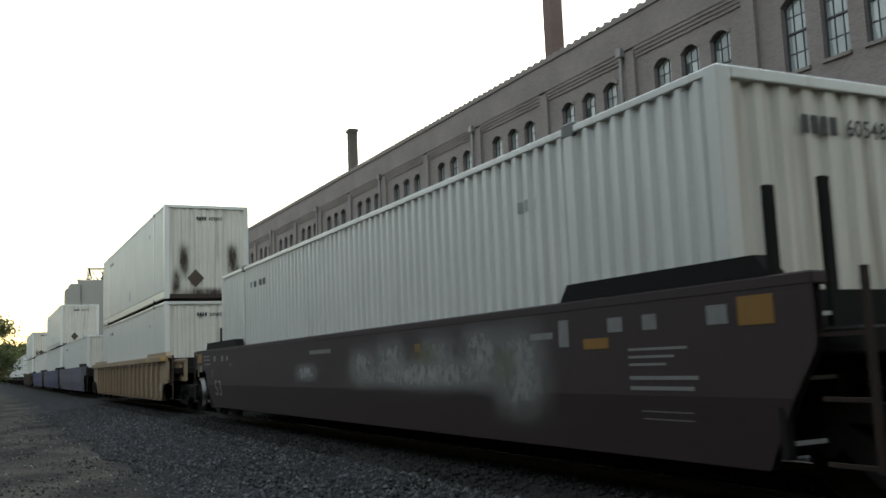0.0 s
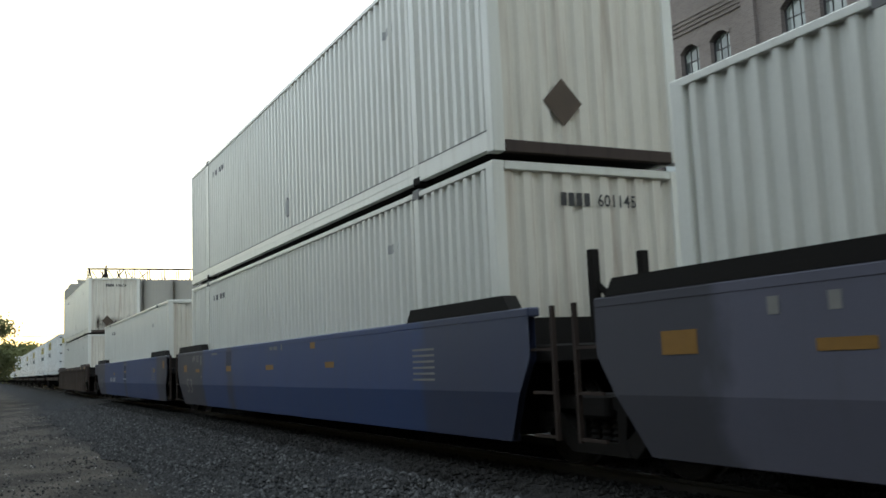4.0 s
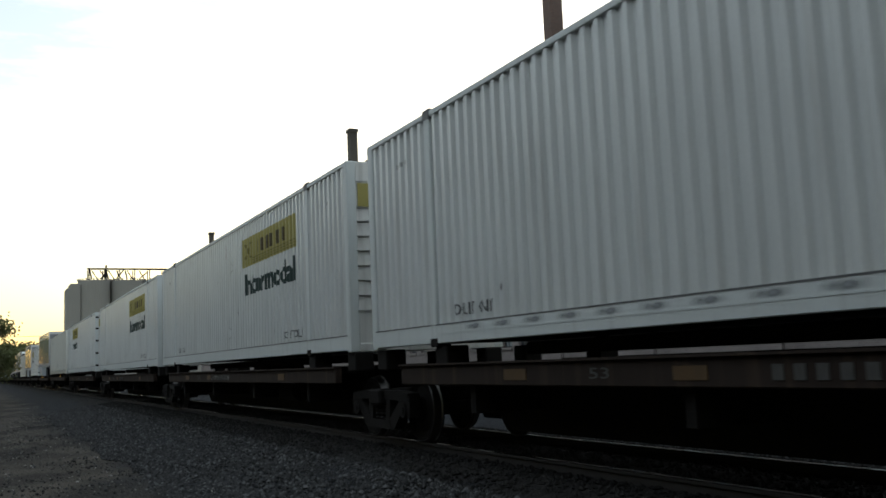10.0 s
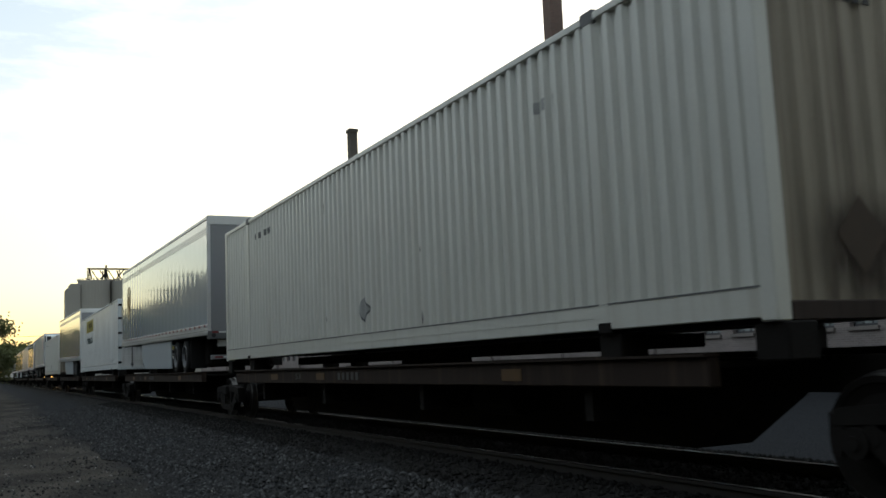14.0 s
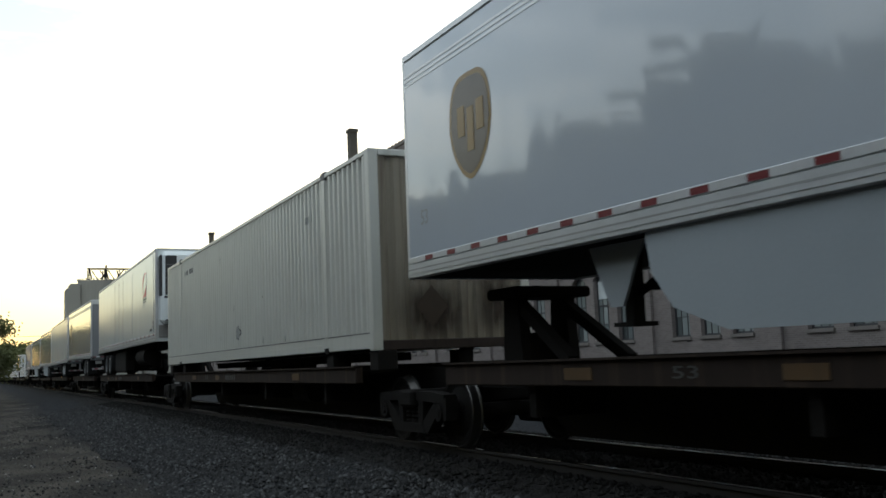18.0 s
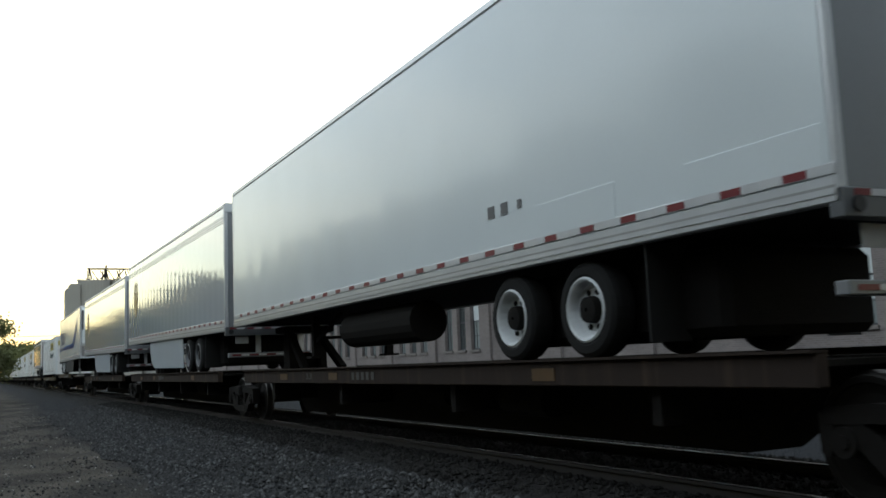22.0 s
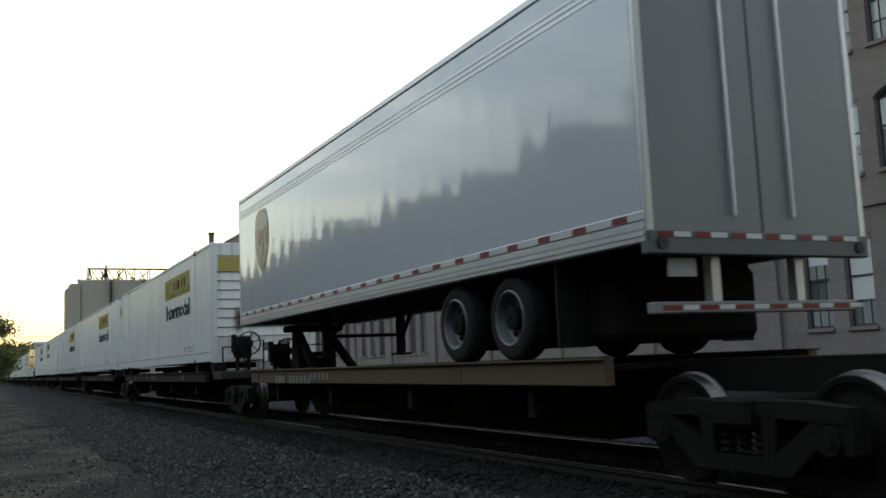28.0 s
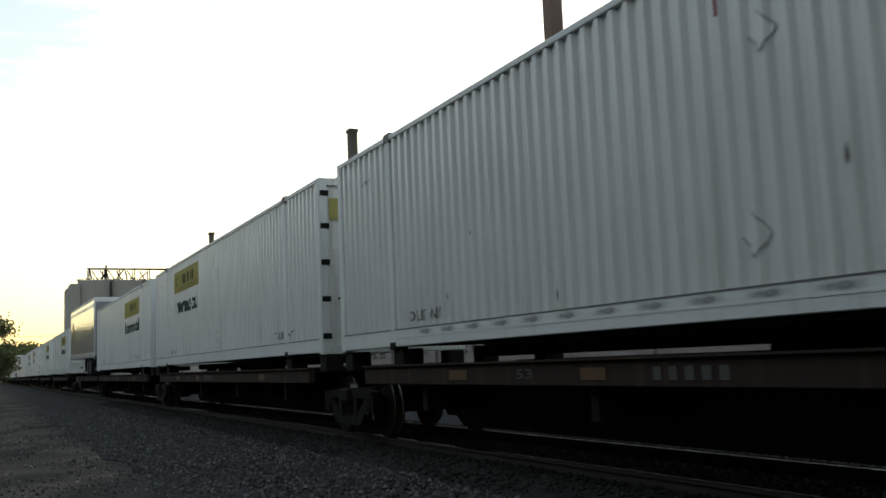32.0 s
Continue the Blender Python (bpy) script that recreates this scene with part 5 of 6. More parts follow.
def side_text(c, words, y0, z0, width, height, material, x=None, bold=0.008):
    bm = text_mesh(words, y0, z0, width, height, bold)
    if x is None:
        return part("lettering", flush(bm, 0.005), material, c)
    ob = part("lettering", bm, material, c)
    ob.location.x = x
    return ob


def graffiti(c, blots):
    """Half-faded graffiti: soft blots of old spray paint over one another (y, z, width, height, paint)."""
    for i, (y, z, w, h, paint) in enumerate(blots):
        bm = bmesh.new()
        bm.faces.new([bm.verts.new((0, y + p * w / 2, z + q * h / 2)) for p, q in ((1, -1), (-1, -1), (-1, 1), (1, 1))])
        ob = part("graffiti", bm, paint, c, "faded spray-painted graffiti")
        ob.location.x = -1.502 - 0.0008 * i


# ---- spine cars ----
def spine_unit(length, gap, deck=M_DECK, hitch=None, trucks=None, posts=True, words=False, brake=None, dz=0.0, reach=None, sill=M_UNDER):
    """One unit of a spine car: centre beam, load deck with its edge channels, pedestals or hitch, and the truck at its front joint."""
    c = empty("spine_car")
    y0, y1 = reach or (0.7, length - 0.9)
    bm = bmesh.new()
    prism(bm, [(-gap, 0.72), (1.2, 0.72), (2.0, 0.2), (length - 2.0, 0.2), (length - 1.2, 0.72), (length + 0.1, 0.72), (length + 0.1, 1.0), (-gap, 1.0)], -0.33, 0.33)
    part("centre_beam", bm, sill, c)
    part("deck_plate", B(-1.2, 1.2, y0 + 0.1, y1 - 0.1, 0.94 + dz, 0.985 + dz), M_UNDER, c)
    for s in (-1, 1):
        part("edge_channel", B(min(s * 1.31, s * 1.19), max(s * 1.31, s * 1.19), y0, y1, 0.80 + dz, 1.035 + dz, 0.012), deck, c)
        part("edge_flange", B(min(s * 1.35, s * 1.19), max(s * 1.35, s * 1.19), y0, y1, 1.035 + dz, 1.055 + dz), deck, c)
        for f in (0.12, 0.37, 0.63, 0.88):
            y = y0 + f * (y1 - y0)
            bm = bmesh.new()
            prism(bm, [(y - 0.06, 0.48), (y + 0.06, 0.48), (y + 0.06, 0.93), (y - 0.06, 0.93)], min(s * 0.33, s * 1.19), max(s * 0.33, s * 1.19))
            part("cross_bearer", bm, M_UNDER, c)
    if posts:
        # Dark block added to close the bright gap between deck and container.
        bm = B(-0.5, 0.5, 2.7, length - 2.7, 1.115, 1.26, 0.02)
        box(bm, -0.4, 0.4, length / 2 - 0.4, length / 2 + 0.4, 0.985, 1.12)
        part("load_beam", bm, M_UNDER, c)
        for s in (-1, 1):
            for y in (0.12, 1.98, length - 1.98, length - 0.12):
                part("pedestal", B(min(s * 1.25, s * 0.95), max(s * 1.25, s * 0.95), y - 0.16, y + 0.16, 0.985, 1.262, 0.015), M_UNDER, c)
    if hitch is not None:
        for s in (-1, 1):
            bm = bmesh.new()
            prism(bm, [(hitch - 0.24, 1.0), (hitch + 0.22, 1.0), (hitch + 0.15, 1.82), (hitch - 0.17, 1.82)], s * 0.34 - 0.07, s * 0.34 + 0.07)
            part("hitch_post", bm, M_UNDER, c)
            part("hitch_brace", beam(bmesh.new(), (s * 0.4, hitch - 1.25, 1.02), (s * 0.32, hitch - 0.1, 1.72), 0.13), M_UNDER, c)
        part("hitch_web", B(-0.27, 0.27, hitch - 0.05, hitch + 0.05, 1.0, 1.38), M_UNDER, c)
        part("hitch_plate", B(-0.55, 0.55, hitch - 0.35, hitch + 0.35, 1.80, 1.93, 0.03), M_UNDER, c)
    for y in ([-gap / 2] if trucks is None else trucks):
        add_truck(c, y)
    side_bars(c, "reflector", [(12.06, 12.5, 0.86 + dz, 0.97 + dz), (9.46, 9.85, 0.86 + dz, 0.97 + dz), (3.4, 3.8, 0.85 + dz, 0.97 + dz)], M_ORANGE_D, -1.315)
    side_bars(c, "reporting_mark", [(7.96 + 0.19 * i, 8.06 + 0.19 * i, 0.86 + dz, 0.97 + dz) for i in range(5)] + ([(8.85 + 0.21 * i, 8.99 + 0.21 * i, 0.8 + dz, 0.93 + dz) for i in range(10) if i != 6] if deck is not M_DECK else []), M_FADED if deck is M_DECK else M_WHITE_MARK, -1.316)
    if words:
        side_text(c, "ALL PURPOSE SPINE CAR", 9.62, 0.86, 2.05, 0.11, M_WHITE_MARK, -1.316)
    side_text(c, "53", 10.98, 0.87 + dz, 0.3, 0.1, M_FADED, -1.317)
    part("brake_cylinder", cyl(bmesh.new(), (-0.62 if sill is M_UNDER else 0.62, length * 0.45, 0.62), "y", 0.14, 0.6, 14), M_UNDER, c)
    part("air_tank", cyl(bmesh.new(), (-0.7 if sill is M_UNDER else 0.7, length * 0.3, 0.62), "y", 0.19, 0.9, 14), M_UNDER, c)
    if brake is not None:
        part("end_platform", B(-1.3, 1.3, -1.0, -0.1, 0.86, 1.05, 0.02), M_DUST, c, "dusty grey end platform")
        brake_stand(c, brake, 1.05, -0.6)
        for s in (-1, 1):
            part("handrail", beam(bmesh.new(), (s * 1.25, -0.95, 1.05), (s * 1.25, -0.95, 1.6), 0.03), M_UNDER, c)
            part("handrail", beam(bmesh.new(), (s * 0.75, -0.95, 1.05), (s * 0.75, -0.95, 1.6), 0.03), M_UNDER, c)
            part("handrail", beam(bmesh.new(), (s * 1.265, -0.95, 1.6), (s * 0.735, -0.95, 1.6), 0.03), M_UNDER, c)
            part("handrail", beam(bmesh.new(), (s * 0.3, -0.95, 1.05), (s * 0.3, -0.95, 1.75), 0.03), M_UNDER, c)
            part("handrail", beam(bmesh.new(), (s * 0.735, -0.95, 1.28), (s * 0.3, -0.95, 1.28), 0.026), M_UNDER, c)
    return tagged(c, "grimy rust-brown spine car unit with a narrow deck", "railcar", "cars of the train")


# ---- highway trailers ----
def road_wheel(parent, y, rim, r=0.45):
    for s in (-1, 1):
        b2 = bmesh.new()
        rows = [[b2.verts.new((s * x, y + q * math.cos(2 * math.pi * i / 28), r + q * math.sin(2 * math.pi * i / 28))) for i in range(28)]
                for q, x in ((0.27, 1.0), (0.29, 1.21), (0.33, 1.228), (r - 0.05, 1.222), (r - 0.01, 1.19), (r, 1.14), (r, 1.05), (r - 0.01, 0.99), (r - 0.06, 0.96), (0.27, 0.97))]
        for p, q in zip(rows, rows[1:] + rows[:1]):
            for i in range(28):
                b2.faces.new((p[i], p[(i + 1) % 28], q[(i + 1) % 28], q[i]))
        bmesh.ops.recalc_face_normals(b2, faces=b2.faces[:])
        t = part("tyre", b2, M_TYRE, parent)
        b3 = bmesh.new()
        rows = [[b3.verts.new((s * x, y + q * math.cos(2 * math.pi * i / 24), r + q * math.sin(2 * math.pi * i / 24))) for i in range(24)]
                for q, x in ((0.305, 1.222), (0.285, 1.236), (0.265, 1.222), (0.235, 1.13), (0.2, 1.11), (0.13, 1.12), (0.12, 1.2), (0.02, 1.21))]
        for p, q in zip(rows, rows[1:]):
            for i in range(24):
                b3.faces.new((p[i], p[(i + 1) % 24], q[(i + 1) % 24], q[i]))
        bmesh.ops.recalc_face_normals(b3, faces=b3.faces[:])
        rm = part("rim", b3, rim if rim is not M_UNDER else M_RIM_D, t)
        two_tone(rm, M_UNDER, lambda c: math.hypot(c.y - y, c.z - r) < 0.13)
        b4 = bmesh.new()
        for i in range(8):
            a = 2 * math.pi * (i + 0.5) / 8
            cyl(b4, (s * 1.117, y + 0.17 * math.cos(a), r + 0.17 * math.sin(a)), "x", 0.028, 0.03, 8)
        part("hand_holes", b4, M_UNDER, t)


def trailer(name, length, skin, rear_first, top=3.98, low=0.94, skirt=None, rim=M_UNDER, band=True, shield=True, tank=False, tape=0.6, axles=(3.3, 4.62), skirt_gap=0.6):
    """A box trailer. y = 0 is its leading end; rear_first puts its doors and wheels there."""
    c = empty(name)

    def Y(y):
        return y if rear_first else length - y
    for s in (-1, 1):
        part("side_wall", B(min(s * HX, s * (HX - 0.04)), max(s * HX, s * (HX - 0.04)), 0.06, length - 0.06, low + 0.265, top - 0.12), skin, c)
        part("bottom_rail", B(min(s * (HX + 0.006), s * (HX - 0.1)), max(s * (HX + 0.006), s * (HX - 0.1)), 0.02, length - 0.02, low, low + 0.185, 0.012), M_ALU, c)
        part("rail_rib", B(min(s * (HX + 0.013), s * HX), max(s * (HX + 0.013), s * HX), 0.03, length - 0.03, low + 0.055, low + 0.08), M_ALU, c)
        part("rail_groove", B(min(s * (HX + 0.0075), s * HX), max(s * (HX + 0.0075), s * HX), 0.03, length - 0.03, low + 0.10, low + 0.118), M_HOLDER, c)
        part("tape_strip", B(min(s * (HX + 0.007), s * (HX - 0.1)), max(s * (HX + 0.007), s * (HX - 0.1)), 0.02, length - 0.02, low + 0.185, low + 0.265, 0.006), M_ALU, c)
        part("top_rail", B(min(s * (HX + 0.006), s * (HX - 0.1)), max(s * (HX + 0.006), s * (HX - 0.1)), 0.02, length - 0.02, top - 0.12, top, 0.03), M_ALU, c)
        if band:
            for dz in (0.30, 0.36, 0.42):
                part("belt_rail", B(min(s * (HX + 0.006), s * HX), max(s * (HX + 0.006), s * HX), 0.06, length - 0.06, top - dz - 0.03, top - dz), M_ALU, c)
    x, k = -HX - 0.009, 0.25
    red = white = None
    while k < length - 0.4:
        if red is None:
            red = part("red_tape", B(x - 0.002, x + 0.002, 0, 0.2, low + 0.195, low + 0.252), M_RED, c)
            white = part("white_tape", B(x - 0.002, x + 0.002, 0.22, 0.4, low + 0.195, low + 0.252), M_TAPE_W, c)
            red.location.y = white.location.y = k
        else:
            same("red_tape", red, c, pose(0, k, 0))
            same("white_tape", white, c, pose(0, k, 0))
        k += tape
    part("roof", B(-HX + 0.05, HX - 0.05, 0.04, length - 0.04, top - 0.03, top + 0.01), M_ALU, c)
    part("floor", B(-HX + 0.08, HX - 0.08, 0.05, length - 0.05, low + 0.02, low + 0.1), M_UNDER, c)
    a, b = sorted((Y(0.0), Y(0.06)))
    f = part("rear_frame", B(-HX, HX, a, b, top - 0.22, top, 0.01), M_ALU, c)
    for s in (-1, 1):
        part("door", B(min(s * 0.01, s * (HX - 0.08)), max(s * 0.01, s * (HX - 0.08)), *sorted((Y(0.01), Y(0.05))), low + 0.1, top - 0.22, 0.008), M_TDOOR, c)
        part("rear_post", B(min(s * HX, s * (HX - 0.08)), max(s * HX, s * (HX - 0.08)), a, b, low, top - 0.22, 0.01), M_ALU, c)
        part("lock_rod", cyl(bmesh.new(), (s * 0.35, Y(-0.02), (low + top) / 2), "z", 0.02, top - low - 0.5, 8), M_ALU, c)
        part("guard_post", B(s * 0.5 - 0.05, s * 0.5 + 0.05, *sorted((Y(0.1), Y(0.2))), 0.38, low), M_ALU, c)
        x0, x1 = sorted((s * (HX + 0.003), s * (HX - 0.09)))
        a2, b2 = sorted((Y(length), Y(length - 0.1)))
        part("nose_post", B(x0, x1, a2, b2, low, top, 0.02), M_ALU, c)
    part("rear_sill", B(-HX, HX, *sorted((Y(-0.02), Y(0.1))), low - 0.1, low + 0.1, 0.01), M_RIM_D, c)
    part("rear_guard", B(-HX + 0.1, HX - 0.1, *sorted((Y(0.08), Y(0.2))), 0.35, 0.45, 0.01), M_TDOOR, c)
    for k in range(6):
        part("guard_tape", B(-HX + 0.18 + k * 0.4, -HX + 0.38 + k * 0.4, *sorted((Y(0.074), Y(0.079))), 0.38, 0.42), M_RED, c)
        part("sill_tape", B(-HX + 0.1 + k * 0.4, -HX + 0.25 + k * 0.4, *sorted((Y(-0.026), Y(-0.021))), low + 0.045, low + 0.09), M_RED, c)
        part("sill_tape", B(-HX + 0.26 + k * 0.4, -HX + 0.44 + k * 0.4, *sorted((Y(-0.026), Y(-0.021))), low + 0.045, low + 0.09), M_TAPE_W, c)
        part("guard_tape", B(-HX + 0.39 + k * 0.4, -HX + 0.56 + k * 0.4, *sorted((Y(0.074), Y(0.079))), 0.38, 0.42), M_TAPE_W, c)
    for s in (-1, 1):
        part("tail_lamp", cyl(bmesh.new(), (s * (HX - 0.13), Y(-0.025), low - 0.01), "y", 0.055, 0.03, 14), M_BLACK, c, "unlit dark round tail lamp")
    part("plate_holder", B(-1.05, -0.75, *sorted((Y(0.06), Y(0.08))), low - 0.28, low - 0.12), M_HOLDER, c)
    part("nose_wall", B(-HX + 0.09, HX - 0.09, *sorted((Y(length - 0.02), Y(length - 0.06))), low, top - 0.05), skin, c)
    for y in axles:
        road_wheel(c, Y(y), rim)
    for s in (-1, 1):
        part("mud_flap", B(min(s * 0.82, s * 1.24), max(s * 0.82, s * 1.24), *sorted((Y(axles[0] - 0.95), Y(axles[0] - 0.92))), 0.12, low), M_TYRE, c)
    bm = bmesh.new()
    for s in (-1, 1):
        beam(bm, (s * 0.5, Y(axles[0] - 1), low - 0.1), (s * 0.5, Y(axles[1] + 1.2), low - 0.1), 0.16)
    for y in axles:
        cyl(bm, (0, Y(y), 0.45), "x", 0.07, 2.1, 10)
        box(bm, -0.6, 0.6, *sorted((Y(y - 0.1), Y(y + 0.1))), 0.45, low - 0.1)
    part("bogie", bm, M_UNDER, c)
    # Added block; stands in for the black shade round the axles.
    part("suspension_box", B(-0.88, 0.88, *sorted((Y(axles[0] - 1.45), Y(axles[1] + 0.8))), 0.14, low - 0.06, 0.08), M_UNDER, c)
    bm = bmesh.new()
    for s in (-1, 1):
        beam(bm, (s * 0.72, Y(length - 3.85), 0.22), (s * 0.72, Y(length - 3.85), low + 0.02), 0.13)
        beam(bm, (s * 0.72, Y(length - 3.85), 0.45), (s * 0.55, Y(length - 4.75), low), 0.06)
        box(bm, s * 0.72 - 0.14, s * 0.72 + 0.14, *sorted((Y(length - 4.0), Y(length - 3.7))), 0.18, 0.22)
    beam(bm, (-0.72, Y(length - 3.85), 0.55), (0.72, Y(length - 3.85), 0.55), 0.06)
    part("landing_gear", bm, M_UNDER, c)
    if shield and skirt is not None:
        bm = bmesh.new()
        yg = Y(length - 3.95)
        prism(bm, [(yg - 0.42, low), (yg + 0.42, low), (yg + 0.36, low - 0.14), (yg + 0.12, 0.36), (yg - 0.06, 0.36), (yg - 0.3, low - 0.14)], -0.98, -0.95)
        part("gear_bracket", bm, M_SKIRT, c, "pale grey landing gear bracket")
    if skirt is not None:
        bm = bmesh.new()
        prism(bm, [(Y(axles[1] + skirt_gap + 0.1), low), (Y(axles[1] + skirt_gap), 0.12), (Y(length - 5.6), 0.1), (Y(length - 5.0), 0.3), (Y(length - 4.75), 0.6), (Y(length - 4.7), low)], -HX + 0.05, -HX + 0.08)
        part("side_skirt", bm, skirt, c)
    if tank:
        bm = cyl(bmesh.new(), (-0.85, Y(length - 7.6), low - 0.36), "y", 0.28, 2.7, 18)
        part("fuel_tank", bm, M_UNDER, c)
    if shield:
        yc, zc = Y(length - 1.82), low + 1.6
        for nm, k, m2, off in (("emblem_rim", 1.0, M_GOLD, 0.004), ("emblem", 0.9, M_LOGO_BROWN, 0.007)):
            bm = bmesh.new()
            ring = []
            for i in range(28):
                a = 2 * math.pi * i / 28
                dy, dz = math.cos(a), math.sin(a)
                ring.append((0, yc + 0.50 * k * math.copysign(abs(dy) ** 0.55, dy) * (1 if dz > -0.2 else (1 + dz) ** 0.35 if dz > -1 else 0), zc + 0.62 * k * (math.copysign(abs(dz) ** 0.8, dz))))
            bm.faces.new([bm.verts.new(p) for p in ring])
            part(nm, bm, m2, c).location.x = -HX - off
        part("emblem_mark", bars([(yc + 0.12, yc + 0.28, zc - 0.1, zc + 0.25), (yc - 0.1, yc + 0.05, zc - 0.3, zc + 0.2), (yc - 0.33, yc - 0.17, zc - 0.1, zc + 0.25)]), M_GOLD, c).location.x = -HX - 0.009
        if skirt is not None:
            part("number", text_mesh("53", Y(length - 0.45) if rear_first else Y(length - 0.7), low + 0.64, 0.2, 0.19), M_HOLDER, c).location.x = -HX - 0.004
    return c


def cooling_unit(c, top=3.9, low=0.93, wide=0.57):
    """The refrigeration unit on the nose: a rounded body with a dark grille at its corner, a slot along its foot, and the soiled wall with the compressor below it."""
    foot = 1.54
    u = part("cooling_unit", B(-1.2, 1.2, -0.5, 0.0, foot, top - 0.06, 0.13), M_REEFER, c, "white refrigeration unit with a black grille")
    part("grille", B(-1.1, -1.1 + wide, -0.518, -0.4, 2.42, top - 0.17, 0.05), M_BLACK, u)
    part("grille", B(-1.212, -1.05, -0.42, -0.08, 2.42, top - 0.17, 0.03), M_BLACK, u)
    part("grille_band", B(-1.1, 1.08, -0.508, -0.45, 2.36, 2.43, 0.012), M_BLACK, u)
    for i in range(5):
        z = 2.56 + i * (top - 2.86) / 5
        part("grille_bar", B(-1.06, -1.14 + wide, -0.535, -0.515, z, z + 0.025), M_GREY_MARK, u)
    part("foot_slot", B(-1.07, 1.07, -0.508, -0.45, foot + 0.1, foot + 0.15, 0.01), M_BLACK, u)
    part("panel_seam", B(-0.02, -0.005, -0.504, -0.45, foot + 0.2, 2.36), M_GREY_MARK, u)
    part("latch", B(-0.62, -0.35, -0.51, -0.45, foot + 0.2, foot + 0.25, 0.01), M_BLACK, u)
    part("compressor", B(-0.5, 0.85, -0.38, 0.0, low + 0.3, foot, 0.08), M_UNDER, u)
    part("hose", cyl(bmesh.new(), (-0.7, -0.12, (low + 0.25 + foot) / 2), "z", 0.035, foot - low - 0.25, 8), M_UNDER, u)
    part("nose_plate", B(-HX + 0.1, HX - 0.1, -0.012, 0.0, low + 0.12, foot), M_NOSE, c, "soiled grey lower nose wall")
    part("name_mark", bars([(-0.5 + 0.15 * i, -0.39 + 0.15 * i, 2.06, 2.26) for i in range(6)], "end"), M_BLACK, u).location.y = -0.5
    return u

# ---- the consist, from the head of the view to its far end ----
JB = {False: white_container(False), True: white_container(True)}
PROTOS = [JB[False], JB[True]]


# well cars and their containers
W_FRONT = well_car(M_BROWN, 12.5, k0=0.9, k1=1.9, trucks=(14.2,))
tagged(W_FRONT, "dark brown well car end with black steel platform", "railcar", "cars of the train")
set_down(W_FRONT, -12.6, 0)

w0 = well_car(M_BROWN, k0=0.9, k1=1.9, trucks=(-1.4, CL + 1.75), posts=-1)
graffiti(w0, [(2.75, 0.98, 1.5, 1.3, M_HAZE), (3.5, 1.12, 1.3, 0.95, M_HAZE), (4.6, 1.08, 1.7, 0.9, M_HAZE), (5.9, 1.12, 1.5, 0.8, M_HAZE), (6.9, 1.05, 1.4, 0.75, M_HAZE),
               (3.0, 1.0, 0.7, 0.5, M_HAZE_G), (4.9, 1.1, 1.2, 0.5, M_HAZE_G), (5.0, 0.93, 6.5, 0.5, M_HAZE), (9.4, 0.98, 1.6, 0.4, M_HAZE)])
side_bars(w0, "stencil_bar", [(0.3, 1.0, 1.1, 1.12), (0.45, 1.0, 1.04, 1.06), (0.55, 1.0, 0.98, 1.0), (0.2, 1.0, 0.87, 0.9), (0.25, 1.0, 0.79, 0.82), (0.3, 0.9, 0.62, 0.63), (0.3, 0.9, 0.56, 0.57)], M_WHITE_MARK)
side_bars(w0, "stencil_mark", [(1.84, 2.0, 1.16, 1.4), (1.06, 1.26, 1.26, 1.38), (0.63, 0.8, 1.26, 1.38), (-0.14, 0.07, 1.26, 1.4), (2.1, 2.5, 1.24, 1.3), (8.2, 9.2, 1.27, 1.33), (9.4, 9.7, 0.93, 1.03), (15.91, 16.13, 1.28, 1.4), (15.19, 15.37, 1.27, 1.39), (14.75, 14.91, 1.28, 1.38), (16.55, 17.2, 1.39, 1.42), (16.5, 17.15, 1.31, 1.34), (16.47, 17.1, 1.21, 1.24), (17.37, 17.66, 1.05, 1.2)], M_STENCIL)
side_bars(w0, "reflector", [(-0.57, -0.24, 1.24, 1.44), (1.26, 1.62, 1.13, 1.22), (17.38, 17.85, 1.27, 1.5), (5.0, 5.15, 1.2, 1.3)], M_ORANGE)
side_bars(w0, "reflector", [(16.2, 16.34, 0.92, 1.11), (17.7, 17.87, 0.93, 1.2), (14.44, 14.65, 1.15, 1.22)], M_ORANGE_D)
side_text(w0, "53", 16.05, 0.52, 0.63, 0.34, M_WHITE_MARK, bold=0.004)
brake_stand(w0, CL + 0.55, 1.2, -0.35)
set_down(tagged(w0, "dark brown well car with faded graffiti and white stencils", "railcar", "cars of the train"), 5.06, 0)

w1 = well_car(M_TAN, ribs=(-0.25, 0.944), k0=1.9, k1=1.9, trucks=(-1.75, CL + 1.75))
for x in (-0.02, 0.4):
    part("end_post", B(x - 0.06, x + 0.06, -2.1, -1.98, 1.2, 2.28, 0.01), M_UNDER, w1)
    part("post_brace", beam(bmesh.new(), (x, -2.04, 1.95), (x + 0.42, -2.04, 1.45), 0.08), M_UNDER, w1)
for y0, y1, z0, z1 in ((-2.5, -0.9, 1.34, 1.44), (-2.5, -0.9, 0.82, 0.94), (-1.05, -0.95, 0.94, 1.34), (-1.75, -1.65, 0.94, 1.34), (-2.5, -2.4, 0.94, 1.34)):
    part("end_frame", B(-1.2, -1.1, y0, y1, z0, z1, 0.012), M_TAN, w1)
side_text(w1, "53", 2.36, 0.76, 0.44, 0.28, M_GREY_MARK, -1.4945, bold=0.0)
side_bars(w1, "reflector", [(-1.85, -0.95, 1.41, 1.53), (1.3, 1.65, 1.41, 1.5), (8.0, 8.3, 1.41, 1.5)], M_AMBER, -1.58)
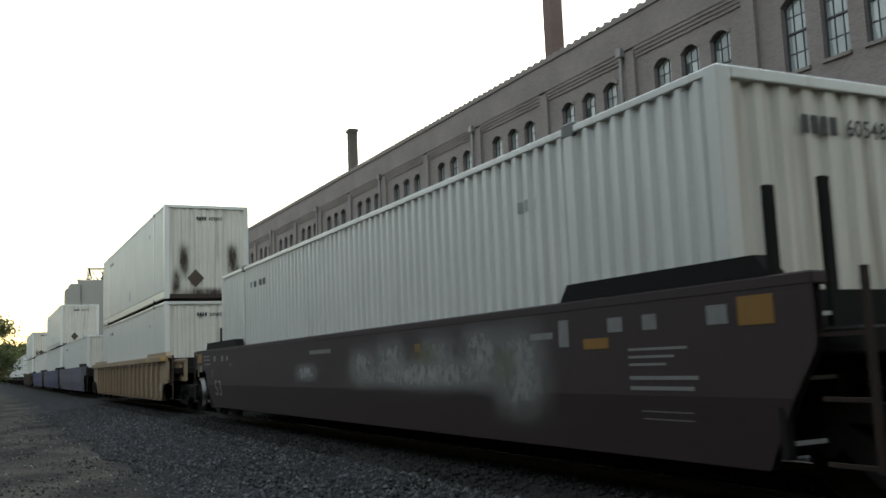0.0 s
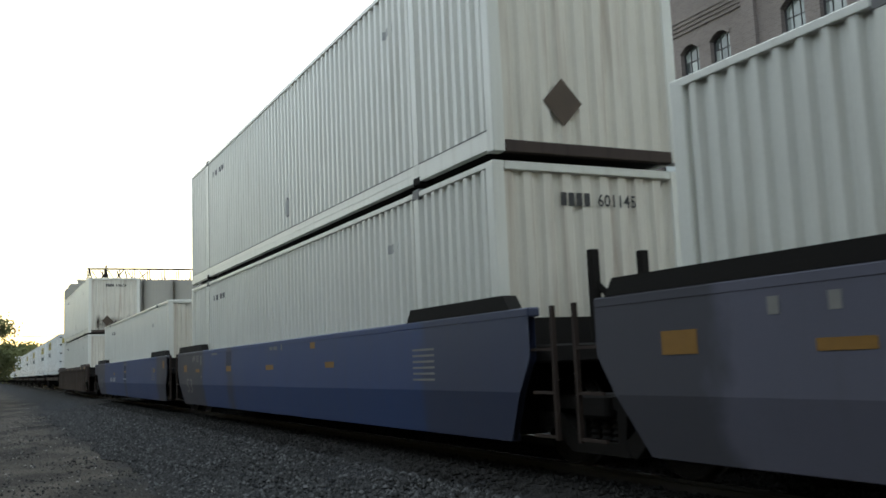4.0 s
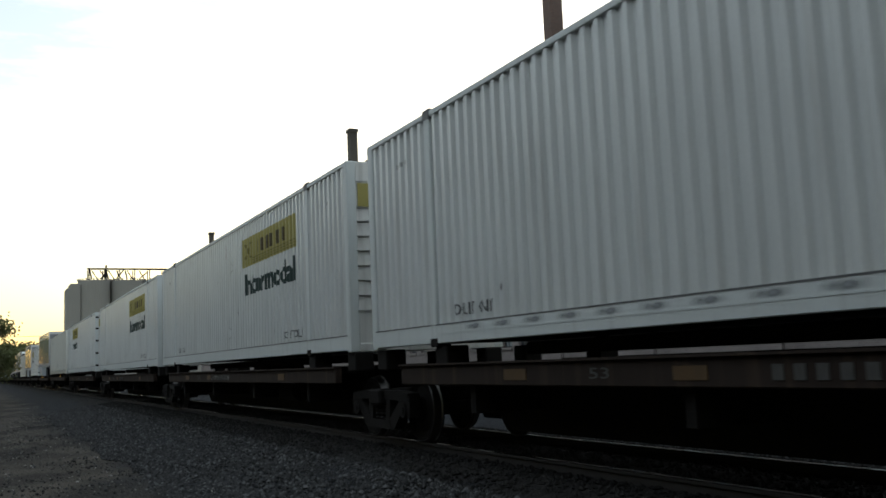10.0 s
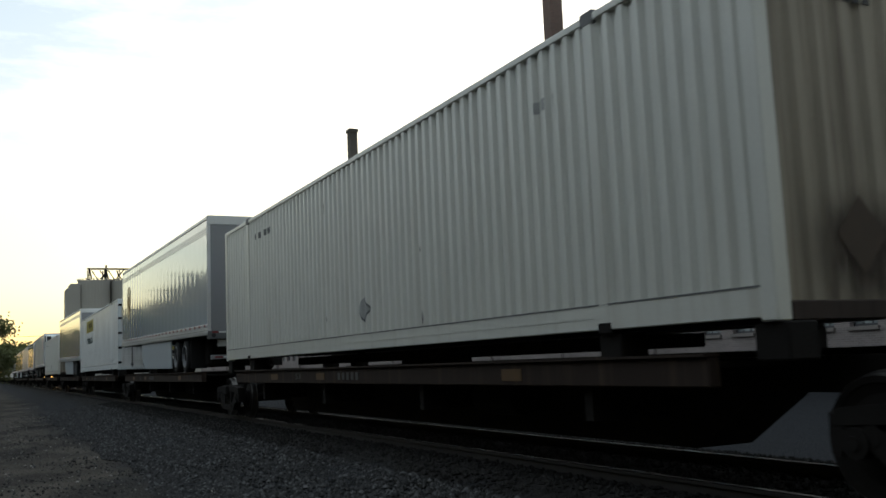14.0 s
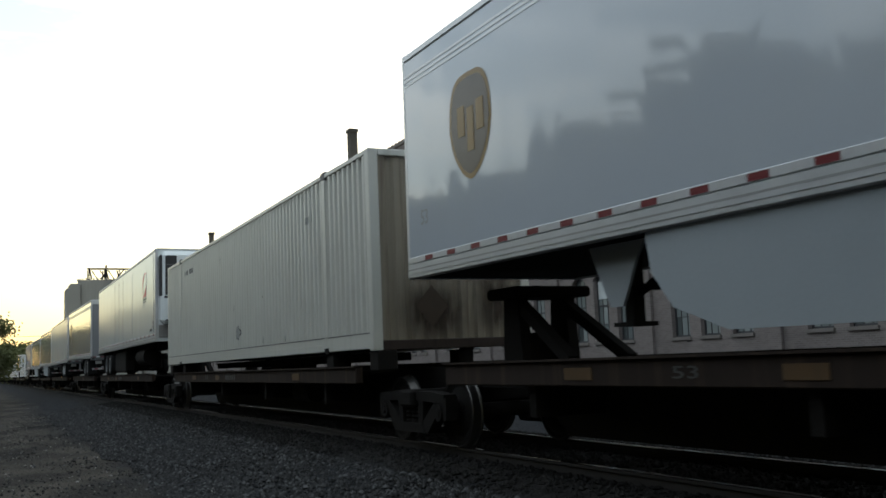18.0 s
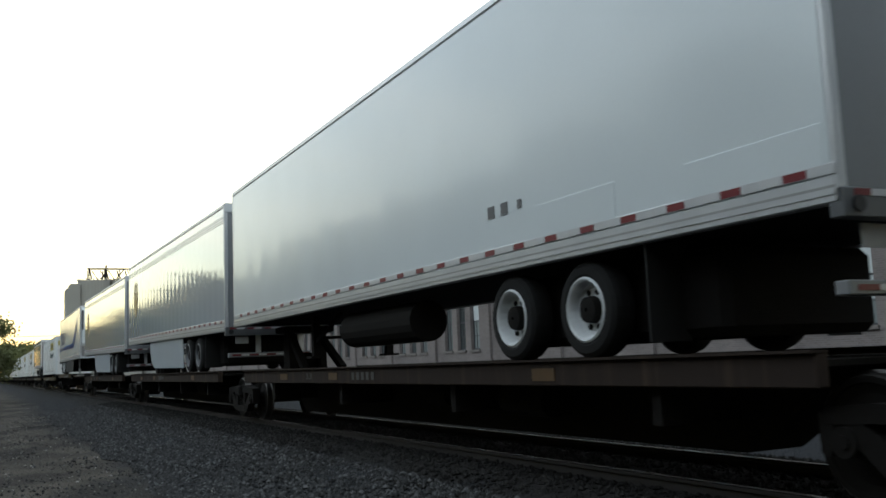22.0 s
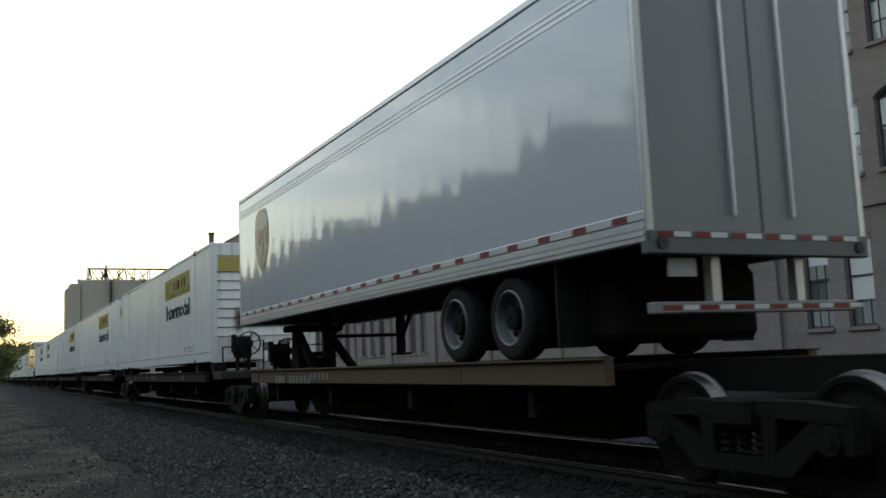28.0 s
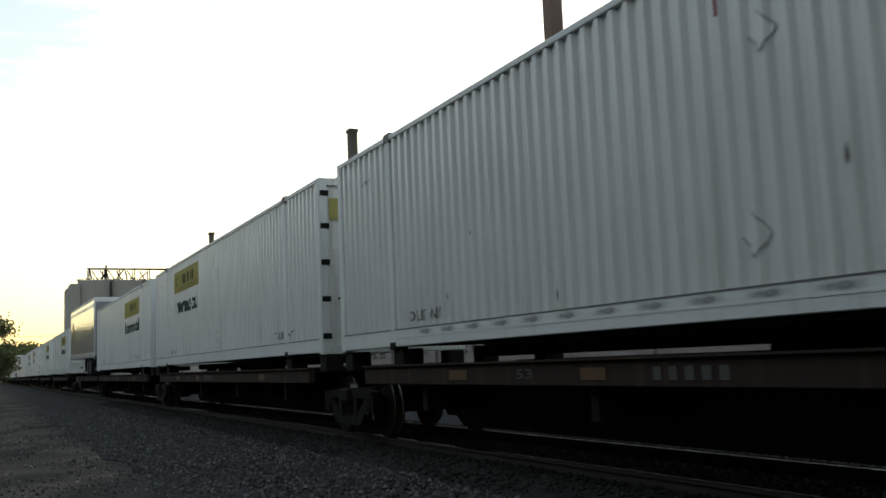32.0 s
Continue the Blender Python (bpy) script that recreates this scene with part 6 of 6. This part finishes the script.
side_bars(w1, "label_plate", [(0.78, 1.3, 0.5, 0.84)], M_SPRAY_LINE, -1.493)
side_bars(w1, "dark_label", [(0.81, 1.27, 0.62, 0.81), (0.81, 1.27, 0.53, 0.59), (12.05, 13.5, 0.83, 0.98)], M_NAVY_D, -1.4965)
side_bars(w1, "label_mark", [(12.1 + 0.13 * i, 12.19 + 0.13 * i, 0.86, 0.95) for i in range(5)] + [(13.08 + 0.13 * i, 13.17 + 0.13 * i, 0.86, 0.95) for i in range(3)], M_SPRAY_LINE, -1.5)
side_bars(w1, "placard", [(CL - 0.3, CL - 0.05, 0.75, 1.0), (-0.44, -0.2, 0.54, 0.78)], M_SPRAY_LINE, -1.493)
side_bars(w1, "stencil_mark", [(3.83, 4.36, 0.9, 1.0)], M_RED, -1.493)
set_down(tagged(w1, "tan ribbed well car with black number and yellow reflectors", "railcar", "cars of the train"), 28.77, 0)

blue = []
for u, k0, k1, tr, words in ((52.52, 1.9, 0.9, (-1.75, CL + 1.5), 0), (71.55, 0.9, 0.9, (CL + 1.65,), 1), (91.19, 0.9, 1.9, (CL + 1.75,), 2)):
    w = well_car((M_BLUE_A, M_BLUE_B, M_BLUE_C)[words], k0=k0, k1=k1, trucks=tr)
    side_bars(w, "reflector", ([(10.79, 11.2, 1.05, 1.15), (7.58, 8.06, 1.13, 1.2), (-0.5, -0.2, 1.2, 1.42), (1.1, 1.5, 1.1, 1.2)] if words == 2 else [(14.27, 14.72, 1.05, 1.13), (15.8, 16.2, 1.06, 1.24), (11.07, 11.5, 1.05, 1.16), (7.87, 8.38, 1.05, 1.14), (5.5, 5.75, 1.36, 1.46), (4.64, 5.05, 1.05, 1.14)]), M_ORANGE)
    side_bars(w, "stencil_mark", [(7.62, 7.84, 1.4, 1.46), (7.9, 8.1, 1.4, 1.46), (7.3, 7.38, 1.38, 1.48), (14.5, 14.6, 1.3, 1.42), (15.0, 15.1, 1.3, 1.42), (12.4, 12.9, 1.44, 1.47)], M_WHITE_MARK)
    if words == 1:
        side_bars(w, "patch", [(11.05, 11.48, 1.17, 1.46)], M_BLUE_D, lift=0.0015)
        side_bars(w, "stencil_mark", [(12.35, 12.9, 1.42, 1.45), (14.77, 15.0, 1.34, 1.45), (14.33, 14.62, 1.3, 1.33), (14.33, 14.62, 1.36, 1.39), (14.33, 14.62, 1.42, 1.45), (14.02, 14.16, 1.22, 1.44), (13.99, 14.11, 0.91, 0.96)], M_WHITE_MARK)
    if words:
        side_text(w, "53", 15.86, 0.54, 0.72, 0.36, M_WHITE_MARK)
        side_bars(w, "stencil_bar", [(1.2, 1.8, 0.86 + 0.07 * i, 0.885 + 0.07 * i) for i in range(6)], M_WHITE_MARK)
    if words == 2:
        side_bars(w, "reporting_mark", [(11.68 + 0.17 * i, 11.78 + 0.17 * i, 0.8, 0.95) for i in range(4)] + [(10.64 + 0.2 * i, 10.77 + 0.2 * i, 0.8, 0.95) for i in range(4)] + [(8.0, 8.28, 0.87, 0.92), (7.57, 7.9, 0.87, 0.92)], M_SPRAY_LINE)
        side_bars(w, "patch", [(7.6, 8.1, 0.78, 1.1), (7.6, 8.1, 1.2, 1.38)], M_BLUE_D, lift=0.0015)
    set_down(tagged(w, "blue well car unit with orange reflectors and sooty panels", "railcar", "cars of the train"), u, 0)

w5 = well_car(M_RUST, ribs=(-0.62, 1.003), rib_skin=M_RIB, k0=1.9, k1=1.5, trucks=(-1.75, CL + 1.7))
brake_stand(w5, -1.7, 1.05, -0.25)
for x in (-0.1, 0.24):
    part("end_post", B(x - 0.045, x + 0.045, -1.05, -0.95, 1.2, 2.45, 0.01), M_UNDER, w5)
side_bars(w5, "reflector", [(-1.45, -0.9, 1.41, 1.52), (0.75, 1.2, 1.41, 1.5), (6.0, 6.38, 1.41, 1.5), (8.87, 9.33, 1.41, 1.5)], M_ORANGE, -1.58)
set_down(tagged(w5, "red-brown ribbed well car with dirty steel sides", "railcar", "cars of the train"), 114.9, 0)

for u, z, number, spots in ((5.06, 0.32, "605481", ()), (28.77, 0.32, "601803", ()), (28.72, 3.30, "603803", ((-0.72, 0.55, 1.75, 0.15), (-0.72, 0.9, 1.5, 0.1), (0.78, 0.55, 1.75, 0.17), (0.8, 0.9, 1.5, 0.12), (0.0, 0.0, 0.25, 0.8), (-0.95, 0.0, 0.9, 0.12), (0.95, 0.0, 1.1, 0.12))),
                            (52.52, 0.32, "602127", ()), (71.55, 0.32, "601145", ()), (71.5, 3.30, "604127", ()), (91.19, 0.32, "601864", ((0.85, 0.3, 2.3, 0.1), (0.0, 0.1, 1.0, 0.7))),
                            (114.85, 0.32, "605499", ((-0.75, 0.15, 1.0, 0.06),)), (114.8, 3.30, "604656", ((0.0, 0.05, 0.75, 0.8), (-0.8, 0.1, 0.9, 0.1), (0.75, 0.1, 0.9, 0.12)))):
    c = cream_container(number)
    if spots:
        soot(c, spots)
    if z > 1:
        bm = bmesh.new()
        bm.faces.new([bm.verts.new(p) for p in ((-0.62, 0.018, 0.62), (-0.36, 0.018, 0.90), (-0.1, 0.018, 0.62), (-0.36, 0.018, 0.34))])
        part("placard", bm, M_SOOT, c)
        diamond(c, 7.6, 0.66)
    set_down(c, u, z)

# plain cream containers among the white ones
plain = cream_container("", M_END_RUST_SHADE)
soot(plain, ((-0.3, 0.1, 0.9, 0.5), (0.7, 0.1, 1.2, 0.3)))
bm = bmesh.new()
bm.faces.new([bm.verts.new(p) for p in ((-0.62, 0.018, 0.62), (-0.36, 0.018, 0.92), (-0.1, 0.018, 0.62), (-0.36, 0.018, 0.32))])
part("placard", bm, M_SOOT, plain)
diamond(plain, 7.74, 0.6, 0.2)
PROTOS.append(plain)

SHINY = {}


def shiny_trailer(length, top, skirt):
    key = (length, top, skirt)
    if key not in SHINY:
        t = trailer("box_trailer", length, M_TRAILER, True, top=top, skirt=M_SKIRT if skirt else None, axles=(3.3, 4.62) if skirt else (2.42, 3.67))
        tagged(t, "glossy silver-grey box trailer with a brown and gold emblem", "trailer", "trailers on the train")
        SHINY[key] = t
        PROTOS.append(t)
        return t
    return copy_thing(SHINY[key], Matrix())


def plain_white():
    t = trailer("box_trailer", 16.05, M_TRAILER_W, True, top=3.93, axles=(2.97, 4.3), rim=M_RIM, band=False, shield=False, tank=True)
    part("side_mark", bars([(4.42, 4.56, 1.53, 1.66), (4.14, 4.28, 1.53, 1.66), (3.86, 3.94, 1.55, 1.64)]), M_GREY_MARK, t).location.x = -HX - 0.004
    for a, b, z1 in ((0.1, 1.44, 1.48), (2.32, 3.6, 1.52)):
        part("repair_panel", B(-HX - 0.006, -HX, a, b, 1.16, z1, 0.003), M_TRAILER_W, t)
    return tagged(t, "glossy white box trailer with white wheel rims", "trailer", "trailers on the train")


def reefer(words):
    t = trailer("refrigerated_trailer", 15.7 if words else 16.27, M_REEFER, False, top=3.8 if words else 4.0, low=0.83 if words else 1.02, rim=M_RIM if words else M_UNDER, band=False, shield=False, skirt=M_SKIRT_D if words else None, skirt_gap=1.45, tape=0.9, axles=(2.5, 3.75))
    cooling_unit(t, 3.72 if words else 3.92, 0.83 if words else 1.02, 0.57 if words else 0.42)
    if words:
        x = -HX - 0.005
        for i in range(6):
            bm = bmesh.new()
            y = 14.52 - 0.565 * i
            bm.faces.new([bm.verts.new((0, y + dy, z)) for dy, z in ((0, 2.0), (-0.19, 2.82), (-0.62, 2.82), (-0.43, 2.0))])
            part("name_mark", bm, M_SLATE, t).location.x = x
        part("lettering", text_mesh("INTERMODAL", 14.24, 1.59, 2.5, 0.25, 0.0), M_NAVY, t).location.x = x
        part("stripe", bars([(14.32, 15.62, 1.57, 1.84)]), M_NAVY, t).location.x = x
        for nm, m2, a, b in (("blue_stripe", M_SKYBLUE, 0.15, 0.28), ("navy_stripe", M_NAVY, 0.0, 0.15)):
            bm = bmesh.new()
            pts = [(11.65, 1.57), (5.2, 1.57)]
            for (y0, z0), (y1, z1) in zip(pts, pts[1:]):
                bm.faces.new([bm.verts.new(p) for p in ((0, y0, z0 + a), (0, y0, z0 + b), (0, y1, z1 + b), (0, y1, z1 + a))])
            part(nm, bm, m2, t).location.x = x
        low_edge = [(5.2, 1.57), (4.65, 1.545), (4.26, 1.58), (3.9, 1.69), (3.3, 1.97), (2.76, 2.2), (2.2, 2.5), (1.56, 2.88)]
        mid_edge = [(5.2, 1.72), (4.75, 1.73), (4.4, 1.79), (4.05, 1.92), (3.5, 2.19), (2.9, 2.48), (2.35, 2.78), (1.72, 3.05)]
        top_edge = [(5.2, 1.85), (4.9, 1.9), (4.55, 2.03), (4.2, 2.17), (3.6, 2.42), (3.1, 2.64), (2.65, 2.87), (2.2, 3.27)]
        for nm, m2, e0, e1 in (("navy_sweep", M_NAVY, low_edge, mid_edge), ("blue_sweep", M_SKYBLUE, mid_edge, top_edge)):
            bm = bmesh.new()
            p, q = [[bm.verts.new((0, y, z)) for y, z in e] for e in (e0, e1)]
            for i in range(len(p) - 1):
                bm.faces.new((p[i], p[i + 1], q[i + 1], q[i]))
            part(nm, bm, m2, t).location.x = x
        side_bars(t, "small_print", [(2.9 + 0.16 * i, 3.02 + 0.16 * i, 1.165, 1.215) for i in range(7)] + [(2.1 + 0.16 * i, 2.22 + 0.16 * i, 1.165, 1.215) for i in range(3)], M_GREY_MARK, x)
        bm = prism(bmesh.new(), [(4.09, 0.83), (3.14, 0.83), (3.14, 0.72), (3.46, 0.27), (3.6, 0.27), (4.09, 0.72)], -1.02, -0.98)
        part("gear_bracket", bm, M_TDOOR, t, "grey landing gear bracket")
        part("gear_leg", B(-1.06, -0.92, 3.44, 3.6, -0.02, 0.3, 0.015), M_TDOOR, t)
        # Added block that keeps the dark space under the nose black.
        part("underbody", B(-0.35, 0.7, 1.9, 6.2, 0.22, 0.85, 0.06), M_UNDER, t, "black block added to close the dark space below the floor")
        part("number_mark", bars([(0.1, 0.28, 2.55 + 0.13 * i, 2.63 + 0.13 * i) for i in range(8)]), M_GREY_MARK, t).location.x = x
    else:
        for y, w in ((0.36, 0.03), (5.2, 0.012), (7.69, 0.022), (8.9, 0.02), (10.19, 0.018)):
            part("side_seam", bars([(y, y + w, 1.29, 3.85)]), M_HOLDER if 1 < y < 6 else M_GREY_MARK, t).location.x = -HX - 0.002
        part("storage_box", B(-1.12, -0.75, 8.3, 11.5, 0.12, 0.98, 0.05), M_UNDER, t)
        part("fuel_tank", cyl(bmesh.new(), (-0.85, 4.5, 0.62), "y", 0.3, 1.9, 20), M_UNDER, t)
        x = -HX - 0.004
        em = part("side_emblem", bars([(1.8, 2.63, 2.6, 3.42)]), M_REEFER, t, "red and white square emblem")
        em.location.x = x
        for pts in (((2.63, 2.72), (2.63, 3.2), (2.2, 3.42), (2.05, 3.42), (2.35, 3.18), (2.5, 2.95)), ((2.63, 2.6), (1.8, 2.6), (1.8, 3.0), (2.05, 2.85), (2.3, 2.74)), ((1.8, 3.42), (1.8, 3.28), (2.05, 3.42))):
            bm = bmesh.new()
            bm.faces.new([bm.verts.new((0, y, z)) for y, z in pts])
            part("emblem_field", bm, M_LOGO_RED, em).location.x = -0.004
        side_bars(t, "emblem_line", [(1.8, 2.6, 2.49, 2.55), (1.85, 2.5, 2.41, 2.45)], M_GREY_MARK, x)
        side_bars(t, "number_mark", [(0.72 + 0.09 * i, 0.78 + 0.09 * i, 1.38, 1.46) for i in range(5)] + [(0.38, 0.5, 1.57, 1.69), (0.38, 0.62, 1.49, 1.53)], M_GREY_MARK, x)
    return tagged(t, "white refrigerated trailer with a cooling unit on its nose", "trailer", "trailers on the train")


# (start, end, kind): J white container, D the same with doors leading, P plain, U/V/S silver trailers, W white trailer, R/M refrigerated
RUN = [(135.47, 151.5, "D"), (152.83, 168.9, "J"), (169.84, 185.8, "J"), (186.98, 203.0, "J"), (205.3, 221.2, "D"), (223.63, 239.75, "P"),
       (241.7, 257.28, "V"), (258.77, 274.7, "D"), (275.4, 291.3, "U"), (292.64, 308.6, "P"), (311.03, 327.3, "R"), (331.12, 344.85, "S"),
       (345.9, 361.95, "W"), (362.77, 378.5, "V"), (379.45, 395.55, "U"), (398.2, 413.75, "M"), (418.37, 434.5, "J"), (438.9, 452.45, "T"),
       (455.24, 471.2, "J"), (473.35, 489.3, "J"), (490.31, 506.4, "J"), (507.36, 523.6, "D"), (524.5, 540.5, "J"), (542.1, 555.5, "S")]
u = 557.5
for k in "JJDJPJUJJVJJDJJ":
    RUN.append((u, u + 16.1, k))
    u += 17.7
used = set()
spot_src = None


def spots_on(load, seed):
    """Small rust spots and knocks on the raised ribs of a container's side."""
    global spot_src
    rng = random.Random(100 + seed)
    for k in range(rng.randint(2, 4)):
        y = math.floor(rng.uniform(1.2, CL - 1.5) / PERIOD) * PERIOD + 0.19 * PERIOD
        z = rng.choice((rng.uniform(0.32, 0.6), rng.uniform(0.32, 0.6), rng.uniform(0.6, 2.6)))
        if spot_src is None:
            bm = bmesh.new()
            bm.faces.new([bm.verts.new((0, p, q)) for p, q in ((0.042, -0.09), (-0.042, -0.09), (-0.042, 0.09), (0.042, 0.09))])
            spot_src = ob = part("rust_spot", bm, M_SPOT, load)
        else:
            ob = same("rust_spot", spot_src, load)
        ob.matrix_basis = pose(-HX + 0.008, y, z) @ Matrix.Diagonal((1, rng.uniform(0.5, 0.9), rng.uniform(0.4, 1.5), 1))


def rail_patches_on(load):
    """Soft grey patches along the bottom rail, one below each floor bearer."""
    src = None
    for k in range(18):
        if src is None:
            bm = bmesh.new()
            bm.faces.new([bm.verts.new((0, p, q)) for p, q in ((0.25, -0.045), (-0.25, -0.045), (-0.25, 0.045), (0.25, 0.045))])
            src = ob = part("rail_scuff", bm, M_RAIL_PATCH, load)
        else:
            ob = same("rail_scuff", src, load)
        ob.matrix_basis = pose(-HX - 0.006, 2.6 + 0.62 * k, 0.195)


back = 132.3
for i, (a, b, k) in enumerate(RUN):
    gap = a - back
    L = b - a
    if k in "JDP":
        src = {"J": JB[False], "D": JB[True], "P": plain}[k]
        load = src if k not in used else copy_thing(src, Matrix())
        used.add(k)
        if k == "P":
            tagged(load, "plain cream corrugated container with a rust-stained end", "container", "containers on the train")
        if 455 < a < 456:
            soot(load, ((-0.65, 0.7, 1.3, 0.1), (0.88, 0.45, 1.65, 0.1), (0.88, 0.5, 1.5, 0.08)))
        if 135 < a < 136:
            soot(load, ((-0.66, 1.1, 1.95, 0.12), (-0.66, 1.2, 1.6, 0.1)))
        if 169 < a < 171:
            soot(load, ((-0.8, 0.5, 1.9, 0.09), (-0.45, 0.6, 2.05, 0.14), (-0.1, 0.7, 1.7, 0.1)))
        spots_on(load, i)
        if 489 < a < 491:
            rail_patches_on(load)
        set_down(load, a, 1.262)
    elif k in "UVST":
        L2, top, sk = {"U": (16.0, 3.88, True), "V": (15.6, 3.88, True), "S": (13.72, 3.93, False), "T": (13.55, 3.65, False)}[k]
        set_down(shiny_trailer(L2, top, sk), a, 1.045 if k == "T" else 1.0, 0.0 if k == "T" else 0.7)
    else:
        set_down({"W": plain_white, "R": lambda: reefer(False), "M": lambda: reefer(True)}[k](), a, 1.235 if k == "M" else 1.045)
    two = gap > 3.2 and i > 0
    hitch = {"R": 0.95, "M": 0.95}.get(k, L - 0.95) if k not in "JDP" else None
    car = spine_unit(L, min(gap, 3.0) if i else 1.2, deck=M_DECK_Y if k == "M" or 416 < a < 420 or 437 < a < 440 else M_DECK, hitch=hitch,
                     trucks=[-gap / 2 - 1.6] if two and k == "S" else [-gap / 2 + 1.6, -gap / 2 - 1.6] if two else ([0.0] if i == 0 else None),
                     dz=0.19 if k == "M" else 0.0, reach={"M": (7.5, 16.4), "S": (-1.9, L - 4.0), "W": (0.3, L - 0.9)}.get(k), sill=M_SILL if k == "M" else M_UNDER, posts=k in "JDP", words=169 < a < 171, brake=-0.75 if i == 0 else -0.42 if 455 < a < 456 else None)
    if 438 < a < 440:
        brake_stand(car, L + 0.25, 0.8, -0.3)
    if 379 < a < 380:
        brake_stand(car, L + 0.25, 1.0, 0.35)
    set_down(car, a, 0)
    back = b

rail_patches_on(JB[False])

# ---- ties, the nearest as pieces of their own ----
tie_src = part("tie", B(-1.3, 1.3, -0.115, 0.115, -0.30, -0.165, 0.012), M_TIE, track)
tie_src.location = (0, 1.0, 0)
rng5 = random.Random(9)
for i in range(1, 190):
    same("tie", tie_src, track, pose(rng5.uniform(-0.04, 0.04), 1.0 + 0.53 * i, rng5.uniform(-0.008, 0.008), 0, 0, rng5.uniform(-0.8, 0.8)))
bm = bmesh.new()
for i in range(190, 420):
    box(bm, -1.3, 1.3, 0.885 + 0.53 * i, 1.115 + 0.53 * i, -0.30, -0.165)
tagged(part("far_ties", bm, M_TIE, track), kind="stuff")

# the source truck was only a pattern for the cars' own
for o in list(TRUCK.children) + [TRUCK]:
    bpy.data.objects.remove(o)


def motions():
    """The train rolls by; every wheelset turns with it."""
    for thing, u, z, tilt in MOVERS:
        walk(thing, [(t, pose(TRACK_X, u - run(t), z, tilt)) for t in range(0, 33, 2)])
    wheels = [o for o in bpy.data.objects if o.name.split(".")[0] == "wheelset"]
    lead = {}
    for o in wheels:
        y = round(o.location.y, 2)
        if y in lead:
            src = lead[y].animation_data
            o.rotation_mode = "QUATERNION"
            o.animation_data_create()
            o.animation_data.action = src.action
            o.animation_data.action_slot = src.action_slot
        else:
            walk(o, [(k / 30.0, pose(0, y, 0.44, math.degrees(run(k / 30.0) / 0.44))) for k in range(0, 961)])
            lead[y] = o


motions()
